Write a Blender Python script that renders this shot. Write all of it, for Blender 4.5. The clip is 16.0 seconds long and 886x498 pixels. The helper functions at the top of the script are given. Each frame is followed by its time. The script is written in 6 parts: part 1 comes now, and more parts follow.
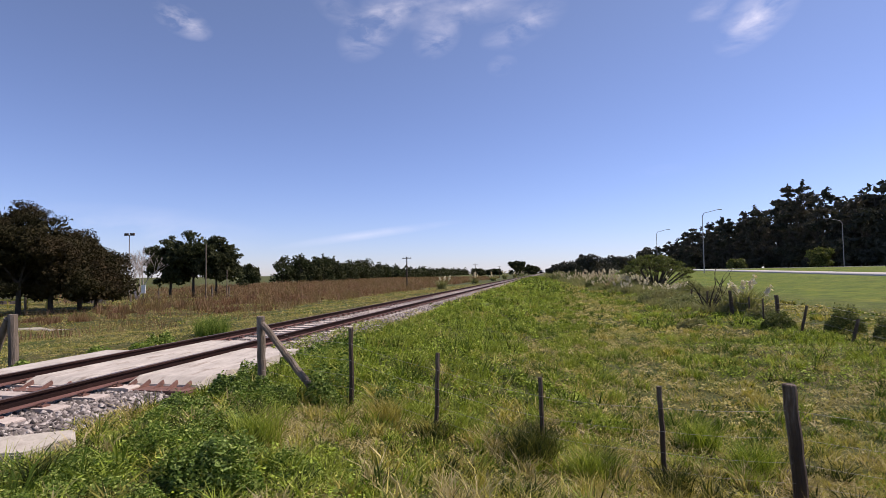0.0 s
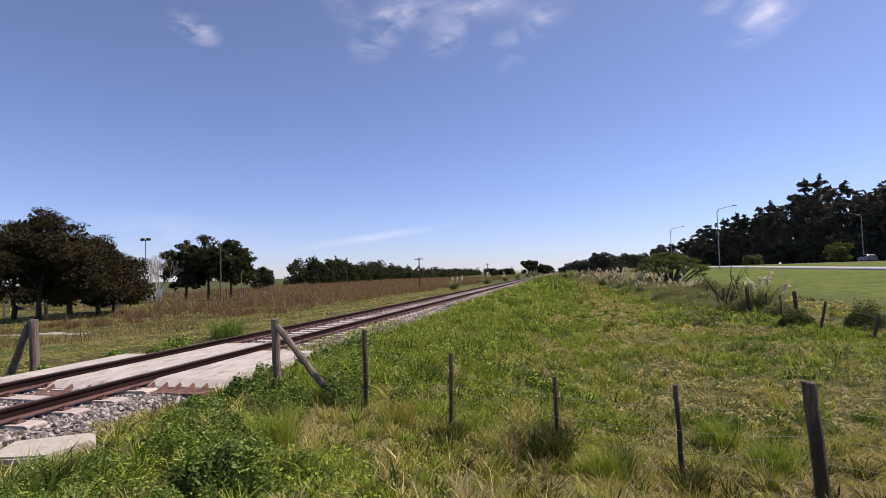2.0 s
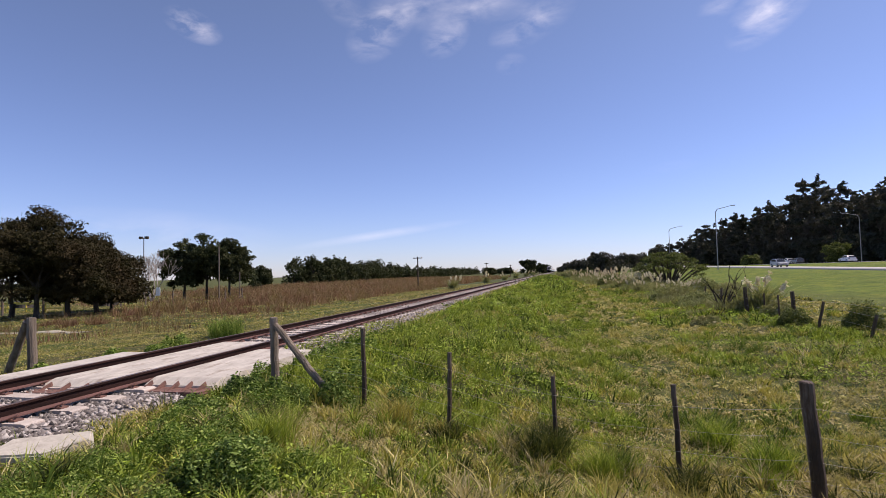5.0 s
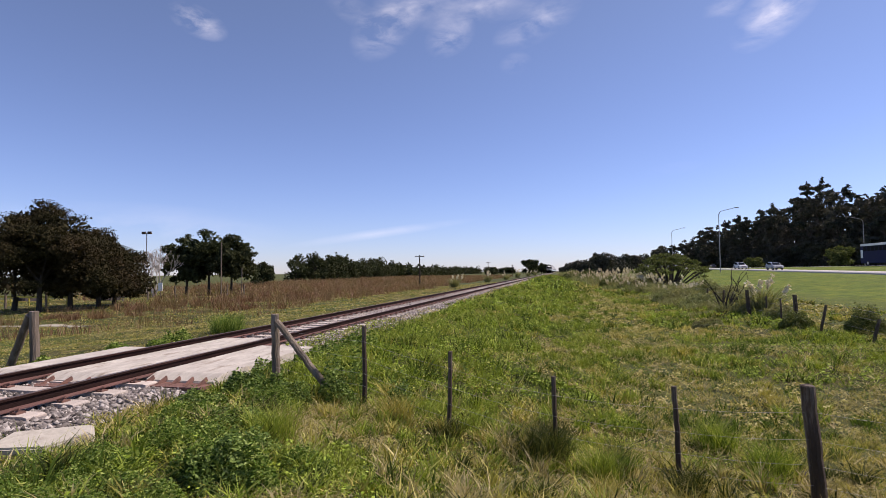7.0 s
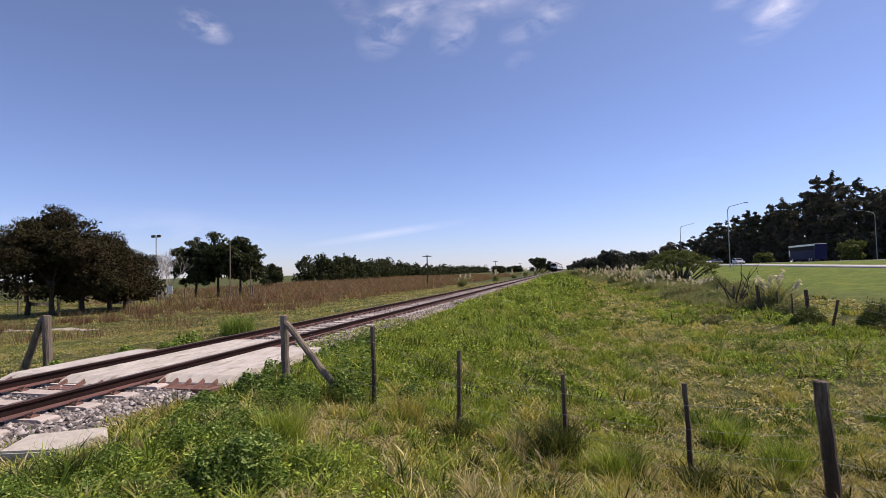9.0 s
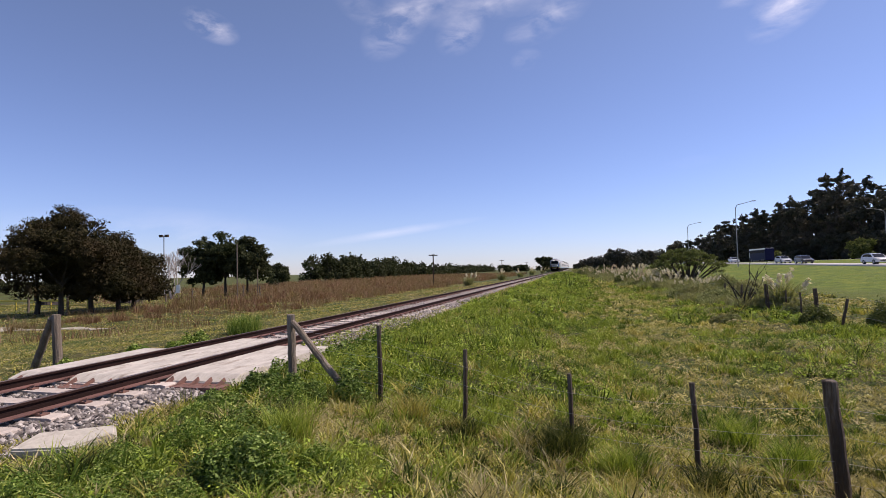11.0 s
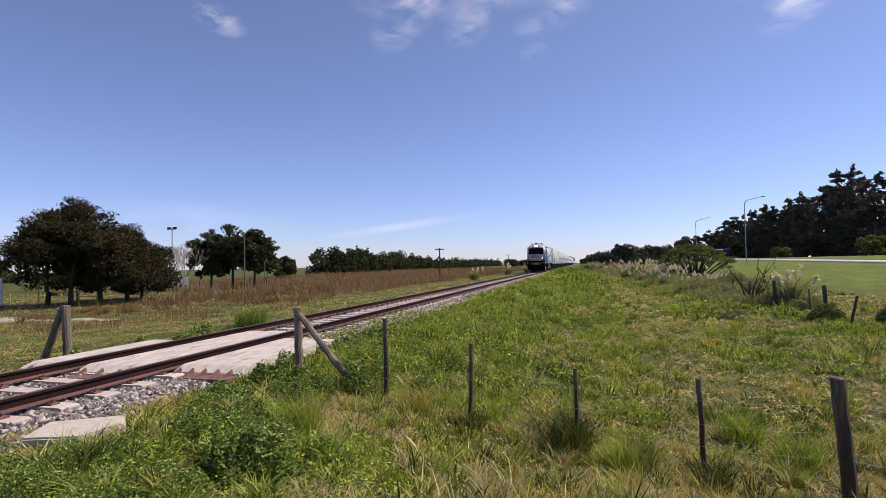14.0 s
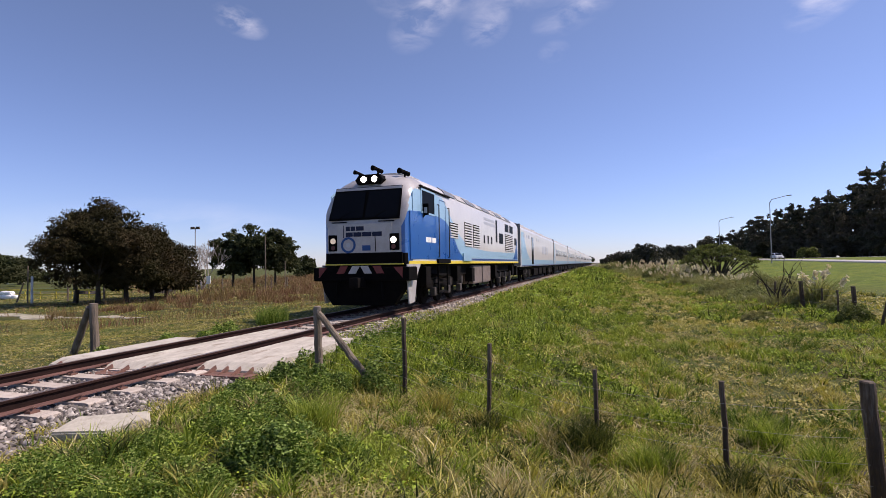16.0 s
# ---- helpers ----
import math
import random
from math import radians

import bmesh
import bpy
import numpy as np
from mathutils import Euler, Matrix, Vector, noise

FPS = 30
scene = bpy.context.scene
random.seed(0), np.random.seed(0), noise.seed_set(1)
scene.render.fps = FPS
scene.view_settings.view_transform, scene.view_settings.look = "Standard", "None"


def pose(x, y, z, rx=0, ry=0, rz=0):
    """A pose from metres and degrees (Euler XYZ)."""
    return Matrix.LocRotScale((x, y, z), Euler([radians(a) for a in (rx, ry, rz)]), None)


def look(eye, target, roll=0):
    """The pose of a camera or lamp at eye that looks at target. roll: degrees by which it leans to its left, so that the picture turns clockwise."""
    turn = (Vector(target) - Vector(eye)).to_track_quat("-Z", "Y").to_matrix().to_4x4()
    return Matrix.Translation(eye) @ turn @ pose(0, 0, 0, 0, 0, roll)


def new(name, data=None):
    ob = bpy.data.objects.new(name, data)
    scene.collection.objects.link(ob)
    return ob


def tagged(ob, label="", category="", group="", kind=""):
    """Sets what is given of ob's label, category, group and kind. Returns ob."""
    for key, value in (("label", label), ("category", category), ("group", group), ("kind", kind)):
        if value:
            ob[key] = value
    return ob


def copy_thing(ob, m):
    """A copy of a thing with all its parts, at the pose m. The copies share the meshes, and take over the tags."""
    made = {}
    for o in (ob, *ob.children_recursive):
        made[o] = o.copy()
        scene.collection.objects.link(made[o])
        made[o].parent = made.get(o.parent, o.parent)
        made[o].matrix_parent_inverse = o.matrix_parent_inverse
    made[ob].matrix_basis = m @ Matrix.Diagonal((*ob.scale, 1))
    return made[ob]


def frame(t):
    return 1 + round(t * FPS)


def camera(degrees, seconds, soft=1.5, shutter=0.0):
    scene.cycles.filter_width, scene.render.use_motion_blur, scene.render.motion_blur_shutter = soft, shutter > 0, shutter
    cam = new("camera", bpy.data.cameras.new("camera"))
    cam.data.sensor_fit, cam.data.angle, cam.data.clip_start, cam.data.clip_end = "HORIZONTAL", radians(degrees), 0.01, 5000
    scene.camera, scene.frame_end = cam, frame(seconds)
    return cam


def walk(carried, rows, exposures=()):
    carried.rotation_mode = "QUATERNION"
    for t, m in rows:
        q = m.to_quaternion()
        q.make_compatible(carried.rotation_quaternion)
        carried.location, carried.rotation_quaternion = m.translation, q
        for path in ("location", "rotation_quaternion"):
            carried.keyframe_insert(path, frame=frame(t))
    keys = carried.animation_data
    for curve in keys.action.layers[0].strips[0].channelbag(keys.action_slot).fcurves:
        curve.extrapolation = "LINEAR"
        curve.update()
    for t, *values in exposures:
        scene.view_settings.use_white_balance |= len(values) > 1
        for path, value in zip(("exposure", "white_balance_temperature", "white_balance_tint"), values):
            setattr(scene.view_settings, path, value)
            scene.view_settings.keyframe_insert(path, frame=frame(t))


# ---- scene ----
cam = camera(80.4, 16.0, soft=0.6)
EYE = Vector((0.0, 0.0, 1.52))

# seconds, yaw to the left of the track, pitch up, roll (degrees)
VIEW = [
    (0.0, 11.22, 2.66, -0.77), (0.5, 12.33, 2.72, -0.90), (1.0, 12.58, 2.74, -0.79), (1.5, 12.55, 2.74, -1.13),
    (2.0, 12.54, 2.74, -1.53), (2.5, 12.47, 2.71, -1.76), (3.0, 12.45, 2.67, -2.08), (3.5, 12.41, 2.70, -1.87),
    (4.0, 12.43, 2.66, -1.51), (6.5, 12.36, 2.60, -1.24), (7.0, 12.63, 2.51, -0.65), (7.5, 13.08, 2.52, -0.62),
    (8.0, 13.19, 2.56, -0.83), (8.5, 13.36, 2.51, -1.29), (9.0, 13.43, 2.46, -1.39), (11.5, 14.17, 2.29, -1.48),
    (12.0, 14.14, 1.96, -1.55), (12.5, 14.22, 1.81, -1.14), (13.0, 14.53, 1.83, -1.09), (13.5, 14.74, 1.82, -1.07),
    (14.0, 14.81, 1.74, -1.07), (14.5, 15.09, 1.75, -0.92), (15.0, 15.50, 1.73, -0.89), (15.5, 16.28, 1.72, -0.73),
    (16.0, 16.84, 1.73, -0.94)]


def aim(yaw, pitch):
    a, b = radians(yaw), radians(pitch)
    return EYE + 10 * Vector((-math.sin(a) * math.cos(b), math.cos(a) * math.cos(b), math.sin(b)))


walk(cam, [(t, look(EYE, aim(yaw, pitch), roll)) for t, yaw, pitch, roll in VIEW], [(0.0, 0.14, 7000, 24), (16.0, 0.14, 7000, 24)])

# ---- light ----
SUN_EL, SUN_AZ = radians(52), radians(62)      # azimuth from +y towards +x
to_sun = Vector((math.sin(SUN_AZ) * math.cos(SUN_EL), math.cos(SUN_AZ) * math.cos(SUN_EL), math.sin(SUN_EL)))
sun = new("sun", bpy.data.lights.new("sun", "SUN"))
sun.data.energy, sun.data.angle, sun.data.color = 5.0, radians(0.53), (1.0, 0.95, 0.87)
sun.matrix_world = look(to_sun * 100, (0, 0, 0))

world = bpy.data.worlds.new("world")
scene.world = world
world.use_nodes = True
wn, wl = world.node_tree.nodes, world.node_tree.links
wn.clear()
sky = wn.new("ShaderNodeTexSky")
sky.sky_type, sky.sun_disc, sky.sun_elevation, sky.sun_rotation = "NISHITA", False, SUN_EL, SUN_AZ
sky.air_density, sky.dust_density, sky.ozone_density = 1.0, 0.12, 3.0
geo = wn.new("ShaderNodeTexCoord")


def wmath(op, a, b=None, clamp=False):
    n = wn.new("ShaderNodeMath")
    n.operation, n.use_clamp = op, clamp
    for i, v in enumerate((a, b)):
        if v is None:
            continue
        if isinstance(v, (int, float)):
            n.inputs[i].default_value = v
        else:
            wl.new(v, n.inputs[i])
    return n.outputs[0]


def cloud(direction, across, along, tilt, strength, grain):
    """A wisp of thin cloud round one direction of the sky."""
    d = Vector(direction).normalized()
    right = d.cross(Vector((0, 0, 1))).normalized()
    up = right.cross(d)
    a = radians(tilt)
    r2, u2 = right * math.cos(a) + up * math.sin(a), up * math.cos(a) - right * math.sin(a)
    total = None
    for axis, size in ((r2, along), (u2, across)):
        dot = wn.new("ShaderNodeVectorMath")
        dot.operation = "DOT_PRODUCT"
        wl.new(geo.outputs["Generated"], dot.inputs[0])
        dot.inputs[1].default_value = axis
        q = wmath("POWER", wmath("ABSOLUTE", wmath("DIVIDE", dot.outputs["Value"], size)), 2.0)
        total = q if total is None else wmath("ADD", total, q)
    front = wn.new("ShaderNodeVectorMath")
    front.operation = "DOT_PRODUCT"
    wl.new(geo.outputs["Generated"], front.inputs[0])
    front.inputs[1].default_value = d
    ahead = wmath("GREATER_THAN", front.outputs["Value"], 0.3)
    blob = wmath("MULTIPLY", wmath("SUBTRACT", 1.0, wmath("SQRT", total), clamp=True), ahead)
    # streaked along one way: the sky's directions, squeezed across it
    squeeze = wn.new("ShaderNodeMapping")
    squeeze.inputs["Rotation"].default_value, squeeze.inputs["Scale"].default_value = (0, radians(28), 0), (0.75, 1.0, 1.9)
    wl.new(geo.outputs["Generated"], squeeze.inputs["Vector"])
    noise_n = wn.new("ShaderNodeTexNoise")
    noise_n.inputs["Scale"].default_value, noise_n.inputs["Detail"].default_value = grain, 8.0
    noise_n.inputs["Roughness"].default_value, noise_n.inputs["Distortion"].default_value = 0.56, 0.35
    wl.new(squeeze.outputs["Vector"], noise_n.inputs["Vector"])
    wisp = wmath("MULTIPLY", wmath("SUBTRACT", noise_n.outputs["Fac"], 0.40, clamp=True), 1.8)
    return wmath("MULTIPLY", wmath("MULTIPLY", blob, wisp), strength, clamp=True)


def sky_dir(u, e):
    return (u, 1.0, e)


clouds = [cloud(sky_dir(*c[0]), *c[1:]) for c in (
    ((-0.34, 0.500), 0.045, 0.075, 40, 0.80, 20), ((-0.285, 0.532), 0.03, 0.075, 30, 0.65, 22), ((-0.205, 0.468), 0.035, 0.05, 30, 0.65, 24),
    ((-0.14, 0.52), 0.035, 0.13, 10, 0.5, 18), ((-0.035, 0.476), 0.035, 0.085, 22, 0.62, 18), ((-0.20, 0.56), 0.05, 0.14, 8, 0.5, 16),
    ((0.375, 0.447), 0.04, 0.075, 35, 1.0, 20), ((0.30, 0.467), 0.02, 0.04, 10, 0.5, 24), ((-0.425, 0.566), 0.03, 0.06, -40, 0.35, 20),
    ((-0.778, 0.564), 0.025, 0.048, -18, 0.95, 26), ((-0.077, 0.40), 0.02, 0.03, 10, 0.35, 22),
    ((-0.35, 0.080), 0.010, 0.19, 8, 0.62, 4), ((-0.95, 0.10), 0.05, 0.26, 0, 0.6, 5), ((0.2, 0.18), 0.012, 0.05, 5, 0.15, 14))]
mask = clouds[0]
for c in clouds[1:]:
    mask = wmath("ADD", mask, c, clamp=True)
mixc = wn.new("ShaderNodeMix")
mixc.data_type = "RGBA"
wl.new(mask, mixc.inputs[0])
tint = wn.new("ShaderNodeMix")
tint.data_type, tint.blend_type = "RGBA", "MULTIPLY"
tint.inputs[0].default_value = 1.0
wl.new(sky.outputs[0], tint.inputs[6])
sep = wn.new("ShaderNodeSeparateXYZ")
wl.new(geo.outputs["Generated"], sep.inputs[0])
air = wn.new("ShaderNodeValToRGB")
air.color_ramp.elements[0].position, air.color_ramp.elements[0].color = 0.0, (0.70, 0.83, 1.22, 1)
air.color_ramp.elements[1].position, air.color_ramp.elements[1].color = 0.45, (0.90, 0.90, 1.0, 1)
wl.new(sep.outputs["Z"], air.inputs["Fac"])
wl.new(air.outputs["Color"], tint.inputs[7])
wl.new(tint.outputs[2], mixc.inputs[6])
mixc.inputs[7].default_value = (8.5, 8.9, 9.8, 1)
bg = wn.new("ShaderNodeBackground")
bg.inputs["Strength"].default_value = 0.115
wl.new(mixc.outputs[2], bg.inputs["Color"])
wo = wn.new("ShaderNodeOutputWorld")
wl.new(bg.outputs[0], wo.inputs["Surface"])


# ---- materials ----
def node_mat(name):
    m = bpy.data.materials.new(name)
    m.use_nodes = True
    n, l = m.node_tree.nodes, m.node_tree.links
    n.clear()
    out = n.new("ShaderNodeOutputMaterial")
    return m, n, l, out


def noise_node(n, l, coord, scale, detail=4.0, rough=0.55):
    t = n.new("ShaderNodeTexNoise")
    t.inputs["Scale"].default_value, t.inputs["Detail"].default_value = scale, detail
    t.inputs["Roughness"].default_value = rough
    l.new(coord, t.inputs["Vector"])
    return t.outputs["Fac"]


def ramp(n, l, fac, stops):
    r = n.new("ShaderNodeValToRGB")
    while len(r.color_ramp.elements) < len(stops):
        r.color_ramp.elements.new(0.5)
    for e, (p, c) in zip(r.color_ramp.elements, stops):
        e.position, e.color = p, (*c, 1)
    l.new(fac, r.inputs["Fac"])
    return r.outputs["Color"]


def mix_col(n, l, fac, a, b, blend="MIX"):
    x = n.new("ShaderNodeMix")
    x.data_type, x.blend_type = "RGBA", blend
    for i, v in ((0, fac), (6, a), (7, b)):
        if isinstance(v, (int, float)):
            x.inputs[i].default_value = v
        elif isinstance(v, tuple):
            x.inputs[i].default_value = (*v, 1)
        else:
            l.new(v, x.inputs[i])
    return x.outputs[2]


def surface(name, light, dark, scale=6.0, fine=60.0, rough=0.7, metal=0.0, bump=0.2, stain=None, amount=0.3, spec=0.5, coat=0.0, vary=0.0, stretch=(1, 1, 1)):
    """A solid surface: two tones at a large scale, a fine grain, stains, relief."""
    m, n, l, out = node_mat(name)
    tc = n.new("ShaderNodeTexCoord")
    mp = n.new("ShaderNodeMapping")
    mp.inputs["Scale"].default_value = stretch
    l.new(tc.outputs["Object"], mp.inputs["Vector"])
    co = mp.outputs["Vector"]
    big, small = noise_node(n, l, co, scale), noise_node(n, l, co, fine, 3.0)
    col = ramp(n, l, big, ((0.3, dark), (0.7, light)))
    grey = ramp(n, l, small, ((0.25, (0.72, 0.72, 0.72)), (0.75, (1.0, 1.0, 1.0))))
    col = mix_col(n, l, 0.8, col, grey, "MULTIPLY")
    if stain:
        s = noise_node(n, l, co, scale * 0.6 + 1.3, 7.0, 0.7)
        f = ramp(n, l, s, ((0.52, (0, 0, 0)), (0.66, (amount, amount, amount))))
        col = mix_col(n, l, f, col, stain)
    if vary:
        oi = n.new("ShaderNodeObjectInfo")
        lo = 1.0 - vary
        col = mix_col(n, l, 1.0, col, ramp(n, l, oi.outputs["Random"], ((0.0, (lo, lo, lo)), (1.0, (1, 1, 1)))), "MULTIPLY")
    b = n.new("ShaderNodeBsdfPrincipled")
    l.new(col, b.inputs["Base Color"])
    b.inputs["Metallic"].default_value = metal
    b.inputs["Specular IOR Level"].default_value = spec
    b.inputs["Coat Weight"].default_value = coat
    rr = n.new("ShaderNodeMapRange")
    rr.inputs["To Min"].default_value, rr.inputs["To Max"].default_value = max(0.02, rough - 0.12), min(1.0, rough + 0.12)
    l.new(big, rr.inputs["Value"])
    l.new(rr.outputs[0], b.inputs["Roughness"])
    if bump:
        bp = n.new("ShaderNodeBump")
        bp.inputs["Strength"].default_value, bp.inputs["Distance"].default_value = bump, 0.02
        l.new(small, bp.inputs["Height"])
        l.new(bp.outputs[0], b.inputs["Normal"])
    l.new(b.outputs[0], out.inputs["Surface"])
    return m


def foliage(name, stops, patch=0.35, patch_scale=0.6, other=None, rough=0.6, through_light=0.35):
    """Leaves or blades: each piece has a tone of its own, and patches lean to another tone."""
    m, n, l, out = node_mat(name)
    g = n.new("ShaderNodeNewGeometry")
    col = ramp(n, l, g.outputs["Random Per Island"], stops)
    if other:
        big = noise_node(n, l, g.outputs["Position"], patch_scale, 4.0)
        f = ramp(n, l, big, ((0.42, (0, 0, 0)), (0.60, (patch, patch, patch))))
        col = mix_col(n, l, f, col, other)
    b = n.new("ShaderNodeBsdfPrincipled")
    l.new(col, b.inputs["Base Color"])
    b.inputs["Roughness"].default_value, b.inputs["Specular IOR Level"].default_value = rough, 0.15
    t = n.new("ShaderNodeBsdfTranslucent")
    l.new(mix_col(n, l, 1.0, col, (1.0, 1.0, 0.6), "MULTIPLY"), t.inputs["Color"])
    mx = n.new("ShaderNodeMixShader")
    mx.inputs[0].default_value = through_light
    l.new(b.outputs[0], mx.inputs[1])
    l.new(t.outputs[0], mx.inputs[2])
    l.new(mx.outputs[0], out.inputs["Surface"])
    return m


def plain(name, colour, rough=0.5, metal=0.0, glow=0.0, coat=0.0, spec=0.5):
    m, n, l, out = node_mat(name)
    b = n.new("ShaderNodeBsdfPrincipled")
    b.inputs["Base Color"].default_value = (*colour, 1)
    b.inputs["Roughness"].default_value, b.inputs["Metallic"].default_value = rough, metal
    b.inputs["Coat Weight"].default_value, b.inputs["Specular IOR Level"].default_value = coat, spec
    if glow:
        b.inputs["Emission Color"].default_value, b.inputs["Emission Strength"].default_value = (1.0, 0.93, 0.8, 1), glow
    l.new(b.outputs[0], out.inputs["Surface"])
    return m


def ground_mat():
    """Meadow soil and short turf: green, olive and straw by broad patches."""
    m, n, l, out = node_mat("meadow_ground")
    g = n.new("ShaderNodeNewGeometry")
    p = g.outputs["Position"]
    big, mid, fine = noise_node(n, l, p, 0.12, 5.0), noise_node(n, l, p, 0.9, 6.0, 0.65), noise_node(n, l, p, 14.0, 6.0, 0.7)
    col = ramp(n, l, mid, ((0.30, (0.035, 0.04, 0.010)), (0.48, (0.06, 0.066, 0.017)), (0.60, (0.10, 0.085, 0.03)), (0.74, (0.19, 0.145, 0.07))))
    green = ramp(n, l, big, ((0.38, (0, 0, 0)), (0.62, (0.6, 0.6, 0.6))))
    col = mix_col(n, l, green, col, (0.09, 0.125, 0.02))
    col = mix_col(n, l, 0.75, col, ramp(n, l, fine, ((0.3, (0.45, 0.45, 0.45)), (0.7, (1.15, 1.15, 1.15)))), "MULTIPLY")
    sp = n.new("ShaderNodeSeparateXYZ")
    l.new(p, sp.inputs[0])
    edge = n.new("ShaderNodeMapRange")
    edge.inputs["From Min"].default_value, edge.inputs["From Max"].default_value = 13.0, 19.0
    l.new(sp.outputs["X"], edge.inputs["Value"])
    turf = ramp(n, l, noise_node(n, l, p, 0.35, 6.0, 0.65), ((0.28, (0.065, 0.105, 0.009)), (0.45, (0.105, 0.15, 0.012)), (0.58, (0.14, 0.172, 0.016)), (0.74, (0.2, 0.195, 0.038))))
    turf = mix_col(n, l, 0.9, turf, ramp(n, l, noise_node(n, l, p, 1.1, 9.0, 0.78), ((0.36, (0.30, 0.36, 0.28)), (0.5, (0.8, 0.85, 0.7)), (0.64, (1.2, 1.12, 0.95)))), "MULTIPLY")
    col = mix_col(n, l, edge.outputs[0], col, turf)
    b = n.new("ShaderNodeBsdfPrincipled")
    l.new(col, b.inputs["Base Color"])
    b.inputs["Roughness"].default_value, b.inputs["Specular IOR Level"].default_value = 0.9, 0.2
    bp = n.new("ShaderNodeBump")
    bp.inputs["Strength"].default_value, bp.inputs["Distance"].default_value = 0.8, 0.08
    l.new(fine, bp.inputs["Height"])
    l.new(bp.outputs[0], b.inputs["Normal"])
    l.new(b.outputs[0], out.inputs["Surface"])
    return m


MAT_GROUND = ground_mat()
MAT_GRASS = foliage("grass", ((0.0, (0.05, 0.065, 0.012)), (0.3, (0.26, 0.25, 0.04)), (0.65, (0.47, 0.44, 0.08)), (0.86, (0.64, 0.56, 0.17)), (1.0, (0.82, 0.72, 0.38))), 0.7, 0.55, (0.43, 0.36, 0.12), through_light=0.32)
MAT_LUSH = foliage("lush_grass", ((0.0, (0.05, 0.085, 0.012)), (0.4, (0.18, 0.26, 0.032)), (0.8, (0.33, 0.42, 0.055)), (1.0, (0.60, 0.60, 0.18))), 0.5, 0.5, (0.30, 0.34, 0.06), through_light=0.32)
MAT_STRAW = foliage("straw", ((0.0, (0.26, 0.21, 0.09)), (0.5, (0.46, 0.38, 0.19)), (1.0, (0.70, 0.60, 0.38))), 0.4, 0.7, (0.26, 0.27, 0.07), through_light=0.4)
MAT_HERB = foliage("herb_leaves", ((0.0, (0.04, 0.08, 0.012)), (0.5, (0.13, 0.22, 0.033)), (1.0, (0.42, 0.50, 0.14))), through_light=0.4)
MAT_TUFT = foliage("dark_tuft", ((0.0, (0.02, 0.03, 0.008)), (0.6, (0.06, 0.08, 0.02)), (1.0, (0.2, 0.2, 0.06))), through_light=0.4)
MAT_RUST_WEED = foliage("rust_weed", ((0.0, (0.11, 0.05, 0.034)), (0.5, (0.24, 0.125, 0.08)), (1.0, (0.40, 0.26, 0.165))), 0.7, 0.3, (0.21, 0.17, 0.075), through_light=0.4)
MAT_PLUME = foliage("plume", ((0.0, (0.58, 0.51, 0.40)), (1.0, (0.86, 0.80, 0.69))))
MAT_SHRUB = foliage("shrub_leaves", ((0.0, (0.09, 0.11, 0.04)), (0.6, (0.24, 0.27, 0.11)), (1.0, (0.46, 0.46, 0.24))), 0.5, 0.4, (0.29, 0.25, 0.12), through_light=0.35)
MAT_UMBRELLA = foliage("umbrella_leaves", ((0.0, (0.05, 0.065, 0.02)), (0.6, (0.12, 0.145, 0.045)), (1.0, (0.22, 0.25, 0.09))), through_light=0.35)
MAT_LEAF = foliage("tree_leaves", ((0.0, (0.024, 0.023, 0.009)), (0.6, (0.037, 0.034, 0.013)), (1.0, (0.052, 0.045, 0.018))), 0.6, 0.45, (0.056, 0.037, 0.018), rough=0.8, through_light=0.15)
MAT_LEAF_GREEN = foliage("green_tree_leaves", ((0.0, (0.026, 0.037, 0.015)), (0.6, (0.046, 0.057, 0.023)), (1.0, (0.07, 0.08, 0.034))), 0.5, 0.25, (0.06, 0.057, 0.026), rough=0.8, through_light=0.2)
# foliage of the far woods, lightened to carry distance haze in its colour
MAT_HAZED_PINE = foliage("hazed_needles", ((0.0, (0.034, 0.041, 0.032)), (0.6, (0.054, 0.061, 0.046)), (1.0, (0.086, 0.088, 0.066))), 0.55, 0.06, (0.10, 0.085, 0.068), rough=0.8, through_light=0.15)
MAT_BARK = surface("bark", (0.075, 0.058, 0.043), (0.032, 0.026, 0.02), 5, 40, 0.9, bump=0.8)
MAT_PALE_BARK = surface("pale_bark", (0.50, 0.45, 0.40), (0.34, 0.30, 0.27), 5, 40, 0.9, bump=0.5)
MAT_POST = surface("weathered_wood", (0.30, 0.235, 0.17), (0.09, 0.066, 0.047), 7, 90, 0.85, bump=0.9, stain=(0.30, 0.28, 0.25), amount=0.5, stretch=(1, 1, 0.14), vary=0.25)
MAT_PICKET = surface("dark_wood", (0.12, 0.075, 0.045), (0.045, 0.029, 0.018), 9, 90, 0.85, bump=0.8, stain=(0.27, 0.24, 0.20), amount=0.5, stretch=(1, 1, 0.14), vary=0.3)
MAT_CONCRETE = surface("concrete", (0.60, 0.56, 0.48), (0.42, 0.38, 0.32), 3.0, 14, 0.9, bump=0.4, stain=(0.20, 0.155, 0.11), amount=0.75, stretch=(1.6, 0.45, 1))
MAT_SLAB = surface("weathered_slab", (0.60, 0.555, 0.46), (0.44, 0.40, 0.32), 3.5, 14, 0.9, bump=0.4, stain=(0.20, 0.165, 0.12), amount=0.7)
MAT_SLEEPER = surface("sleeper_concrete", (0.70, 0.62, 0.54), (0.54, 0.46, 0.395), 3, 50, 0.9, bump=0.4, stain=(0.25, 0.14, 0.09), amount=0.5, vary=0.25)
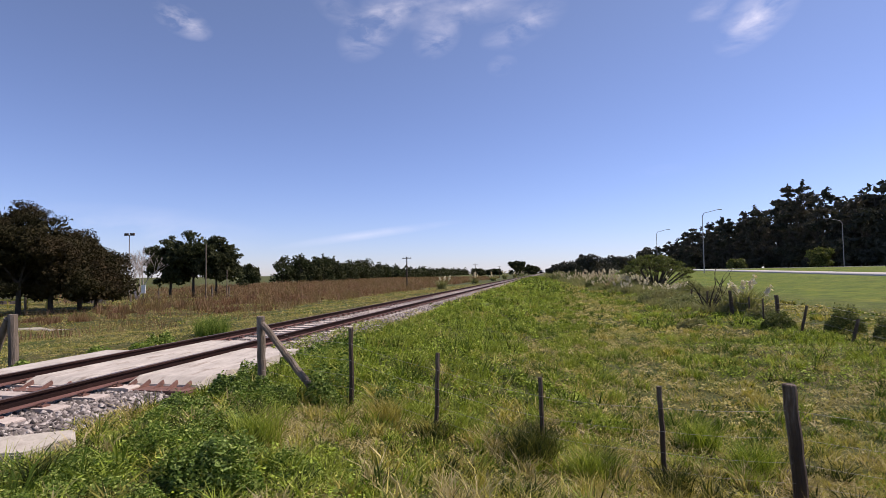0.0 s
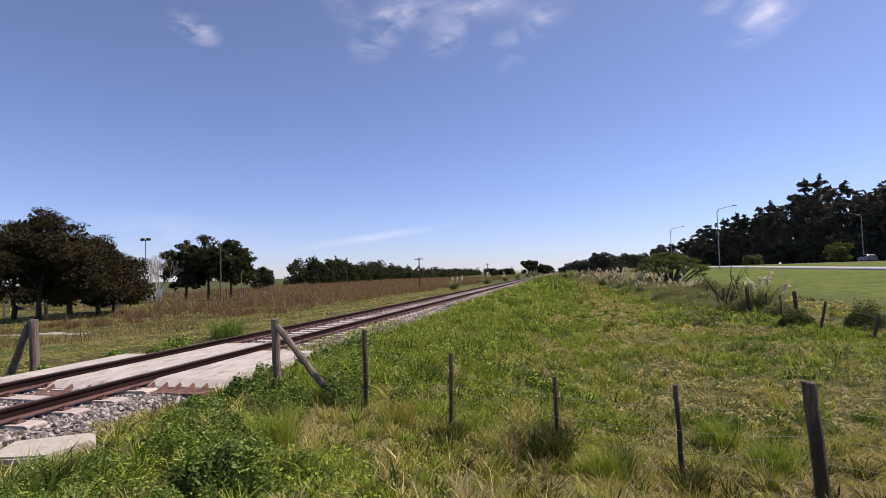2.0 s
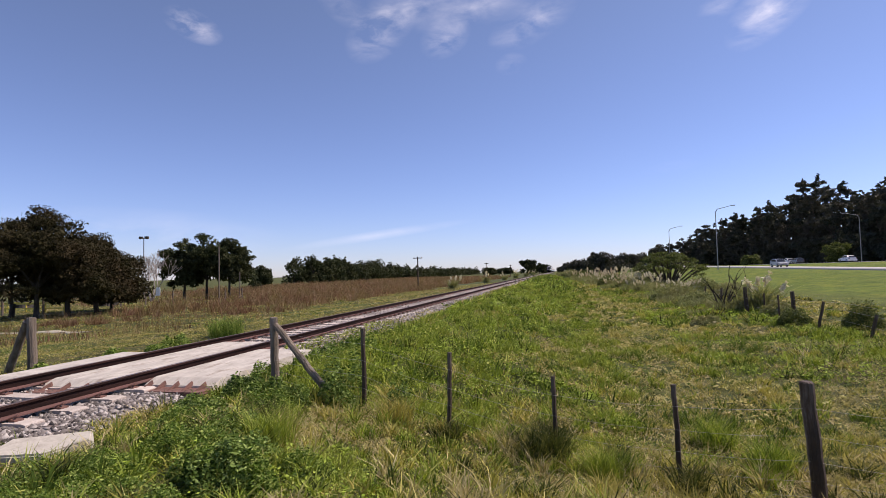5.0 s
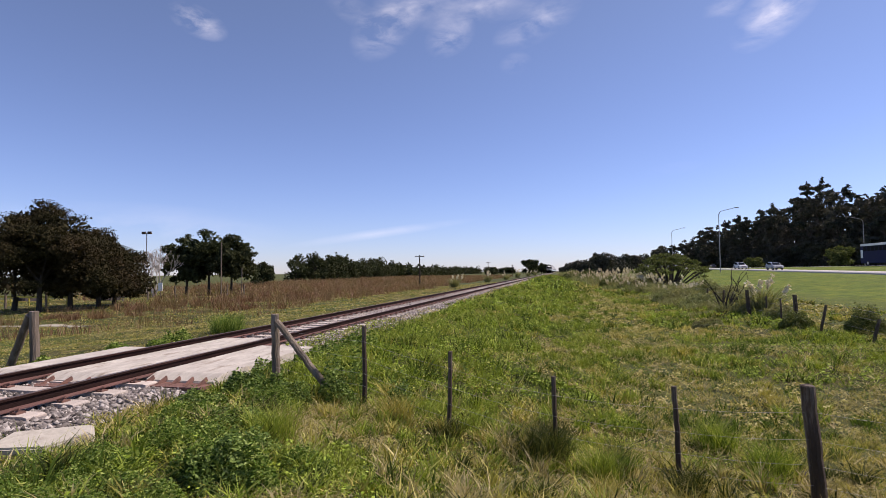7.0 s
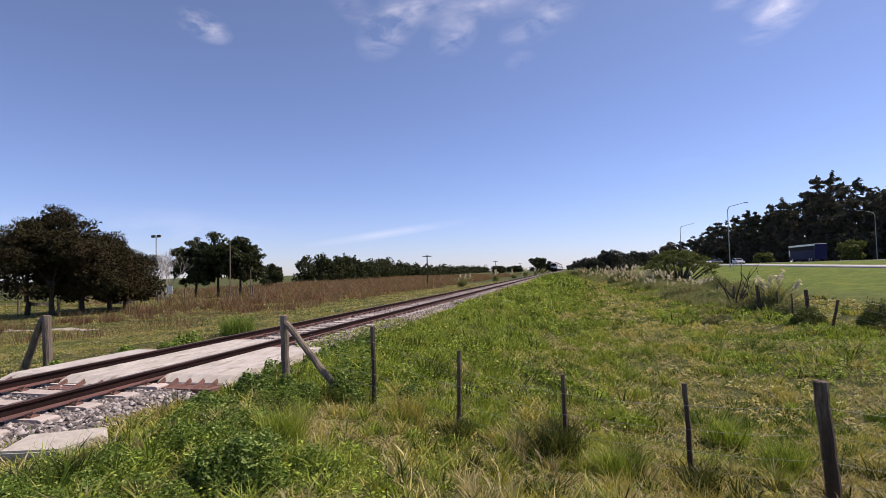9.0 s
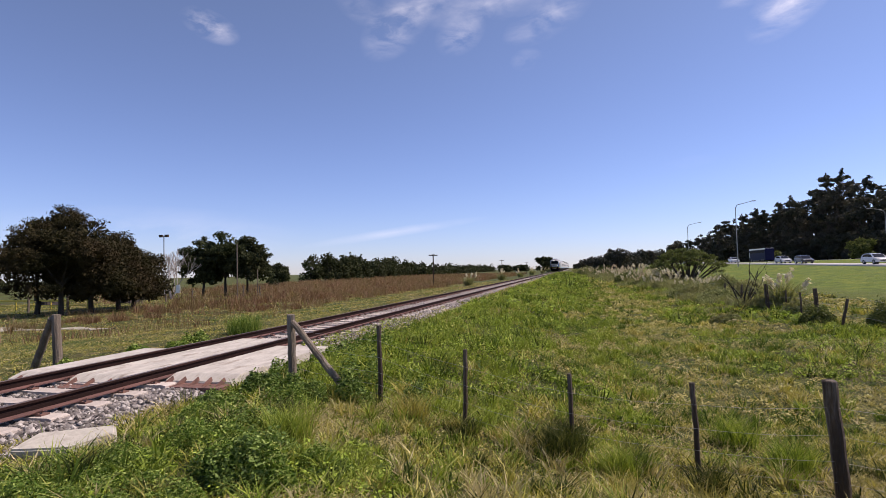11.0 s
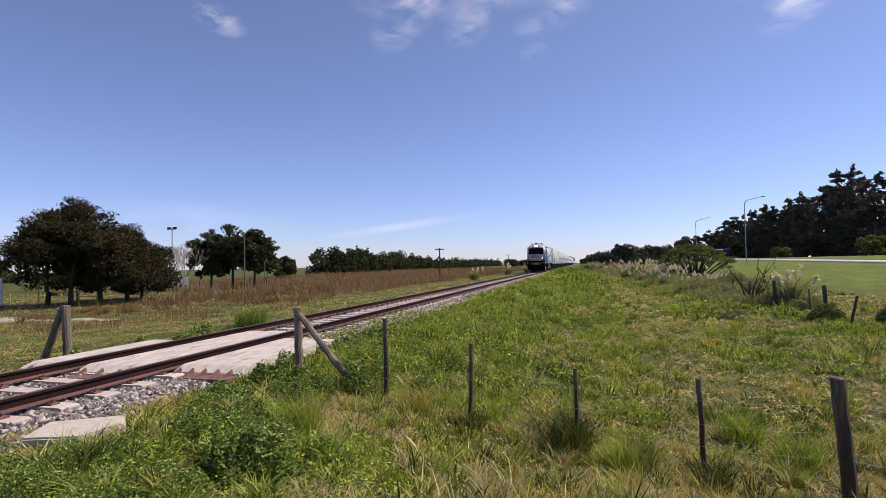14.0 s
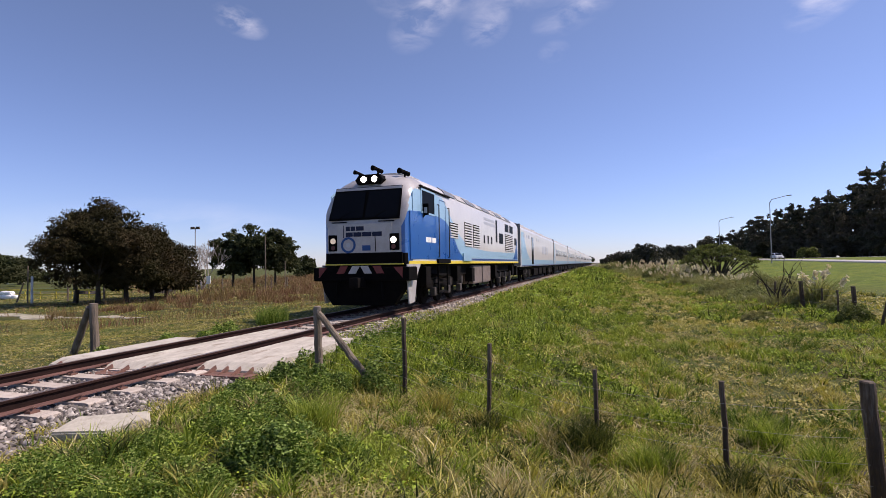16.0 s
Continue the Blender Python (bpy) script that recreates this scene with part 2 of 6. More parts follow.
MAT_STONE = foliage("ballast_stone", ((0.0, (0.06, 0.052, 0.047)), (0.5, (0.185, 0.165, 0.15)), (1.0, (0.47, 0.43, 0.39))), rough=0.9, through_light=0.0)
MAT_BALLAST = surface("ballast_bed", (0.30, 0.265, 0.24), (0.12, 0.10, 0.088), 9, 26, 0.95, bump=1.0, stain=(0.16, 0.10, 0.08), amount=0.6)
MAT_RUST = surface("rusty_rail", (0.19, 0.09, 0.075), (0.08, 0.04, 0.034), 8, 120, 0.8, metal=0.15, bump=0.4, stretch=(1, 0.1, 1))
# near-black rail brown: the shade below the rail head is in this colour
MAT_WEB_SHADE = surface("shaded_rail_web", (0.04, 0.02, 0.017), (0.014, 0.008, 0.007), 8, 120, 0.9, bump=0.4, spec=0.1, stretch=(1, 0.1, 1))
MAT_RAILHEAD = surface("worn_rail_head", (0.27, 0.19, 0.14), (0.12, 0.08, 0.06), 12, 120, 0.45, metal=0.6, bump=0.1, stretch=(1, 0.05, 1))
MAT_STEEL_RUST = surface("rusty_plate", (0.24, 0.12, 0.09), (0.11, 0.055, 0.042), 9, 80, 0.85, bump=0.3)
MAT_ROAD = surface("road_concrete", (0.50, 0.48, 0.45), (0.40, 0.38, 0.355), 0.4, 8, 0.85, bump=0.1, stain=(0.25, 0.24, 0.23), amount=0.3)
MAT_GALV = surface("galvanised_steel", (0.40, 0.40, 0.41), (0.27, 0.27, 0.28), 3, 40, 0.6, metal=0.4, bump=0.05)
MAT_WIRE = plain("fence_wire", (0.45, 0.43, 0.38), 0.45, 0.7)


# ---- building helpers ----
def add_mesh(name, verts, faces, material):
    """A mesh object from arrays: faces is (n, 3) or (n, 4)."""
    verts, faces = np.asarray(verts, np.float32), np.asarray(faces, np.int32)
    me = bpy.data.meshes.new(name)
    k, c = faces.shape
    me.vertices.add(len(verts))
    me.vertices.foreach_set("co", verts.ravel())
    me.loops.add(k * c)
    me.loops.foreach_set("vertex_index", faces.ravel())
    me.polygons.add(k)
    me.polygons.foreach_set("loop_start", np.arange(0, k * c, c, dtype=np.int32))
    me.polygons.foreach_set("loop_total", np.full(k, c, np.int32))
    me.update(calc_edges=True)
    me.materials.append(material)
    return new(name, me)


def part(name, bm, material, parent=None, label="", smooth=False):
    me = bpy.data.meshes.new(name)
    bmesh.ops.recalc_face_normals(bm, faces=bm.faces)
    if smooth:
        for f in bm.faces:
            f.smooth = True
    bm.to_mesh(me)
    bm.free()
    me.materials.append(material)
    ob = new(name, me)
    ob.parent = parent
    return tagged(ob, label)


def box(x0, x1, y0, y1, z0, z1, bevel=0.0, bm=None):
    own = bmesh.new()
    bmesh.ops.create_cube(own, size=1.0)
    for v in own.verts:
        v.co = ((x0 + x1) / 2 + v.co.x * (x1 - x0), (y0 + y1) / 2 + v.co.y * (y1 - y0), (z0 + z1) / 2 + v.co.z * (z1 - z0))
    if bevel:
        bmesh.ops.bevel(own, geom=own.edges[:], offset=bevel, segments=2, affect="EDGES", profile=0.6)
    return join(bm, own)


def join(bm, own):
    if bm is None:
        return own
    tmp = bpy.data.meshes.new("tmp")
    own.to_mesh(tmp)
    own.free()
    bm.from_mesh(tmp)
    bpy.data.meshes.remove(tmp)
    return bm


def rod(p, q, r0, r1=None, seg=8, bm=None, rough=0.0):
    """A tapered round bar from p to q."""
    p, q, r1 = Vector(p), Vector(q), r0 if r1 is None else r1
    own = bmesh.new()
    d = (q - p).normalized()
    a = d.orthogonal().normalized()
    b = d.cross(a)
    n = 1 if not rough else max(2, int((q - p).length / 0.12))
    rings = []
    for i in range(n + 1):
        s = i / n
        r = r0 + (r1 - r0) * s
        c = p.lerp(q, s) + (a * random.uniform(-rough, rough) + b * random.uniform(-rough, rough) if 0 < i < n else Vector())
        rings.append([own.verts.new(c + (a * math.cos(t) + b * math.sin(t)) * r * (1 + random.uniform(-rough, rough) * 4)) for t in (2 * math.pi * k / seg for k in range(seg))])
    for u, v in zip(rings, rings[1:]):
        for k in range(seg):
            own.faces.new((u[k], u[(k + 1) % seg], v[(k + 1) % seg], v[k]))
    own.faces.new(rings[0][::-1])
    own.faces.new(rings[-1])
    return join(bm, own)


def prism(outline, axis, a, b, bm=None, bevel=0.0):
    """A flat outline drawn out along an axis from a to b. The outline's two numbers are the other two axes in order."""
    own = bmesh.new()

    def place(p, w):
        return {"x": (w, p[0], p[1]), "y": (p[0], w, p[1]), "z": (p[0], p[1], w)}[axis]
    u, v = [own.verts.new(place(p, a)) for p in outline], [own.verts.new(place(p, b)) for p in outline]
    own.faces.new(u)
    own.faces.new(v[::-1])
    for i in range(len(u)):
        j = (i + 1) % len(u)
        own.faces.new((u[i], v[i], v[j], u[j]))
    if bevel:
        bmesh.ops.bevel(own, geom=own.edges[:], offset=bevel, segments=2, affect="EDGES")
    return join(bm, own)


def empty(name, at=(0, 0, 0)):
    ob = new(name)
    ob.location = at
    ob.empty_display_size = 0.3
    return ob


rng = np.random.default_rng(7)


def tube(points, r, seg=4):
    """One continuous thin tube through points."""
    bm = bmesh.new()
    pts = [Vector(p) for p in points]
    rings = []
    for i, p in enumerate(pts):
        d = (pts[min(i + 1, len(pts) - 1)] - pts[max(i - 1, 0)]).normalized()
        a = d.cross(Vector((0, 0, 1))).normalized()
        b = a.cross(d)
        rings.append([bm.verts.new(p + (a * math.cos(2 * math.pi * k / seg) + b * math.sin(2 * math.pi * k / seg)) * r) for k in range(seg)])
    for u, v in zip(rings, rings[1:]):
        for k in range(seg):
            bm.faces.new((u[k], u[(k + 1) % seg], v[(k + 1) % seg], v[k]))
    bm.faces.new(rings[0][::-1])
    bm.faces.new(rings[-1])
    return bm


# ---- ground ----
TRACK_X = -7.67
RAIL = 0.873


def road_z(y):
    return np.interp(y, (66, 200), (0.70, 2.10))


def smooth_step(v):
    v = np.clip(v, 0, 1)
    return v * v * (3 - 2 * v)


def wave(x, y):
    """Low uneven swells of the meadow."""
    return (np.sin(x * 1.3 + 0.7 * y) * 0.5 + np.sin(x * 0.53 - y * 0.91 + 1.0) + np.sin(y * 2.1 + x * 0.4) * 0.4)


def ground_z(x, y):
    x, y = np.asarray(x, float), np.asarray(y, float)
    low = np.interp(x, (-60, -22, -16, -12, -10.6, -9.9, -5.4, -4.7, -4.3, -2.75, -1.5, 0, 1.3, 2.6, 5, 9.3, 14),
                    (-1.0, -1.0, -0.72, -0.38, -0.33, -0.30, -0.30, -0.28, -0.24, -0.42, -0.68, -0.86, -0.99, -1.06, -1.10, -0.80, -0.50))
    rz = road_z(y)
    s = smooth_step((x - 14) / 21)
    high = np.where(x < 36, -0.50 + (rz - 0.12 + 0.50) * s,
                    np.where(x < 44.5, rz - 0.12, np.interp(x, (44.5, 58.0, 67.0, 75.0), (0, 1, 1, 1.05)) * (1.75 - rz + 0.12) + rz - 0.12))
    z = np.where(x < 14, low, high)
    near = smooth_step((y - 2.2) / 4.2)
    bank = np.where((x > -5.0) & (x < 20), 1.0, 0.0) * np.clip((x + 5.0) / 1.0, 0, 1)
    z = z + (1 - near) * bank * np.maximum(0, -0.12 - z)
    off = (np.abs(x - TRACK_X) > 2.6) & (x < 33)
    return z + off * 0.035 * wave(x, y) * np.clip((np.abs(x - TRACK_X) - 2.6) / 1.0, 0, 1)


def build_ground():
    xs = np.concatenate([[-2500, -1200, -600, -300, -180, -120, -90], np.arange(-70, -26, 4), np.arange(-26, -12, 1.0), np.arange(-12, 16, 0.4),
                         np.arange(16, 36, 1.5), [36, 38, 40, 42, 44.5, 47, 50, 54, 58, 60, 63, 67, 70, 75, 85, 110, 160, 300, 600, 1200, 2500]])
    ys = np.concatenate([[-120, -60, -30, -15, -8, -4, -1], np.arange(0, 20, 0.4), np.arange(20, 40, 1.0), np.arange(40, 100, 4.0), np.arange(100, 240, 12),
                         [240, 280, 340, 420, 520, 700, 1000, 1500, 2200, 3200]])
    X, Y = np.meshgrid(xs, ys)
    Z = ground_z(X, Y)
    nx, ny = len(xs), len(ys)
    i = (np.arange(ny - 1)[:, None] * nx + np.arange(nx - 1)[None]).ravel()
    ob = add_mesh("ground", np.stack([X, Y, Z], -1).reshape(-1, 3), np.stack([i, i + 1, i + nx + 1, i + nx], -1), MAT_GROUND)
    ob.data.shade_smooth()
    tagged(ob, "uneven green meadow ground with straw patches and banks", "ground", kind="structure")


build_ground()


def build_road(name, x0, x1, zfun, label):
    ys = np.concatenate([np.arange(-460, 300, 10.0), np.arange(300, 2000, 100.0)])
    z = zfun(ys)
    rows = [np.stack([np.full_like(ys, x), ys, z + d], -1) for x, d in ((x0, -0.25), (x0, 0.0), ((x0 + x1) / 2, 0.05), (x1, 0.0), (x1, -0.25))]
    v = np.concatenate(rows)
    n = len(ys)
    f = [(k * n + i, k * n + i + 1, (k + 1) * n + i + 1, (k + 1) * n + i) for k in range(4) for i in range(n - 1)]
    tagged(add_mesh(name, v, f, MAT_ROAD), label, "road", kind="structure")


build_road("road_near", 36.3, 44.2, road_z, "pale concrete carriageway on a low grassy bank")
build_road("road_far", 58.3, 66.8, lambda y: np.full_like(y, 1.78), "pale far carriageway before a dark wood")


# ---- foliage generators ----
def blades(points, height, width, lean=0.5, segs=2, towards=None):
    """Grass blades rooted at points: arrays of vertices and triangles."""
    n = len(points)
    h = height * rng.uniform(0.55, 1.25, n)
    a, b = rng.uniform(0, 2 * np.pi, n), rng.uniform(0, 2 * np.pi, n)
    b = b if towards is None else towards
    w = width * rng.uniform(0.6, 1.3, n)
    side = np.stack([np.cos(a), np.sin(a), 0 * a], -1) * (w / 2)[:, None]
    bend = np.stack([np.cos(b), np.sin(b), 0 * b], -1) * (h * lean * rng.uniform(0.3, 1.3, n))[:, None]
    up = np.stack([0 * h, 0 * h, h], -1)
    p = np.asarray(points)
    if segs == 1:
        v = np.stack([p - side, p + side, p + bend + up], 1)
        f = np.arange(n)[:, None] * 3 + np.array([0, 1, 2])
        return v.reshape(-1, 3), f
    m = p + bend * 0.35 + up * 0.6
    v = np.stack([p - side, p + side, m + side * 0.8, m - side * 0.8, p + bend + up * 0.97], 1)
    base = np.arange(n)[:, None, None] * 5
    f = (base + np.array([[0, 1, 2], [0, 2, 3], [3, 2, 4]])).reshape(-1, 3)
    return v.reshape(-1, 3), f


def leaves(points, size, flat=0.0, tilt=None):
    """Small folded leaf clumps (two triangles each) at points, turned at random, or face up within a tilt."""
    n = len(points)
    d = rng.normal(size=(n, 3))
    d[:, 2] *= 1 - flat
    d /= np.linalg.norm(d, axis=1)[:, None]
    e = np.cross(d, rng.normal(size=(n, 3)))
    e /= np.linalg.norm(e, axis=1)[:, None]
    if tilt is not None:
        e = np.cross(d, np.array((0, 0, 1.0)) + rng.normal(0, tilt, (n, 3)))
        e /= np.linalg.norm(e, axis=1)[:, None]
    c = np.cross(d, e)
    s = (size * rng.uniform(0.5, 1.4, n))[:, None]
    p = np.asarray(points)
    v = np.stack([p - d * s, p + e * s * 0.45, p + d * s, p - e * s * 0.45 + c * s * 0.3], 1)
    f = (np.arange(n)[:, None, None] * 4 + np.array([[0, 1, 2], [0, 2, 3]])).reshape(-1, 3)
    return v.reshape(-1, 3), f


def gather(groups):
    vs, fs, k = [], [], 0
    for v, f in groups:
        vs.append(v)
        fs.append(f + k)
        k += len(v)
    return np.concatenate(vs), np.concatenate(fs)


def scatter(x0, x1, y0, y1, density, keep=None, power=0.0):
    n = int((x1 - x0) * (y1 - y0) * density)
    x, y = rng.uniform(x0, x1, n), rng.uniform(y0, y1, n)
    ok = np.ones(n, bool) if keep is None else keep(x, y)
    x, y = x[ok], y[ok]
    bed = np.interp(np.abs(x - TRACK_X), (0, 1.5, 1.9, 2.35, 2.9, 3.0), (-0.25, -0.235, -0.26, -0.36, -0.55, -9.0))
    return np.stack([x, y, np.maximum(ground_z(x, y), bed) - 0.02], -1)


def in_view(x, y, wide=0.06):
    """The wedge of ground before the eye, over all turns of the camera."""
    return (y > 0.5) & (x / np.maximum(y, 0.1) > -1.55 - wide) & (x / np.maximum(y, 0.1) < 0.62 + wide)


def off_track(x, y, d=2.3):
    return np.abs(x - TRACK_X) > d


# ---- track ----
def build_track():
    track = empty("railway_track", (TRACK_X, 0, 0))
    tagged(track, "rusty single railway track on pale concrete sleepers", "railway track")
    head = [(-0.036, 0), (0.036, 0), (0.036, -0.03), (0.009, -0.045), (0.009, -0.13), (0.07, -0.15), (0.07, -0.165), (-0.07, -0.165), (-0.07, -0.15), (-0.009, -0.13), (-0.009, -0.045), (-0.036, -0.03)]
    for s in (-1, 1):
        bm = prism([(x + s * RAIL, z) for x, z in head], "y", -40, 1400)
        rail = part("rail", bm, MAT_RUST, track, "rust-brown steel rail")
        rail.data.materials.append(MAT_WEB_SHADE)
        # web and head sides get the colour with painted shade, the foot stays lighter
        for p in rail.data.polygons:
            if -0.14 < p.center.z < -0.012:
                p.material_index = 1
        part("rail_head", box(s * RAIL - 0.03, s * RAIL + 0.03, -40, 1400, 0.0005, 0.004), MAT_RAILHEAD, rail)
    side = [(-1.3, -0.42), (-1.3, -0.205), (-1.24, -0.19), (-0.45, -0.205), (0.45, -0.205), (1.24, -0.19), (1.3, -0.205), (1.3, -0.42)]
    first = None
    for i in range(290):
        y = 1.6 + i * 0.62
        if first is None:
            first = part("sleeper", prism(side, "y", -0.13, 0.13), MAT_SLEEPER, track)
            ob = first
        else:
            ob = first.copy()
            scene.collection.objects.link(ob)
        ob.location = (rng.uniform(-0.02, 0.02), y, rng.uniform(-0.01, 0.008))
    # far sleepers in one piece
    bm = bmesh.new()
    for i in range(290, 520):
        y = 1.6 + i * 0.62
        box(-1.3, 1.3, y - 0.13, y + 0.13, -0.4, -0.205, bm=bm)
    tagged(part("far_sleepers", bm, MAT_SLEEPER, track), kind="stuff")
    # clips at the rail foot of the near sleepers
    clip = None
    for i in range(60):
        for s in (-1, 1):
            for o in (-1, 1):
                if clip is None:
                    bm = rod((-0.05, -0.05, 0), (0.05, -0.02, 0.035), 0.012, seg=5)
                    rod((0.05, -0.02, 0.035), (-0.05, 0.06, 0.02), 0.012, seg=5, bm=bm)
                    box(-0.05, 0.05, -0.06, 0.06, -0.04, -0.01, bm=bm)
                    ob = clip = part("rail_clip", bm, MAT_STEEL_RUST, track)
                else:
                    ob = clip.copy()
                    scene.collection.objects.link(ob)
                ob.location = (s * RAIL + o * 0.12, 1.6 + i * 0.62, -0.16)
    # ballast bed, with loose stones on it nearby
    ys = np.concatenate([np.arange(-40, 40, 0.5), np.arange(40, 1400, 20.0)])
    xs = np.array([-2.9, -2.35, -1.9, -1.5, -0.9, -0.4, 0, 0.4, 0.9, 1.5, 1.9, 2.35, 2.9])
    zs = np.array([-0.55, -0.36, -0.26, -0.235, -0.245, -0.25, -0.25, -0.25, -0.245, -0.235, -0.26, -0.36, -0.55])
    X, Y = np.meshgrid(xs, ys)
    Z = zs[None] + rng.uniform(-0.015, 0.015, X.shape)
    i = (np.arange(len(ys) - 1)[:, None] * len(xs) + np.arange(len(xs) - 1)[None]).ravel()
    bed = add_mesh("ballast", np.stack([X + TRACK_X, Y, Z], -1).reshape(-1, 3), np.stack([i, i + 1, i + len(xs) + 1, i + len(xs)], -1), MAT_BALLAST)
    tagged(bed, "pale crushed-stone ballast under the track", "ballast", kind="structure")
    n = 42000
    sx, sy = rng.uniform(-2.5, 2.5, n), 1.5 + 26 * rng.uniform(0, 1, n) ** 1.6
    keep = ~((sy > 7.1) & (sy < 11.6) & (np.abs(sx) < 2.2))
    on_sleeper = (np.abs((sy - 1.6 + 0.31) % 0.62 - 0.31) < 0.14) & (np.abs(sx) < 1.3) & (rng.uniform(0, 1, n) < 0.9)
    keep &= ~on_sleeper
    sx, sy = sx[keep], sy[keep]
    base = np.stack([sx + TRACK_X, sy, np.interp(sx, xs, zs) + 0.01], -1)
    r = (0.015 + 0.028 * rng.uniform(0, 1, len(sx)) ** 1.8) * (1 + 0.02 * sy)
    ico = np.array([(0, 0, 1), (1, 0, 0.1), (0, 1, -0.1), (-1, 0, 0.1), (0, -1, -0.1), (0, 0, -1)], float)
    tri = np.array([(0, 1, 2), (0, 2, 3), (0, 3, 4), (0, 4, 1), (5, 2, 1), (5, 1, 4)])
    jit = 1 + rng.uniform(-0.5, 0.5, (len(sx), 6, 3))
    a = rng.uniform(0, 6.28, len(sx))
    v = ico[None] * jit * r[:, None, None]
    c, s = np.cos(a)[:, None], np.sin(a)[:, None]
    v = np.stack([v[..., 0] * c - v[..., 1] * s, v[..., 0] * s + v[..., 1] * c, v[..., 2] * 0.8], -1) + base[:, None]
    f = (np.arange(len(sx))[:, None, None] * 6 + tri).reshape(-1, 3)
    tagged(add_mesh("ballast_stones", v.reshape(-1, 3), f, MAT_STONE), "loose grey and pinkish crushed stones", "stones", kind="stuff")


build_track()


def slab_outline(x0, x1, z0, z1):
    return [(x0, z0), (x0, z1 - 0.01), (x0 + 0.01, z1), (x1 - 0.01, z1), (x1, z1 - 0.01), (x1, z0)]


def crossing_panel(x0, x1, y0, y1, fins, label, ramp_end=True):
    """A concrete level-crossing panel with a toothed steel deflector at its near end."""
    thing = empty("crossing_panel", (TRACK_X, 0, 0))
    tagged(thing, label, "crossing panel", group="concrete level crossing panels")
    bm = prism([(y0 + 0.25, -0.28), (y0 + 0.25, -0.19), (y0 + 0.5, -0.10), (y1, -0.10), (y1, -0.28)], "x", x0, x1, bevel=0.012)
    part("slab", bm, MAT_CONCRETE, thing)
    part("deflector_plate", box(x0 + 0.02, x1 - 0.02, y0 - 0.05, y0 + 0.27, -0.27, -0.215, 0.008), MAT_STEEL_RUST, thing, "rusty steel deflector plate")
    for i in range(fins):
        x = x0 + (i + 0.6) * (x1 - x0) / (fins + 0.2)
        part("fin", prism([(y0 + 0.02, -0.217), (y0 + 0.3, -0.217), (y0 + 0.27, -0.115)], "x", x - 0.012, x + 0.012), MAT_STEEL_RUST, thing)


crossing_panel(RAIL + 0.10, 2.26, 7.15, 10.8, 5, "worn pale concrete crossing panel outside the rail")
crossing_panel(-RAIL + 0.11, RAIL - 0.11, 6.85, 12.0, 4, "worn pale concrete crossing panel between the rails")
crossing_panel(-2.1, -RAIL - 0.10, 6.9, 10.2, 2, "cracked pale concrete crossing panel on the field side")

# half-buried concrete slab beside the ballast
slab_bm = prism([(-0.42, -0.26), (0.22, -0.32), (0.50, -0.02), (0.34, 0.26), (-0.46, 0.2)], "z", -0.16, 0.0, bevel=0.02)
box(-0.36, 0.56, -0.40, 0.16, -0.4, -0.155, 0.02, bm=slab_bm)
slab = part("concrete_slab", slab_bm, MAT_SLAB)
slab.matrix_world = pose(-5.20, 4.42, -0.11, 5, -3, 14)
tagged(slab, "chipped pale concrete slab half sunk in grass", "slab")


# ---- fences ----
def picket(x, y, top, low, wide, lean, label, post=False):
    ob_name = "fence_post" if post else "fence_picket"
    bm = rod((lean * (low - top), 0, low - top), (0, 0, 0), wide * 0.52, wide * 0.5, 10 if post else 7, rough=0.006)
    if post:
        rod((0, 0, 0), (0, 0, 0.012), wide * 0.5, wide * 0.42, 10, bm=bm)
    ob = part(ob_name, bm, MAT_POST if post else MAT_PICKET)
    ob.location = (x, y, top)
    return tagged(ob, label, "fence post", group="wire fence by the crossing")


picket(-4.47, 7.62, 0.87, -0.6, 0.13, -0.02, "stout weathered wooden gate post by the track", True)
picket(-2.83, 7.28, 0.74, -0.6, 0.07, -0.01, "thin dark wooden fence picket with a pale edge")
picket(-1.49, 7.04, 0.44, -0.95, 0.06, 0.03, "thin dark slightly crooked wooden fence picket")
picket(-0.12, 6.76, 0.20, -1.1, 0.055, -0.02, "thin dark wooden fence picket in a grass tuft")
picket(1.24, 6.52, 0.175, -1.2, 0.06, -0.035, "thin dark wooden fence picket leaning slightly")
picket(2.50, 6.26, 0.28, -1.3, 0.135, -0.06, "stout dark wooden fence post with a sawn top", True).data.materials[0] = MAT_PICKET
picket(-10.75, 8.85, 0.79, -0.6, 0.17, -0.05, "thick weathered wooden post across the track", True)


def brace(p, q, r, label):
    ob = part("fence_brace", rod(p, q, r, r * 0.9, 9, rough=0.006), MAT_POST)
    tagged(ob, label, "fence brace", group="wire fence by the crossing")


brace((-3.36, 7.42, -0.35), (-4.41, 7.56, 0.77), 0.055, "pale weathered log brace leaning on the gate post")
brace((-11.55, 9.0, -0.45), (-10.8, 8.80, 0.72), 0.08, "dark weathered log brace leaning on a post")


def wire(points, label, r=0.004, group="wire fence by the crossing"):
    tagged(part("fence_wire", tube(points, r), MAT_WIRE), label, "wire", group=group)


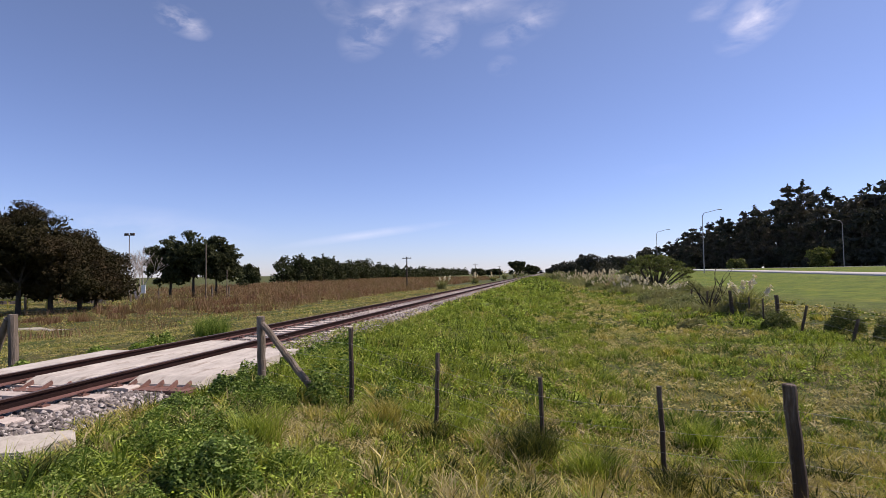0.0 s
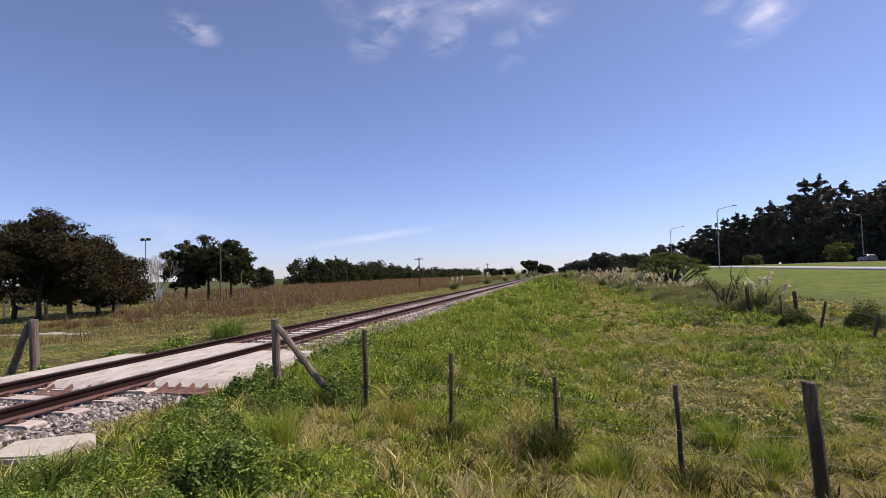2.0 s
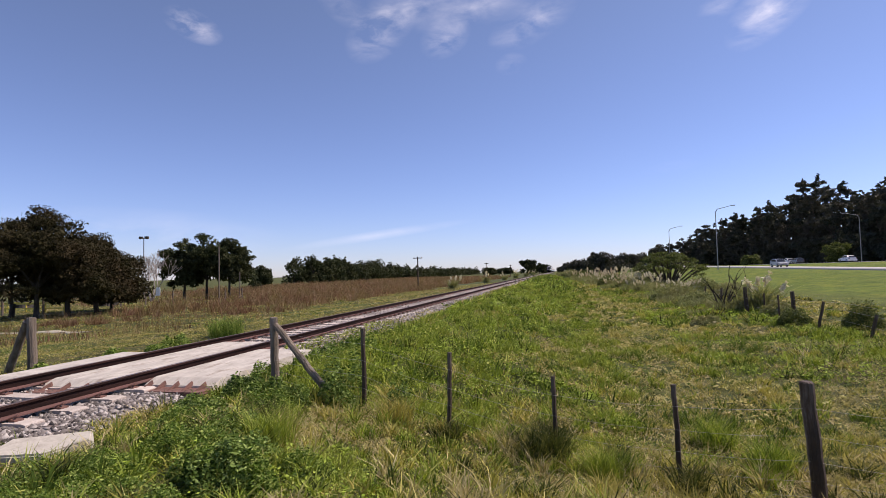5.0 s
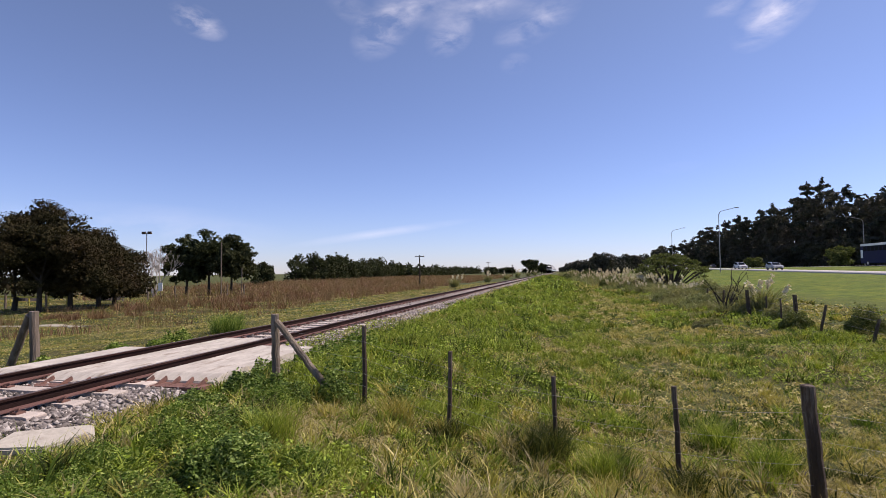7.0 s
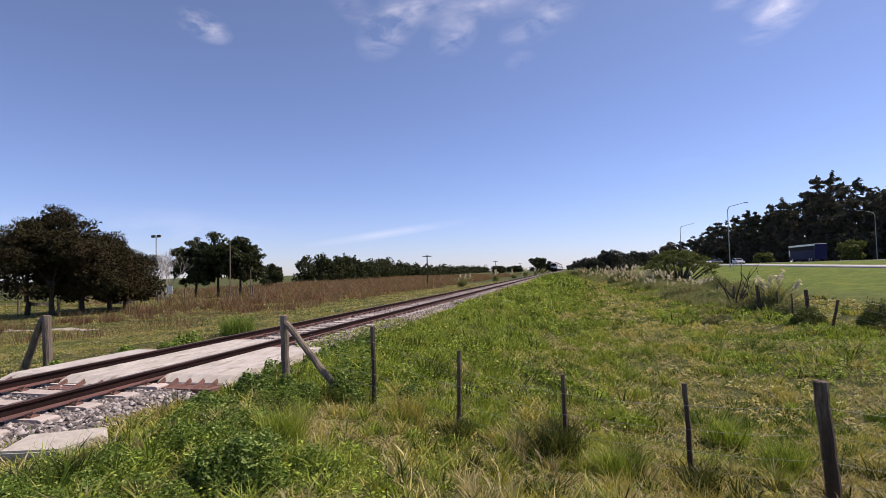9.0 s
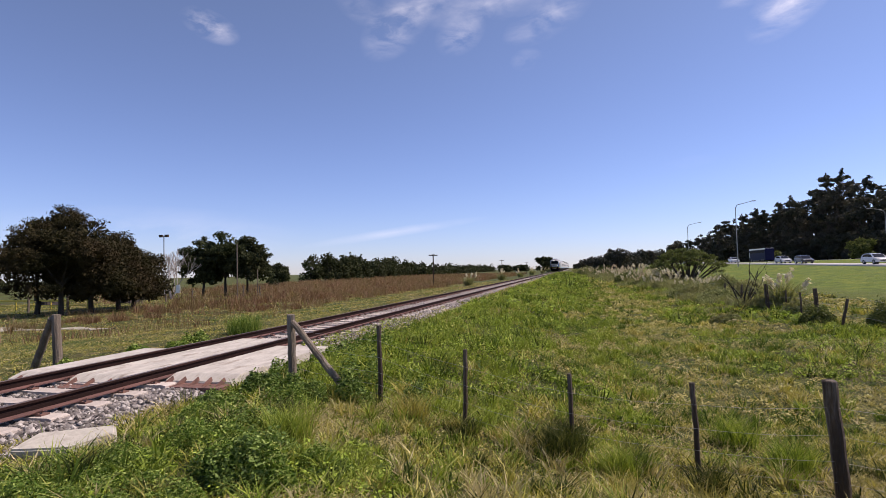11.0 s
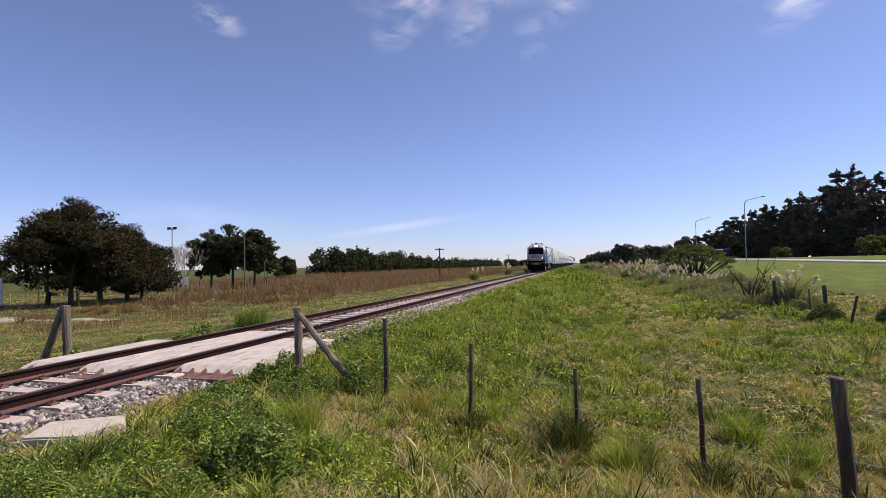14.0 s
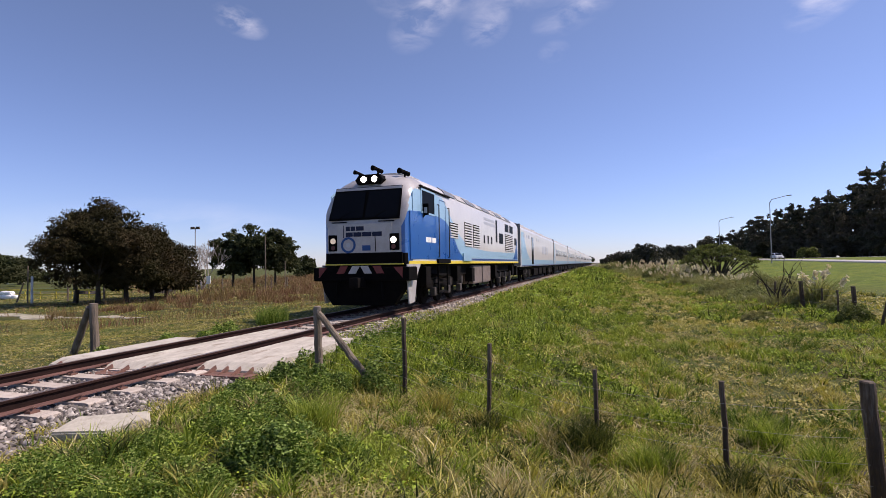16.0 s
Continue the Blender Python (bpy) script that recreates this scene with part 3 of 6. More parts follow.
FENCE = [(-4.47, 7.62, 0.87, 1.05), (-2.83, 7.28, 0.74, 1.1), (-1.49, 7.04, 0.44, 1.15), (-0.12, 6.76, 0.20, 1.15), (1.24, 6.52, 0.175, 1.2), (2.50, 6.26, 0.28, 1.3), (4.2, 5.9, 0.2, 1.3)]
for k in (0.2, 0.42, 0.62, 0.78, 0.90):
    pts = []
    for (x0, y0, z0, h0), (x1, y1, z1, h1) in zip(FENCE, FENCE[1:]):
        for s in (0, 0.25, 0.5, 0.75):
            pts.append((x0 + (x1 - x0) * s, y0 + (y1 - y0) * s - 0.03, (z0 - h0 * k) * (1 - s) + (z1 - h1 * k) * s - 0.025 * math.sin(math.pi * s)))
    wire(pts[:], "thin slack galvanised fence wire", 0.0016)

for y, top, wide, lean in ((18.2, 0.75, 0.10, 0.25), (21.4, 1.0, 0.10, 0.22), (24.0, 1.25, 0.17, -0.06), (25.4, 1.0, 0.08, 0.0), (27.0, 1.05, 0.08, 0.02), (29.6, 1.25, 0.2, -0.05), (33.5, 1.1, 0.12, 0.05), (37, 1.1, 0.12, 0.0)):
    z = float(ground_z(9.25, y))
    bm = rod((-lean * (top + 0.3), 0, -0.3 - top), (0, 0, 0), wide * 0.5, wide * 0.47, 8, rough=0.008)
    ob = part("fence_post", bm, MAT_PICKET)
    ob.location = (9.25, y, z + top)
    tagged(ob, "dark old wooden fence post in long grass", "fence post", group="field fence by the road bank")
for k in (0.35, 0.7, 0.95):
    wire([(9.25, y, float(ground_z(9.25, y)) + k + 0.03 * math.sin(y * 2)) for y in np.arange(6, 60, 2.0)], "thin sagging field fence wire", 0.003, "field fence by the road bank")


# ---- trees ----
def limb_set(bm, base, top, r, spread, count, seed):
    """A trunk from base that forks into limbs; returns the limb ends."""
    rd = random.Random(seed)
    base, top = Vector(base), Vector(top)
    fork = base.lerp(top, 0.38)
    rod(base - Vector((0, 0, 0.3)), base.lerp(fork, 0.5) + Vector((rd.uniform(-.1, .1), rd.uniform(-.1, .1), 0)), r * 1.25, r, 9, bm=bm)
    rod(base.lerp(fork, 0.5), fork, r, r * 0.8, 9, bm=bm)
    ends = []
    for k in range(count):
        a = 2 * math.pi * (k + rd.uniform(0, 0.8)) / count
        end = top + Vector((math.cos(a) * spread * rd.uniform(0.4, 1), math.sin(a) * spread * rd.uniform(0.4, 1), rd.uniform(-0.3, 0.1) * (top.z - base.z)))
        mid = fork.lerp(end, 0.5) + Vector((rd.uniform(-.2, .2), rd.uniform(-.2, .2), 0.1)) * spread * 0.3
        rod(fork, mid, r * 0.55, r * 0.35, 7, bm=bm)
        rod(mid, end, r * 0.35, r * 0.12, 6, bm=bm)
        ends.append(end)
        for _ in range(2):
            e2 = mid.lerp(end, rd.uniform(0.1, 0.6)) + Vector((rd.uniform(-1, 1), rd.uniform(-1, 1), rd.uniform(-0.1, 0.8))) * spread * 0.4
            rod(mid, e2, r * 0.25, r * 0.08, 5, bm=bm)
            ends.append(e2)
    return ends


def crown_points(lumps, n, shell=0.55):
    """Points in lumps (centre, radii), denser at the skin and thinner below."""
    w = np.array([b[0] * b[1] * b[2] for _, b in lumps]) ** 0.7
    pick = rng.choice(len(lumps), n, p=w / w.sum())
    c, r = np.array([a for a, _ in lumps])[pick], np.array([b for _, b in lumps])[pick]
    d = rng.normal(size=(n, 3))
    d /= np.linalg.norm(d, axis=1)[:, None]
    rad = shell + (1 - shell) * rng.uniform(0, 1, n) ** 0.5
    bump = 1 + 0.16 * np.sin(d[:, 0] * 7 + c[:, 0] * 3) * np.sin(d[:, 1] * 6 + c[:, 1]) + 0.1 * np.sin(d[:, 2] * 9 + c[:, 2])
    rad = rad * bump
    return c + d * r * rad[:, None]


def knobbly(lumps, count, small, seed):
    """Each lump of a crown broken up into leafy knobs on its skin."""
    r = np.random.default_rng(seed)
    out = []
    for c, rad in lumps:
        d = r.normal(size=(count, 3))
        d[:, 2] = np.abs(d[:, 2]) * 0.9 - 0.25
        d /= np.linalg.norm(d, axis=1)[:, None]
        for q in d:
            k = small * r.uniform(0.6, 1.35)
            out.append((tuple(np.array(c) + q * np.array(rad) * r.uniform(0.72, 1.02)), (rad[0] * k, rad[1] * k, rad[2] * k * 0.72)))
    return out


def tree(name, at, height, width, crown_low, n, leaf, material, seed, label, category="tree", lumps=14, trunk=0.25, flat=0.75, bark=None, shape=None, group="", dome=0.75, knobs=0, knob=0.4, skirt=0):
    rd = random.Random(seed)
    root = empty(name, at)
    bm = bmesh.new()
    ends = limb_set(bm, (0, 0, 0), (0, 0, height * 0.72), trunk, width * 0.33, 5, seed)
    part("trunk", bm, bark or MAT_BARK, root)
    blobs = []
    if shape:
        blobs = shape(rd)
    else:
        for e in ends:
            r = width * rd.uniform(0.13, 0.22)
            blobs.append(((e.x * 1.15, e.y * 1.15, max(e.z, crown_low + r * 0.6)), (r, r, r * flat)))
        for _ in range(lumps):
            a, q = rd.uniform(0, 6.28), rd.uniform(0, 1) ** 0.5
            x, y = math.cos(a) * q * width * 0.4, math.sin(a) * q * width * 0.4
            top = crown_low + (height - crown_low) * (1 - dome * q * q)
            r = width * rd.uniform(0.10, 0.2)
            z = rd.uniform(crown_low + r * flat, max(top - r * flat, crown_low + r * flat + 0.1))
            blobs.append(((x, y, z), (r, r, r * flat)))
        for q in range(skirt):
            a, r = 2 * math.pi * (q + rd.uniform(0, 0.5)) / skirt, width * rd.uniform(0.12, 0.16)
            blobs.append(((math.cos(a) * width * 0.3, math.sin(a) * width * 0.3, crown_low + r * flat * rd.uniform(0.7, 1.5)), (r, r, r * flat)))
        blobs.append(((0, 0, height - width * 0.16 * flat), (width * 0.17, width * 0.17, width * 0.16 * flat)))
    if knobs:
        core = crown_points([(c, tuple(k * 0.85 for k in r)) for c, r in blobs], n // 6, 0.2)
        v, f = gather([leaves(crown_points(knobbly(blobs, knobs, knob, seed), n - n // 6, 0.35), leaf), leaves(core, leaf * 2.4)])
    else:
        v, f = leaves(crown_points(blobs, n), leaf)
    crown = add_mesh("crown", v, f, material)
    crown.parent = root
    tagged(root, label, category, group=group)
    return root


def left_tree(u, y, top, width, low, n, leaf, mat_, seed, label, **kw):
    x = u * y
    z = float(ground_z(x, y))
    return tree("tree", (x, y, z), top - z, width, low, n, leaf, mat_, seed, label, **kw)


D = "broad dark olive tree with a dense low crown"
OLD = dict(trunk=0.16, skirt=5, group="old trees across the track", knobs=13, knob=0.36)
left_tree(-1.20, 30.0, 6.85, 7.8, 1.2, 58000, 0.074, MAT_LEAF, 1, D, lumps=26, dome=0.42, **OLD)
left_tree(-1.275, 31.0, 6.2, 4.0, 2.7, 19000, 0.074, MAT_LEAF, 2, D, lumps=14, **dict(OLD, skirt=0))
left_tree(-1.11, 32.5, 6.2, 8.0, 0.9, 44000, 0.076, MAT_LEAF, 3, D, lumps=22, dome=0.6, **OLD)
left_tree(-1.03, 35.0, 5.3, 7.5, 0.7, 34000, 0.078, MAT_LEAF, 4, D, lumps=22, **OLD)
left_tree(-0.99, 38.0, 4.2, 4.8, 0.4, 17000, 0.088, MAT_LEAF, 5, "low rounded dark olive tree beside larger ones", lumps=20, **OLD)
G = "dark green tree with several stems and gaps in its crown"
PARK = dict(group="trees beyond the park", knobs=12, knob=0.3, dome=0.6)
left_tree(-0.80, 57.0, 6.5, 6.2, 1.3, 21000, 0.11, MAT_LEAF_GREEN, 7, G, trunk=0.16, lumps=26, **PARK)
left_tree(-0.745, 57.5, 7.2, 7.6, 1.8, 26000, 0.11, MAT_LEAF_GREEN, 8, G, trunk=0.16, lumps=26, **PARK)
left_tree(-0.69, 58.0, 6.6, 6.4, 1.3, 17000, 0.11, MAT_LEAF_GREEN, 9, G, trunk=0.14, lumps=15, **PARK)
left_tree(-0.615, 95.0, 4.0, 5.0, 0.3, 9000, 0.18, MAT_LEAF_GREEN, 10, "small round green tree in the weeds", trunk=0.2)
left_tree(-1.58, 62.0, 5.0, 10.0, 0.6, 8000, 0.28, MAT_LEAF_GREEN, 11, "round green tree behind the park", trunk=0.3)
left_tree(-1.47, 75.0, 4.6, 9.0, 0.4, 7000, 0.3, MAT_LEAF_GREEN, 12, "round green tree behind the park", trunk=0.3)


def bare_tree(at, height, width, seed, label):
    rd = random.Random(seed)
    root = empty("bare_tree", at)
    bm = bmesh.new()

    def grow(p, d, length, r, depth):
        q = p + d * length
        rod(p, q, r, r * 0.75, 5 if depth > 2 else 4, bm=bm)
        if depth:
            for _ in range(rd.choice((2, 3, 3))):
                e = (d + Vector((rd.uniform(-1, 1), rd.uniform(-1, 1), rd.uniform(-0.1, 0.6))) * 0.55).normalized()
                grow(q, e, length * rd.uniform(0.62, 0.82), r * 0.68, depth - 1)
    for _ in range(4):
        grow(Vector((0, 0, -0.2)), Vector((rd.uniform(-.6, .6), rd.uniform(-.3, .3), 1)).normalized(), height * 0.33, width, 5)
    part("branching_trunk", bm, MAT_PALE_BARK, root)
    tagged(root, label, "tree")


bare_tree((-0.885 * 52, 52, -1.0), 5.4, 0.09, 3, "pale leafless tree with fine branching twigs")

# wood along the field edge, receding
rd = random.Random(21)
for i in range(92):
    y = 146 * (1.0165 ** i) + rd.uniform(-2, 2)
    x = -0.5 * 148 - rd.uniform(-3, 7) - i * 0.3
    big = i < 34
    h = (7.8 if i > 3 else 8.8) * rd.uniform(0.5, 1.25) * (1 + i * 0.005) * float(np.interp(i, (0, 26, 44, 92), (1, 1, 0.62, 0.5)))

    def spire(r, h=h):
        out = []
        for q in range(9):
            z = h * r.uniform(0.08, 0.8)
            sp, a = 3.4 * (1 - 0.7 * z / h) * (1 + i * 0.01), r.uniform(0, 6.28)
            rr = r.uniform(0.9, 1.8) * (1 + i * 0.012)
            out.append(((math.cos(a) * sp, math.sin(a) * sp, z), (rr, rr, rr * 1.1)))
        return out + [((0, 0, h * 0.86), (0.6, 0.6, h * 0.14)), ((0, 0, h * 0.5), (1.5, 1.5, h * 0.36))]
    tree("conifer", (x, y, -1.1), h, 5, 0.3, 1500 if big else 500, 0.40 if big else 0.9, MAT_LEAF_GREEN, 100 + i, "dark green bushy tree in a long field hedge", shape=spire, trunk=0.18, group="long hedge of trees across the field")
# far lone bushes near the end of the track
for u, y, top, w in ((-0.056, 330, 9.0, 11), (-0.035, 420, 7.5, 10), (-0.022, 480, 7.0, 9), (-0.10, 420, 4.5, 12), (-0.13, 380, 4, 12)):
    tree("tree", (u * y, y, -0.8), top + 0.8, w, 0.4, 1800, 0.8, MAT_LEAF_GREEN, int(y), "distant dark tree by the end of the track", lumps=8, trunk=0.25)


# tall wood beyond the highway
rd = random.Random(5)
k = 0
for row in range(3):
    y = 128.0
    while y < 430:
        x = 86 + row * 8 + rd.uniform(-2.5, 2.5)
        u = x / y
        h = np.interp(u, (0.16, 0.215, 0.26, 0.30, 0.36, 0.42, 0.455, 0.49, 0.6), (14, 19, 24.5, 24, 26, 28, 26.5, 23.5, 24)) * rd.uniform(0.82, 1.08)
        w = rd.uniform(10, 14)

        def column(r, h=h, w=w):
            out = []
            for q in range(30):
                z = h * r.uniform(0.04, 0.95)
                s = w * (0.5 - 0.34 * z / h)
                a = r.uniform(0, 6.28)
                rr = r.uniform(1.5, 2.8) * (1.1 - 0.5 * z / h)
                out.append(((math.cos(a) * s * r.uniform(0.2, 1), math.sin(a) * s * r.uniform(0.2, 1), z), (rr, rr, rr * 0.6)))
            out.append(((0, 0, h - 1.1), (0.7, 0.7, 1.3)))
            return out
        tree("eucalyptus", (x, y, 1.9), h, w, 2, 4300 if row == 0 else 900, 0.37 if row == 0 else 1.0, MAT_HAZED_PINE, 300 + k, "tall dark eucalyptus in a roadside wood", shape=column, trunk=0.3, bark=MAT_BARK, knobs=5 if row == 0 else 0, knob=0.5, group="dark wood beyond the highway")
        k += 1
        y += rd.uniform(5.5, 9.5) * (1 + (y - 128) / 420)
# lower trees farther along the highway
for i in range(26):
    y = 440 + i * 22 + rd.uniform(-6, 6)
    u = np.interp(i, (0, 25), (0.185, 0.075)) + rd.uniform(-0.008, 0.008)
    h = np.interp(u, (0.07, 0.1, 0.14, 0.2), (16, 14, 16, 20)) * rd.uniform(0.8, 1.15)
    tree("tree", (u * y, y, 1.5), h, rd.uniform(12, 20), 1, 1400, 1.1, MAT_HAZED_PINE, 500 + i, "distant dark roadside tree", trunk=0.4, lumps=10, group="distant trees along the highway")
for u, y, top, w in ((0.045, 210, 5.4, 11), (0.030, 225, 4.9, 10), (0.018, 300, 4.4, 10), (0.008, 420, 4.2, 14), (0.055, 205, 4.6, 8), (0.075, 190, 7.6, 9), (0.062, 215, 8.2, 5), (0.088, 200, 5.6, 9), (0.10, 205, 6.4, 8), (0.115, 230, 8.2, 9), (0.13, 250, 8.3, 9)):
    tree("tree", (u * y, y, -0.3), top + 0.3, w, 0.5, 2600, 0.5, MAT_HAZED_PINE, int(u * 1e4), "dark rounded tree at the field end", trunk=0.3, lumps=9)
# pale bushes by the far road
for u, y in ((0.455, 150), (0.325, 190)):
    tree("bush", (u * y, y, 1.8), 5.2 if u > 0.4 else 3.0, 6, 0.2, 4000, 0.35, MAT_UMBRELLA, int(y), "pale green roadside bush before a dark wood", "bush", trunk=0.15)


def umbrella_tree():
    """A low spreading tree: stems fan out from the ground to flat leaf pads."""
    rd = random.Random(11)
    at = (11.9, 63.0, float(ground_z(11.9, 63.0)))
    root = empty("umbrella_tree", at)
    bm, pads = bmesh.new(), []
    for i in range(30):
        a, s = i * 2.4, ((i + 0.5) / 30) ** 0.6
        reach = 0.4 + 3.2 * s
        end = Vector((math.cos(a) * reach * 1.05, math.sin(a) * reach * 0.85, 3.65 - 2.0 * s * s + rd.uniform(-0.15, 0.2)))
        p, mid = Vector((math.cos(a) * 0.25, math.sin(a) * 0.25, -0.2)), end * 0.45 + Vector((0, 0, -0.35 * s))
        rod(p, mid, 0.13, 0.09, 6, bm=bm)
        rod(mid, end, 0.09, 0.035, 6, bm=bm)
        for _ in range(2):
            e = end + Vector((rd.uniform(-0.8, 0.8), rd.uniform(-0.8, 0.8), rd.uniform(-0.3, 0.1)))
            rod(mid.lerp(end, 0.5), e, 0.04, 0.015, 4, bm=bm)
            pads.append(((e.x, e.y, e.z), (rd.uniform(0.3, 0.6), rd.uniform(0.3, 0.6), rd.uniform(0.12, 0.22))))
        pads.append(((end.x, end.y, end.z + 0.05), (0.5, 0.5, 0.22)))
    part("forked_trunk", bm, MAT_BARK, root)
    v, f = leaves(crown_points(pads, 12500, 0.3), 0.085)
    add_mesh("crown", v, f, MAT_UMBRELLA).parent = root
    tagged(root, "low spreading umbrella-shaped green tree with many stems", "tree")


umbrella_tree()


# ---- roadside furniture ----
def street_lamp(at, top, reach, label):
    root = empty("street_lamp", at)
    h = top - at[2]
    part("pole", rod((0, 0, -0.3), (0, 0, h - 0.9), 0.10, 0.065, 10), MAT_GALV, root)
    bm = rod((0, 0, h - 0.9), (reach * 0.12, 0, h - 0.25), 0.08, 0.06, 8)
    rod((reach * 0.12, 0, h - 0.25), (reach, 0, h + 0.35), 0.06, 0.045, 8, bm=bm)
    part("arm", bm, MAT_GALV, root)
    part("lamp_head", box(min(reach, reach * 1.25), max(reach, reach * 1.25), -0.16, 0.16, h + 0.3, h + 0.45, 0.04), MAT_GALV, root)
    tagged(root, label, "street lamp", group="highway street lamps")


street_lamp((30.6, 112.5, 1.0), 13.1, 2.9, "tall grey steel street lamp with one arm")
street_lamp((30.6, 157.5, 1.5), 12.7, 2.9, "tall grey steel street lamp with one arm")
street_lamp((71.5, 145.5, 1.8), 13.4, -2.9, "tall grey steel street lamp with one arm")


def line_pole(x, y, low, top):
    root = empty("telegraph_pole", (x, y, low))
    h = top - low
    part("pole", rod((0, 0, -0.4), (0, 0, h), 0.12, 0.09, 8), MAT_PICKET, root)
    part("crossarm", box(-0.75, 0.75, -0.05, 0.05, h - 0.3, h - 0.18), MAT_PICKET, root)
    for s in (-0.65, -0.25, 0.25, 0.65):
        part("insulator", rod((s, 0, h - 0.18), (s, 0, h - 0.04), 0.04, 0.03, 6), MAT_PLUME, root)
    tagged(root, "dark wooden telegraph pole with a crossarm", "pole", group="telegraph poles along the track")


line_pole(-22.4, 82.5, -1.0, 4.3)
line_pole(-22.4, 165.0, -1.0, 4.5)
line_pole(-22.4, 250.0, -1.0, 4.6)


def light_mast(x, y, top):
    root = empty("floodlight_mast", (x, y, -1.0))
    part("mast", rod((0, 0, -0.3), (0, 0, top + 1.0), 0.09, 0.06, 8), MAT_GALV, root)
    for s in (-1, 1):
        part("floodlight", box(s * 0.18 if s > 0 else -0.75, 0.75 if s > 0 else -0.18, -0.12, 0.12, top + 0.85, top + 1.2, 0.03), MAT_PICKET, root)
    tagged(root, "thin pale mast with two dark floodlights", "floodlight")


light_mast(-0.905 * 62, 62, 7.4)


# ---- train ----
MAT_WHITE = surface("train_white", (0.74, 0.72, 0.69), (0.64, 0.62, 0.59), 0.9, 30, 0.35, bump=0.02, coat=0.3, stain=(0.45, 0.40, 0.35), amount=0.25)
# dusty white, darkened so that the front's shade is in the colour
MAT_SHADED_NOSE = surface("shaded_nose_white", (0.50, 0.485, 0.48), (0.39, 0.37, 0.365), 2.2, 40, 0.4, bump=0.03, coat=0.25, stain=(0.28, 0.24, 0.21), amount=0.45)
MAT_BLUE = surface("train_blue", (0.012, 0.125, 0.43), (0.01, 0.10, 0.36), 1.5, 40, 0.3, bump=0.01, coat=0.4)
MAT_SKY = surface("train_light_blue", (0.36, 0.58, 0.74), (0.29, 0.50, 0.67), 1.5, 40, 0.35, bump=0.01, coat=0.3)
MAT_NAVY = plain("navy_line", (0.02, 0.06, 0.2), 0.4)
MAT_YELLOW = plain("yellow_line", (0.72, 0.55, 0.05), 0.45)
MAT_BLACK = surface("sooty_black", (0.007, 0.006, 0.006), (0.003, 0.003, 0.003), 4, 60, 0.85, bump=0.1, spec=0.05)
MAT_UNDER = surface("dusty_underframe", (0.012, 0.010, 0.009), (0.005, 0.004, 0.004), 5, 50, 0.9, bump=0.3, spec=0.08)
MAT_DUST = surface("dusty_pale_steel", (0.085, 0.07, 0.06), (0.03, 0.025, 0.022), 4, 50, 0.75, bump=0.2)
MAT_TANK = surface("dusty_tank_steel", (0.24, 0.19, 0.165), (0.13, 0.10, 0.09), 3, 50, 0.75, bump=0.2)
MAT_END = surface("coach_end_grey", (0.17, 0.19, 0.22), (0.10, 0.115, 0.135), 3, 40, 0.6, bump=0.05)
MAT_CHEVRON = surface("faded_warning_red", (0.22, 0.03, 0.025), (0.13, 0.02, 0.018), 4, 40, 0.6, bump=0.05)
MAT_ROOF = surface("roof_grey", (0.50, 0.49, 0.48), (0.36, 0.35, 0.345), 1.5, 30, 0.55, bump=0.05, stain=(0.18, 0.16, 0.15), amount=0.4)
MAT_GLASS = plain("dark_glass", (0.012, 0.014, 0.016), 0.08, spec=0.5)
MAT_SMOKED = plain("smoked_window", (0.004, 0.004, 0.005), 0.35, spec=0.02)
MAT_SCREEN = plain("windscreen_glass", (0.005, 0.005, 0.006), 0.12, spec=0.14)
MAT_LIGHT = plain("headlight_glow", (1, 1, 1), 0.3, glow=7.0)
MAT_LAMP_DIM = plain("headlight_dim", (0.8, 0.5, 0.3), 0.3, glow=0.3)
MAT_RED = plain("warning_red", (0.10, 0.02, 0.018), 0.5)
MAT_INK = plain("lettering_grey_blue", (0.025, 0.03, 0.06), 0.8, spec=0.1)
MAT_PALE_INK = plain("lettering_pale", (0.42, 0.44, 0.48), 0.5)
MAT_EMBLEM = plain("emblem_blue", (0.035, 0.09, 0.24), 0.8, spec=0.1)
MAT_PAPER = plain("white_paint", (0.78, 0.78, 0.76), 0.5)
MAT_HATCH = surface("hatch_grey_blue", (0.17, 0.19, 0.22), (0.12, 0.13, 0.15), 3, 40, 0.5, bump=0.03)
TRAIN = []
SIZE = 1.045          # the whole train, against the lengths below
HALF = 1.48


def roof_ring(w, zs, zt, low=1.5, steps=7, levels=(1.86, 3.22)):
    pts = [(w, low)] + [(w, min(z, zs - 0.02)) for z in levels] + [(w, zs)]
    for k in range(1, steps):
        a = math.pi / 2 * k / steps
        pts.append((w * math.cos(a) ** 0.95, zs + (zt - zs) * math.sin(a)))
    return pts + [(0, zt)] + [(-x, z) for x, z in pts[::-1]]


def loft(rings):
    """Rings of (y, outline) joined into a closed shell."""
    bm = bmesh.new()
    rows = [[bm.verts.new((x, y, z)) for x, z in outline] for y, outline in rings]
    for a, b in zip(rows, rows[1:]):
        n = len(a)
        for k in range(n):
            bm.faces.new((a[k], a[(k + 1) % n], b[(k + 1) % n], b[k]))
    bm.faces.new(rows[0][::-1])
    bm.faces.new(rows[-1])
    return bm


def side_panel(parent, name, outline, depth, material, label="", sides=(1, -1), base=HALF):
    for s in sides:
        part(name, prism(outline, "x", s * (base - 0.01), s * (base + depth)), material, parent, label)


def rect(y0, y1, z0, z1):
    return [(y0, z0), (y1, z0), (y1, z1), (y0, z1)]


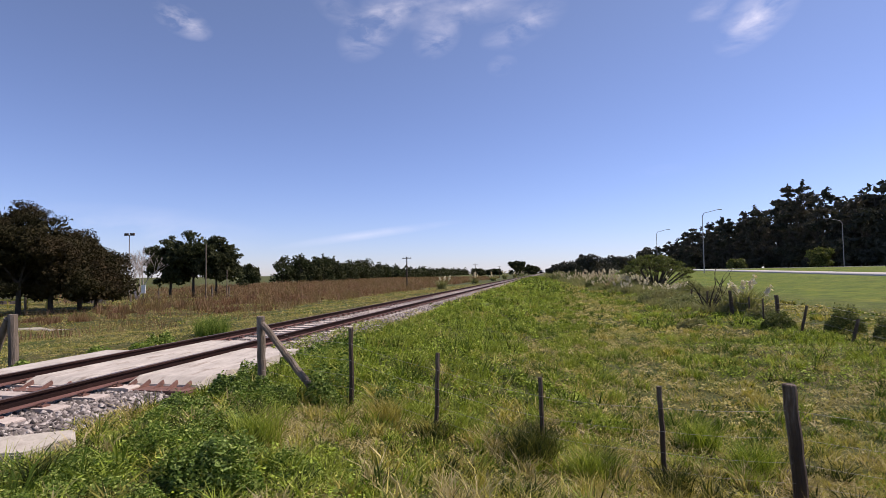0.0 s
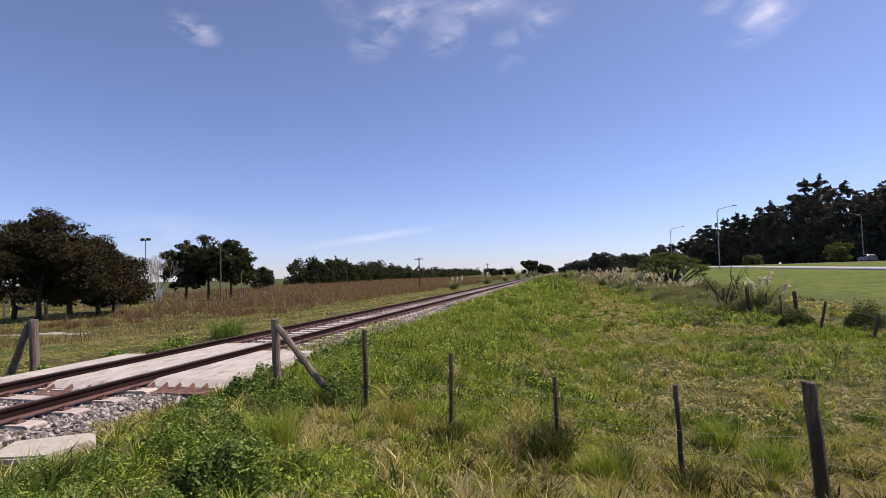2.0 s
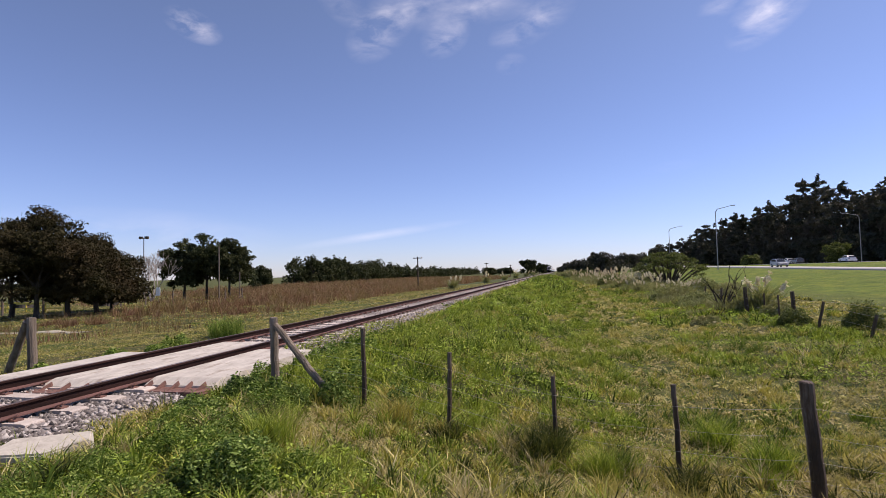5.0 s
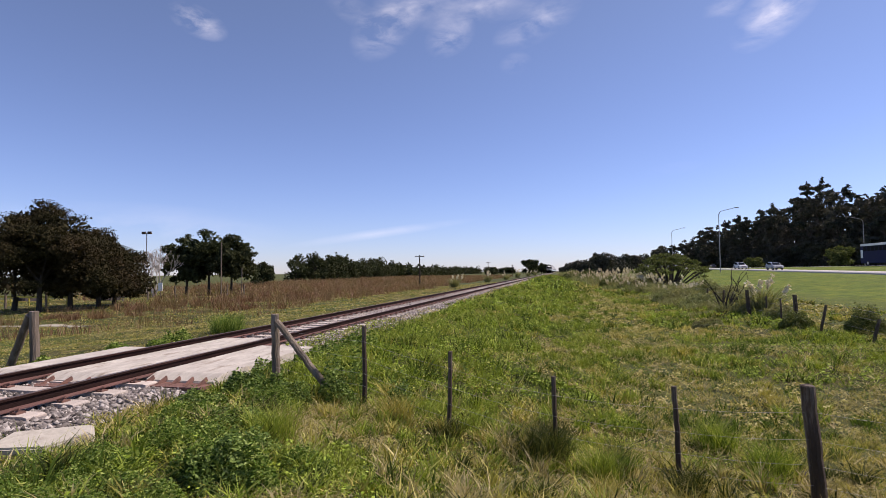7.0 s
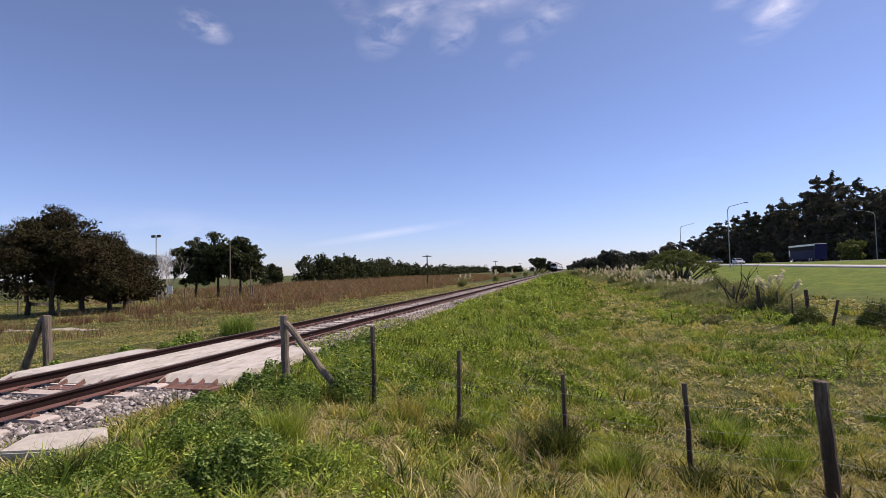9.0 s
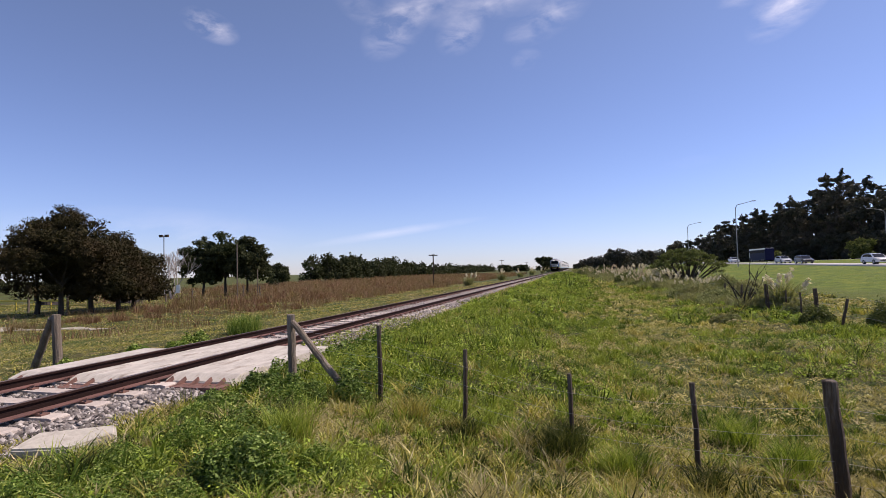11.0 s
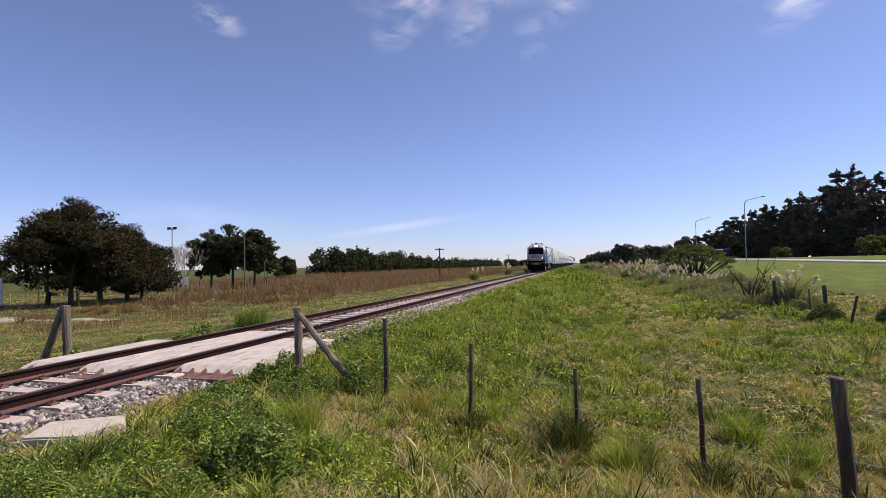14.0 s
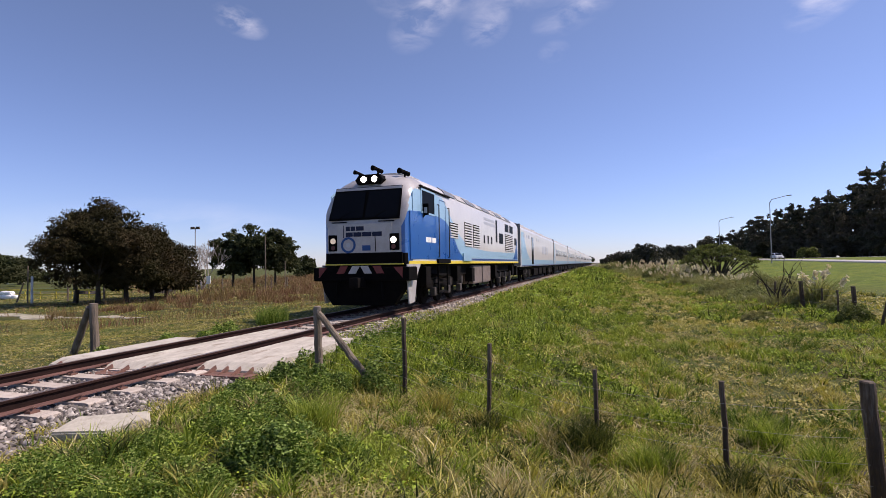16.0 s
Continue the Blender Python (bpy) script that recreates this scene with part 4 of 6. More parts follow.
def louvre(parent, y0, y1, z0, z1, slats, frame_mat, slat_mat, label):
    """A louvred grille: dark recess, frame and slats, on both sides."""
    for s in (1, -1):
        g = part("grille", prism(rect(y0, y1, z0, z1), "x", s * (HALF - 0.01), s * (HALF + 0.006)), MAT_BLACK, parent, label)
        step = (z1 - z0) / slats
        for k in range(slats):
            z = z0 + k * step
            part("slat", prism([(HALF + 0.004, z + step * 0.05), (HALF + 0.03, z + step * 0.02), (HALF + 0.03, z + step * 0.45), (HALF + 0.004, z + step * 0.62)] if s > 0 else
                               [(-HALF - 0.004, z + step * 0.05), (-HALF - 0.03, z + step * 0.02), (-HALF - 0.03, z + step * 0.45), (-HALF - 0.004, z + step * 0.62)], "y", y0 + 0.03, y1 - 0.03), slat_mat, g)


def bogie(parent, y, axles, spread, label="black bogie with springs and axle boxes"):
    b = part("bogie", box(-1.15, 1.15, y - spread - 0.7, y + spread + 0.7, 0.55, 0.82, 0.04), MAT_UNDER, parent, label)
    for s in (-1, 1):
        part("side_frame", box(s * 1.22 - 0.08, s * 1.22 + 0.08, y - spread - 0.75, y + spread + 0.75, 0.62, 0.92, 0.05), MAT_UNDER, b)
    for k in range(axles):
        ya = y + (-spread + 2 * spread * k / (axles - 1))
        for s in (-1, 1):
            bm = rod((s * 0.80, ya, 0.46), (s * 0.94, ya, 0.46), 0.46, seg=20)
            rod((s * 0.94, ya, 0.46), (s * 1.0, ya, 0.46), 0.2, 0.16, 12, bm=bm)
            part("wheel", bm, MAT_UNDER, b)
            part("axle_box", box(s * 1.32 - 0.1, s * 1.32 + 0.1, ya - 0.16, ya + 0.16, 0.32, 0.64, 0.04), MAT_DUST, b)
            part("spring", rod((s * 1.33, ya + 0.27, 0.62), (s * 1.33, ya + 0.27, 0.98), 0.085, seg=10), MAT_DUST, b)
    return b


def build_loco():
    loco = empty("locomotive")
    tagged(loco, "white and blue diesel locomotive with lit headlights and sooty underframe", "locomotive")
    rings = [(y, roof_ring(w, zs, zt)) for y, w, zs, zt in (
        (0.0, 1.16, 2.60, 2.86), (0.03, 1.30, 2.70, 2.96), (0.10, 1.40, 2.92, 3.10), (0.22, 1.45, 3.20, 3.36), (0.34, 1.46, 3.40, 3.68), (0.48, 1.46, 3.55, 4.00),
        (0.62, 1.465, 3.65, 4.24), (0.85, 1.475, 3.78, 4.44), (1.25, HALF, 3.92, 4.60), (1.9, HALF, 4.04, 4.70), (3.0, HALF, 4.07, 4.74), (22.6, HALF, 4.07, 4.74), (23.0, 1.46, 4.0, 4.66), (23.3, 1.38, 3.95, 4.55))]
    bm = loft(rings)
    body = part("body", bm, MAT_WHITE, loco, "white body shell, its dusty nose greyed for shade")
    for m in (MAT_SHADED_NOSE, MAT_BLUE, MAT_BLACK, MAT_SKY):
        body.data.materials.append(m)
    body.data.shade_smooth()
    body.data.set_sharp_from_angle(angle=radians(28))
    for p in body.data.polygons:
        c, n = p.center, p.normal
        # faces towards the front and the front roof take the white with painted shade
        if c.y < 1.0 and n.y < -0.25 or (c.y < 2.2 and c.z > 4.0):
            p.material_index = 1
        if c.y < 0.6 and abs(n.x) > 0.4 and c.z < 3.25:
            p.material_index = 2
        elif c.y < 0.9 and abs(n.x) > 0.6 and c.z >= 3.2:
            p.material_index = 4
        if c.z < 1.87 and c.y < 0.3 and n.y < -0.2:
            p.material_index = 3
    # livery on the sides
    side_panel(loco, "light_blue_livery", [(0.62, 1.74), (0.62, 3.85), (0.85, 4.0), (3.0, 4.06), (3.9, 4.02), (4.5, 3.75), (5.2, 3.32), (6.2, 2.80), (7.4, 2.42), (8.9, 2.22), (12, 2.14), (18, 2.16), (22.6, 2.25), (22.6, 1.74)], 0.004, MAT_SKY, "light blue sweep")
    side_panel(loco, "blue_livery", [(0.36, 1.66), (7.4, 1.66), (6.7, 1.86), (6.1, 2.15), (5.6, 2.52), (5.0, 2.9), (4.4, 3.14), (3.6, 3.26), (1.4, 3.28), (0.36, 3.22)], 0.008, MAT_BLUE, "strong blue sweep")
    side_panel(loco, "blue_wedge", [(20.6, 1.76), (22.5, 1.76), (22.5, 3.3), (22.0, 2.7), (21.4, 2.2)], 0.009, MAT_BLUE)
    side_panel(loco, "navy_stripe", rect(7.2, 22.6, 1.64, 1.73), 0.01, MAT_NAVY)
    side_panel(loco, "yellow_stripe", rect(0.2, 22.9, 1.5, 1.6), 0.012, MAT_YELLOW)
    part("front_yellow_stripe", box(-1.36, 1.36, -0.02, 0.05, 1.49, 1.53), MAT_YELLOW, loco)
    part("front_black_band", box(-1.34, 1.34, -0.028, 0.05, 1.535, 1.885, 0.01), MAT_BLACK, loco)
    # cab windows and doors
    for s in (1, -1):
        x = s * HALF
        w = part("cab_window", prism(rect(1.5, 2.88, 3.3, 4.03), "x", x, x + s * 0.012), MAT_SMOKED, loco, "dark cab side window")
        for o in (rect(1.42, 1.5, 3.24, 4.09), rect(2.88, 2.94, 3.24, 4.09), rect(1.5, 2.88, 3.24, 3.3), rect(1.5, 2.88, 4.03, 4.09)):
            part("window_frame", prism(o, "x", x, x + s * 0.025), MAT_SKY, w)
        m = part("mirror", box(x + s * 0.06 - 0.05, x + s * 0.06 + 0.14, 1.62, 1.72, 3.18, 3.58, 0.03), MAT_BLACK, loco, "black rear-view mirror")
        part("mirror_bracket", rod((x, 1.62, 3.1), (x + s * 0.1, 1.66, 3.25), 0.03, seg=6), MAT_BLACK, m)
        part("mirror_face", box(x + s * 0.07 - 0.02, x + s * 0.07 + 0.09, 1.60, 1.618, 3.24, 3.44), MAT_PALE_INK, m)
        part("rain_gutter", box(x - 0.03, x + 0.05 if s > 0 else x + 0.03, 1.3, 4.9, 4.13, 4.19, 0.01) if s > 0 else box(x - 0.05, x + 0.03, 1.3, 4.9, 4.13, 4.19, 0.01), MAT_UNDER, loco)
        for yy in (3.25, 4.6):
            bmr = rod((x + s * 0.08, yy, 1.75), (x + s * 0.08, yy, 3.7), 0.022, seg=7)
            for zz in (1.75, 3.7):
                rod((x, yy, zz), (x + s * 0.08, yy, zz), 0.018, seg=6, bm=bmr)
            part("handrail", bmr, MAT_DUST, loco)
        for o in (rect(3.5, 3.53, 1.75, 3.9), rect(4.3, 4.33, 1.75, 3.9), rect(3.5, 4.33, 3.9, 3.93)):
            part("door_seam", prism(o, "x", x, x + s * 0.011), MAT_NAVY, loco)
        part("door_sill", box(min(x, x + s * 0.1), max(x, x + s * 0.1), 3.1, 4.7, 1.52, 1.68, 0.02), MAT_BLACK, loco)
        for k, (y0, y1) in enumerate(((1.9, 2.2), (2.24, 2.5), (2.6, 3.05))):
            part("lettering_bar", prism(rect(y0, y1, 2.26, 2.44), "x", x, x + s * 0.011), MAT_PAPER, loco, "unreadable white lettering")
        for y0, y1, z0, z1 in ((11.4, 14.1, 3.78, 3.92), (11.4, 14.3, 3.55, 3.69)):
            part("lettering_bar", prism(rect(y0, y1, z0, z1), "x", x, x + s * 0.006), MAT_PALE_INK, loco, "pale grey lettering")
    louvre(loco, 4.95, 6.2, 2.55, 3.18, 6, MAT_WHITE, MAT_WHITE, "white louvred grille")
    louvre(loco, 7.3, 8.65, 2.28, 3.36, 9, MAT_WHITE, MAT_WHITE, "white louvred grille over a dark recess")
    louvre(loco, 8.95, 10.3, 2.28, 3.36, 9, MAT_WHITE, MAT_WHITE, "white louvred grille over a dark recess")
    louvre(loco, 17.6, 20.5, 2.28, 3.34, 9, MAT_WHITE, MAT_WHITE, "white louvred grille over a dark recess")
    for o in (rect(11.3, 11.6, 2.55, 2.97), rect(12.25, 12.55, 2.55, 2.97), rect(13.2, 13.5, 2.55, 2.97), rect(14.55, 15.0, 2.72, 4.0), rect(15.6, 16.9, 2.68, 3.3), rect(17.6, 18.9, 3.5, 3.98), rect(19.3, 20.6, 3.5, 3.98), rect(21.3, 22.2, 2.75, 3.25)):
        side_panel(loco, "side_opening", o, 0.01, MAT_SMOKED)
    side_panel(loco, "tool_box", rect(6.9, 8.3, 1.62, 1.95), 0.07, MAT_SKY, sides=(1,))
    # windscreen
    slope = (0.50 - 0.09) / (4.0 - 3.0)

    def screen(x0, x1, z0, z1, lift, inset=0.0):
        b = bmesh.new()
        q = []
        for dx in (0.0, 0.03):
            q.append([b.verts.new((x, 0.055 + slope * (z - 3.0) - lift + dx, z)) for x, z in ((x0, z0), (x1, z0), (x1 - inset, z1), (x0 + inset, z1))])
        b.faces.new(q[0])
        b.faces.new(q[1][::-1])
        for k in range(4):
            b.faces.new((q[0][k], q[1][k], q[1][(k + 1) % 4], q[0][(k + 1) % 4]))
        return b
    part("windscreen_surround", screen(-1.25, 1.25, 2.95, 4.08, 0.03, 0.06), MAT_BLACK, loco)
    for x0, x1 in ((-1.17, -0.04), (0.04, 1.17)):
        part("windscreen", screen(x0, x1, 3.02, 3.92, 0.045, 0.02), MAT_SCREEN, loco, "dark windscreen pane")
        part("wiper", rod(((x0 + x1) / 2 - 0.3, 0.0, 2.99), ((x0 + x1) / 2 + 0.15, 0.12, 3.25), 0.014, seg=5), MAT_BLACK, loco)
    part("sun_visor", screen(-1.18, 1.18, 3.97, 4.06, 0.04), MAT_SHADED_NOSE, loco)
    # nose panel, lamps, emblem
    part("nose_panel", box(-1.0, 1.0, -0.03, 0.02, 1.88, 2.84, 0.015), MAT_SHADED_NOSE, loco)
    for s in (-1, 1):
        h = part("headlight_housing", box(s * 1.08 - 0.16, s * 1.08 + 0.16, -0.05, 0.1, 1.95, 2.48, 0.03), MAT_BLACK, loco, "dark headlight recess")
        part("headlight", rod((s * 1.06, -0.075, 2.28), (s * 1.06, -0.04, 2.28), 0.09, 0.10, 16), MAT_LIGHT if s > 0 else MAT_LAMP_DIM, h, "glowing round headlight")
        part("tail_light", rod((s * 1.06, -0.07, 2.06), (s * 1.06, -0.04, 2.06), 0.07, 0.08, 12), MAT_RED, h)
        for zz, x0, x1 in ((2.88, 0.55, 1.1),):
            part("grab_rail", rod((s * x0, -0.06, zz), (s * x1, -0.04, zz), 0.018, seg=6), MAT_BLACK, loco)
    ring = bmesh.new()
    for r0, r1 in ((0.26, 0.19),):
        n = 28
        a = [[ring.verts.new((-0.52 + r * math.cos(2 * math.pi * k / n), yy, 2.14 + r * math.sin(2 * math.pi * k / n))) for k in range(n)] for r, yy in ((r0, -0.045), (r1, -0.045), (r1, -0.02), (r0, -0.02))]
        for i in range(4):
            for k in range(n):
                ring.faces.new((a[i][k], a[i][(k + 1) % n], a[(i + 1) % 4][(k + 1) % n], a[(i + 1) % 4][k]))
    part("emblem_ring", ring, MAT_EMBLEM, loco, "round blue emblem ring")
    part("emblem_centre", rod((-0.52, -0.042, 2.14), (-0.52, -0.02, 2.14), 0.075, seg=14), MAT_PALE_INK, loco)
    for x0, x1, z0, z1 in ((-0.60, -0.46, 2.60, 2.74), (-0.43, -0.27, 2.60, 2.74), (-0.24, 0.03, 2.60, 2.74), (-0.60, -0.36, 2.41, 2.55), (-0.33, -0.05, 2.41, 2.55), (-0.02, 0.3, 2.41, 2.55), (0.33, 0.66, 2.41, 2.55)):
        part("lettering_bar", box(x0, x1, -0.042, -0.02, z0, z1), MAT_INK, loco, "dark lettering on the nose")
    part("lettering_rule", box(-0.70, -0.68, -0.042, -0.02, 2.38, 2.78), MAT_INK, loco)
    part("notice_plate", box(-0.02, 0.26, -0.05, -0.02, 1.95, 2.12), MAT_EMBLEM, loco)
    part("cable", rod((0.45, -0.045, 1.92), (0.43, -0.045, 2.4), 0.012, seg=5), MAT_BLACK, loco)
    bm = prism([(-0.42, 4.18), (0.42, 4.18), (0.5, 4.32), (0.36, 4.5), (-0.36, 4.5), (-0.5, 4.32)], "y", 0.48, 1.0)
    top = part("top_light_housing", bm, MAT_BLACK, loco, "black twin spotlight housing")
    for s in (-1, 1):
        part("spotlight", rod((s * 0.19, 0.455, 4.34), (s * 0.19, 0.5, 4.34), 0.10, 0.11, 16), MAT_LIGHT, top, "glowing spotlight")
    # roof gear
    for x, y, z, s in ((-0.75, 1.2, 4.66, 0.65), (-0.05, 1.15, 4.76, 0.8), (0.85, 1.35, 4.64, 0.9)):
        h = part("horn", rod((x - 0.05, y - 0.15, z + 0.05), (x, y, z + 0.05), 0.12 * s, 0.08 * s, 12), MAT_BLACK, loco, "black roof horn")
        part("horn_tube", rod((x, y, z + 0.05), (x + 0.14 * s, y + 0.28, z - 0.02), 0.08 * s, 0.10 * s, 8), MAT_BLACK, h)
        part("horn_foot", rod((x + 0.05, y + 0.1, z - 0.25), (x + 0.05, y + 0.1, z), 0.04, seg=6), MAT_BLACK, h)
    for k in range(9):
        y = 4.4 + k * 1.75
        part("roof_hatch", prism([(1.12, 4.49), (1.32, 4.345), (1.43, 4.21), (1.475, 4.225), (1.36, 4.385), (1.15, 4.54)], "y", y, y + 1.5), MAT_ROOF if k % 2 else MAT_HATCH, loco, "grey roof hatch")
    for y0, y1, hgt in ((2.2, 4.0, 0.10), (5, 9, 0.09), (9.5, 12, 0.16), (13, 17, 0.1), (17.6, 21.5, 0.2)):
        part("roof_cover", box(-0.55, 0.55, y0, y1, 4.68, 4.72 + hgt, 0.03), MAT_ROOF, loco)
    # front end below the floor
    part("buffer_beam", box(-1.66, 1.66, -0.28, 0.5, 0.98, 1.42, 0.05), MAT_BLACK, loco)
    bm = prism([(-1.45, 1.0), (1.45, 1.0), (1.35, 0.62), (1.05, 0.2), (-1.05, 0.2), (-1.35, 0.62)], "y", -0.15, 0.25, bevel=0.02)
    part("pilot_plough", bm, MAT_BLACK, loco)
    part("coupler", box(-0.16, 0.16, -0.75, 0.1, 0.78, 1.1, 0.05), MAT_UNDER, loco)
    for x in (-0.8, 0.75):
        part("brake_hose", rod((x, -0.3, 0.95), (x + 0.06, -0.36, 0.45), 0.035, seg=6), MAT_BLACK, loco)
    for k, x in enumerate((-0.62, -0.2, 0.22, 0.64)):
        part("chevron", prism([(x - 0.2, 1.22), (x + 0.06, 1.22), (x + 0.2, 1.46), (x - 0.06, 1.46)] if k < 2 else [(x - 0.06, 1.22), (x + 0.2, 1.22), (x + 0.06, 1.46), (x - 0.2, 1.46)], "y", -0.295, -0.27), MAT_CHEVRON if k in (0, 3) else MAT_SHADED_NOSE, loco, "faded warning chevron")
    for s in (1, -1):
        x = s * HALF
        part("corner_skirt", prism([(0.0, 1.5), (1.3, 1.5), (0.92, 1.15), (0.66, 0.28), (0.16, 0.24), (0.04, 0.9)], "x", x - 0.02, x + 0.02), MAT_SHADED_NOSE, loco)
        part("warning_patch", prism([(s * 1.15, 1.42), (s * 1.45, 1.42), (s * 1.45, 1.08)], "y", -0.30, -0.283), MAT_CHEVRON, loco)
        for zz in (0.42, 0.75, 1.08):
            part("cab_step", box(min(x, x - s * 0.25), max(x, x - s * 0.25), 3.3, 4.5, zz, zz + 0.04), MAT_UNDER, loco)
        for yy in (3.3, 4.5):
            part("step_hanger", box(x - 0.03, x + 0.03, yy - 0.03, yy + 0.03, 0.42, 1.5), MAT_UNDER, loco)
        for y0, y1, m in ((9.3, 11.2, MAT_TANK), (11.4, 13.4, MAT_TANK)):
            part("fuel_tank", box(min(x - s * 0.9, x - s * 0.1), max(x - s * 0.9, x - s * 0.1), y0, y1, 0.5, 1.4, 0.08), m, loco)
        for yy, zz in ((6.0, 1.0), (8.6, 0.9), (14.2, 1.0), (20.2, 0.95), (21.9, 0.9), (1.9, 1.0)):
            part("sand_box", box(min(x - s * 0.35, x), max(x - s * 0.35, x), yy, yy + 0.55, zz - 0.25, zz + 0.4, 0.03), MAT_UNDER, loco)
            part("sand_pipe", rod((x - s * 0.2, yy + 0.2, zz - 0.2), (x - s * 0.55, yy + 0.5, 0.15), 0.03, seg=5), MAT_UNDER, loco)
    part("underframe", box(-1.2, 1.2, 0.4, 22.8, 1.0, 1.5, 0.03), MAT_UNDER, loco)
    bogie(loco, 5.0, 3, 1.8)
    bogie(loco, 17.8, 3, 1.8)
    loco.scale = (SIZE, SIZE, SIZE)
    TRAIN.append((loco, 0.0))


def build_coach(van):
    L = 28.4
    coach = empty("luggage_van" if van else "passenger_coach")
    tagged(coach, "white and pale blue generator van with louvres and a dark door" if van else "white passenger coach with dark windows and a pale blue lower band", "railway coach", group="coaches of the train")
    part("body", loft([(y, roof_ring(w, 4.08, 4.68, 1.22, 7, (1.9, 3.0))) for y, w in ((0.25, 1.40), (0.4, 1.47), (L - 0.4, 1.47), (L - 0.25, 1.40))]), MAT_WHITE, coach)
    part("roof", loft([(y, [(x, z) for x, z in roof_ring(1.40, 4.29, 4.72, 4.24, 7, (4.25, 4.26))]) for y in (0.42, L - 0.42)]), MAT_ROOF, coach, "grey roof")
    part("gangway", box(-0.7, 0.7, -0.1, L + 0.1, 1.3, 3.9, 0.05), MAT_BLACK, coach)
    part("end_frame", box(-1.44, 1.44, 0.16, 0.26, 1.3, 4.5, 0.04), MAT_END, coach)
    side_panel(coach, "lower_band", rect(0.42, L - 0.42, 1.34, 1.78), 0.006, MAT_SKY, "pale blue band", base=1.47)
    side_panel(coach, "navy_stripe", rect(0.42, L - 0.42, 1.24, 1.32), 0.006, MAT_NAVY, base=1.47)
    side_panel(coach, "light_blue_sweep", [(0.45, 1.8), (5.2, 1.8), (3.6, 2.4), (2.4, 3.2), (1.8, 3.9), (0.45, 3.9)] if van else rect(0.45, 1.2, 1.8, 3.9), 0.007, MAT_SKY, base=1.47)
    for s in (1, -1):
        x = 1.47 * s

        def panel(name, y0, y1, z0, z1, m, d=0.012):
            return part(name, prism(rect(y0, y1, z0, z1), "x", x - s * 0.01, x + s * d), m, coach)
        if van:
            panel("door", 6.6, 7.9, 1.4, 3.75, MAT_GLASS)
            for k in range(4):
                panel("side_louvre", 15.2 + k * 1.5, 16.3 + k * 1.5, 2.4, 3.2, MAT_PALE_INK)
            for y in (1.6, 3.2, 4.6, 10.2, 11.6):
                panel("vent", y, y + 0.8, 3.55, 3.8, MAT_PALE_INK)
        else:
            panel("door", 1.5, 2.4, 1.45, 3.6, MAT_PALE_INK)
            panel("door", L - 2.4, L - 1.5, 1.45, 3.6, MAT_PALE_INK)
            for k in range(11):
                y = 3.4 + k * 2.0
                w = panel("window", y, y + 1.45, 2.45, 3.25, MAT_GLASS)
                part("window_frame", prism(rect(y - 0.05, y + 1.5, 2.38, 2.45), "x", x, x + s * 0.02), MAT_PALE_INK, w)
    for y in (6, 14.2, 22):
        part("roof_unit", box(-0.7, 0.7, y - 1.2, y + 1.2, 4.64, 4.84, 0.05), MAT_ROOF, coach)
    part("underframe", box(-1.25, 1.25, 0.5, L - 0.5, 0.95, 1.22, 0.03), MAT_UNDER, coach)
    for y0, y1 in ((9, 12), (13, 15.5), (16.5, 19.5)):
        part("equipment_box", box(-1.35, 1.35, y0, y1, 0.4, 1.0, 0.05), MAT_UNDER, coach)
    bogie(coach, 4.3, 2, 1.2, "dusty coach bogie")
    bogie(coach, L - 4.3, 2, 1.2, "dusty coach bogie")
    coach.scale = (SIZE, SIZE, SIZE)
    return coach


build_loco()
van = build_coach(True)
TRAIN.append((van, 24.2))
coach = build_coach(False)
TRAIN.append((coach, 24.2 + 28.9))
for i in range(2, 10):
    TRAIN.append((copy_thing(coach, pose(TRACK_X, 100 + 30 * i, 0)), 24.2 + 28.9 * i))


# ---- road vehicles ----
def paint(name, c, rough=0.3):
    return surface(name, c, tuple(v * 0.9 for v in c), 2, 40, rough, bump=0.0, coat=0.5)


MAT_TYRE = plain("tyre_rubber", (0.02, 0.02, 0.02), 0.85)
MAT_RIM = plain("wheel_rim", (0.4, 0.4, 0.41), 0.35, 0.7)
PAINT = {"white": paint("car_white", (0.75, 0.75, 0.75)), "silver": paint("car_silver", (0.42, 0.43, 0.45)), "dark": paint("car_dark_grey", (0.05, 0.055, 0.065)), "bus": surface("bus_dark_blue", (0.012, 0.016, 0.07), (0.009, 0.012, 0.055), 2, 40, 0.6, bump=0.0, spec=0.15)}
VEHICLES = []


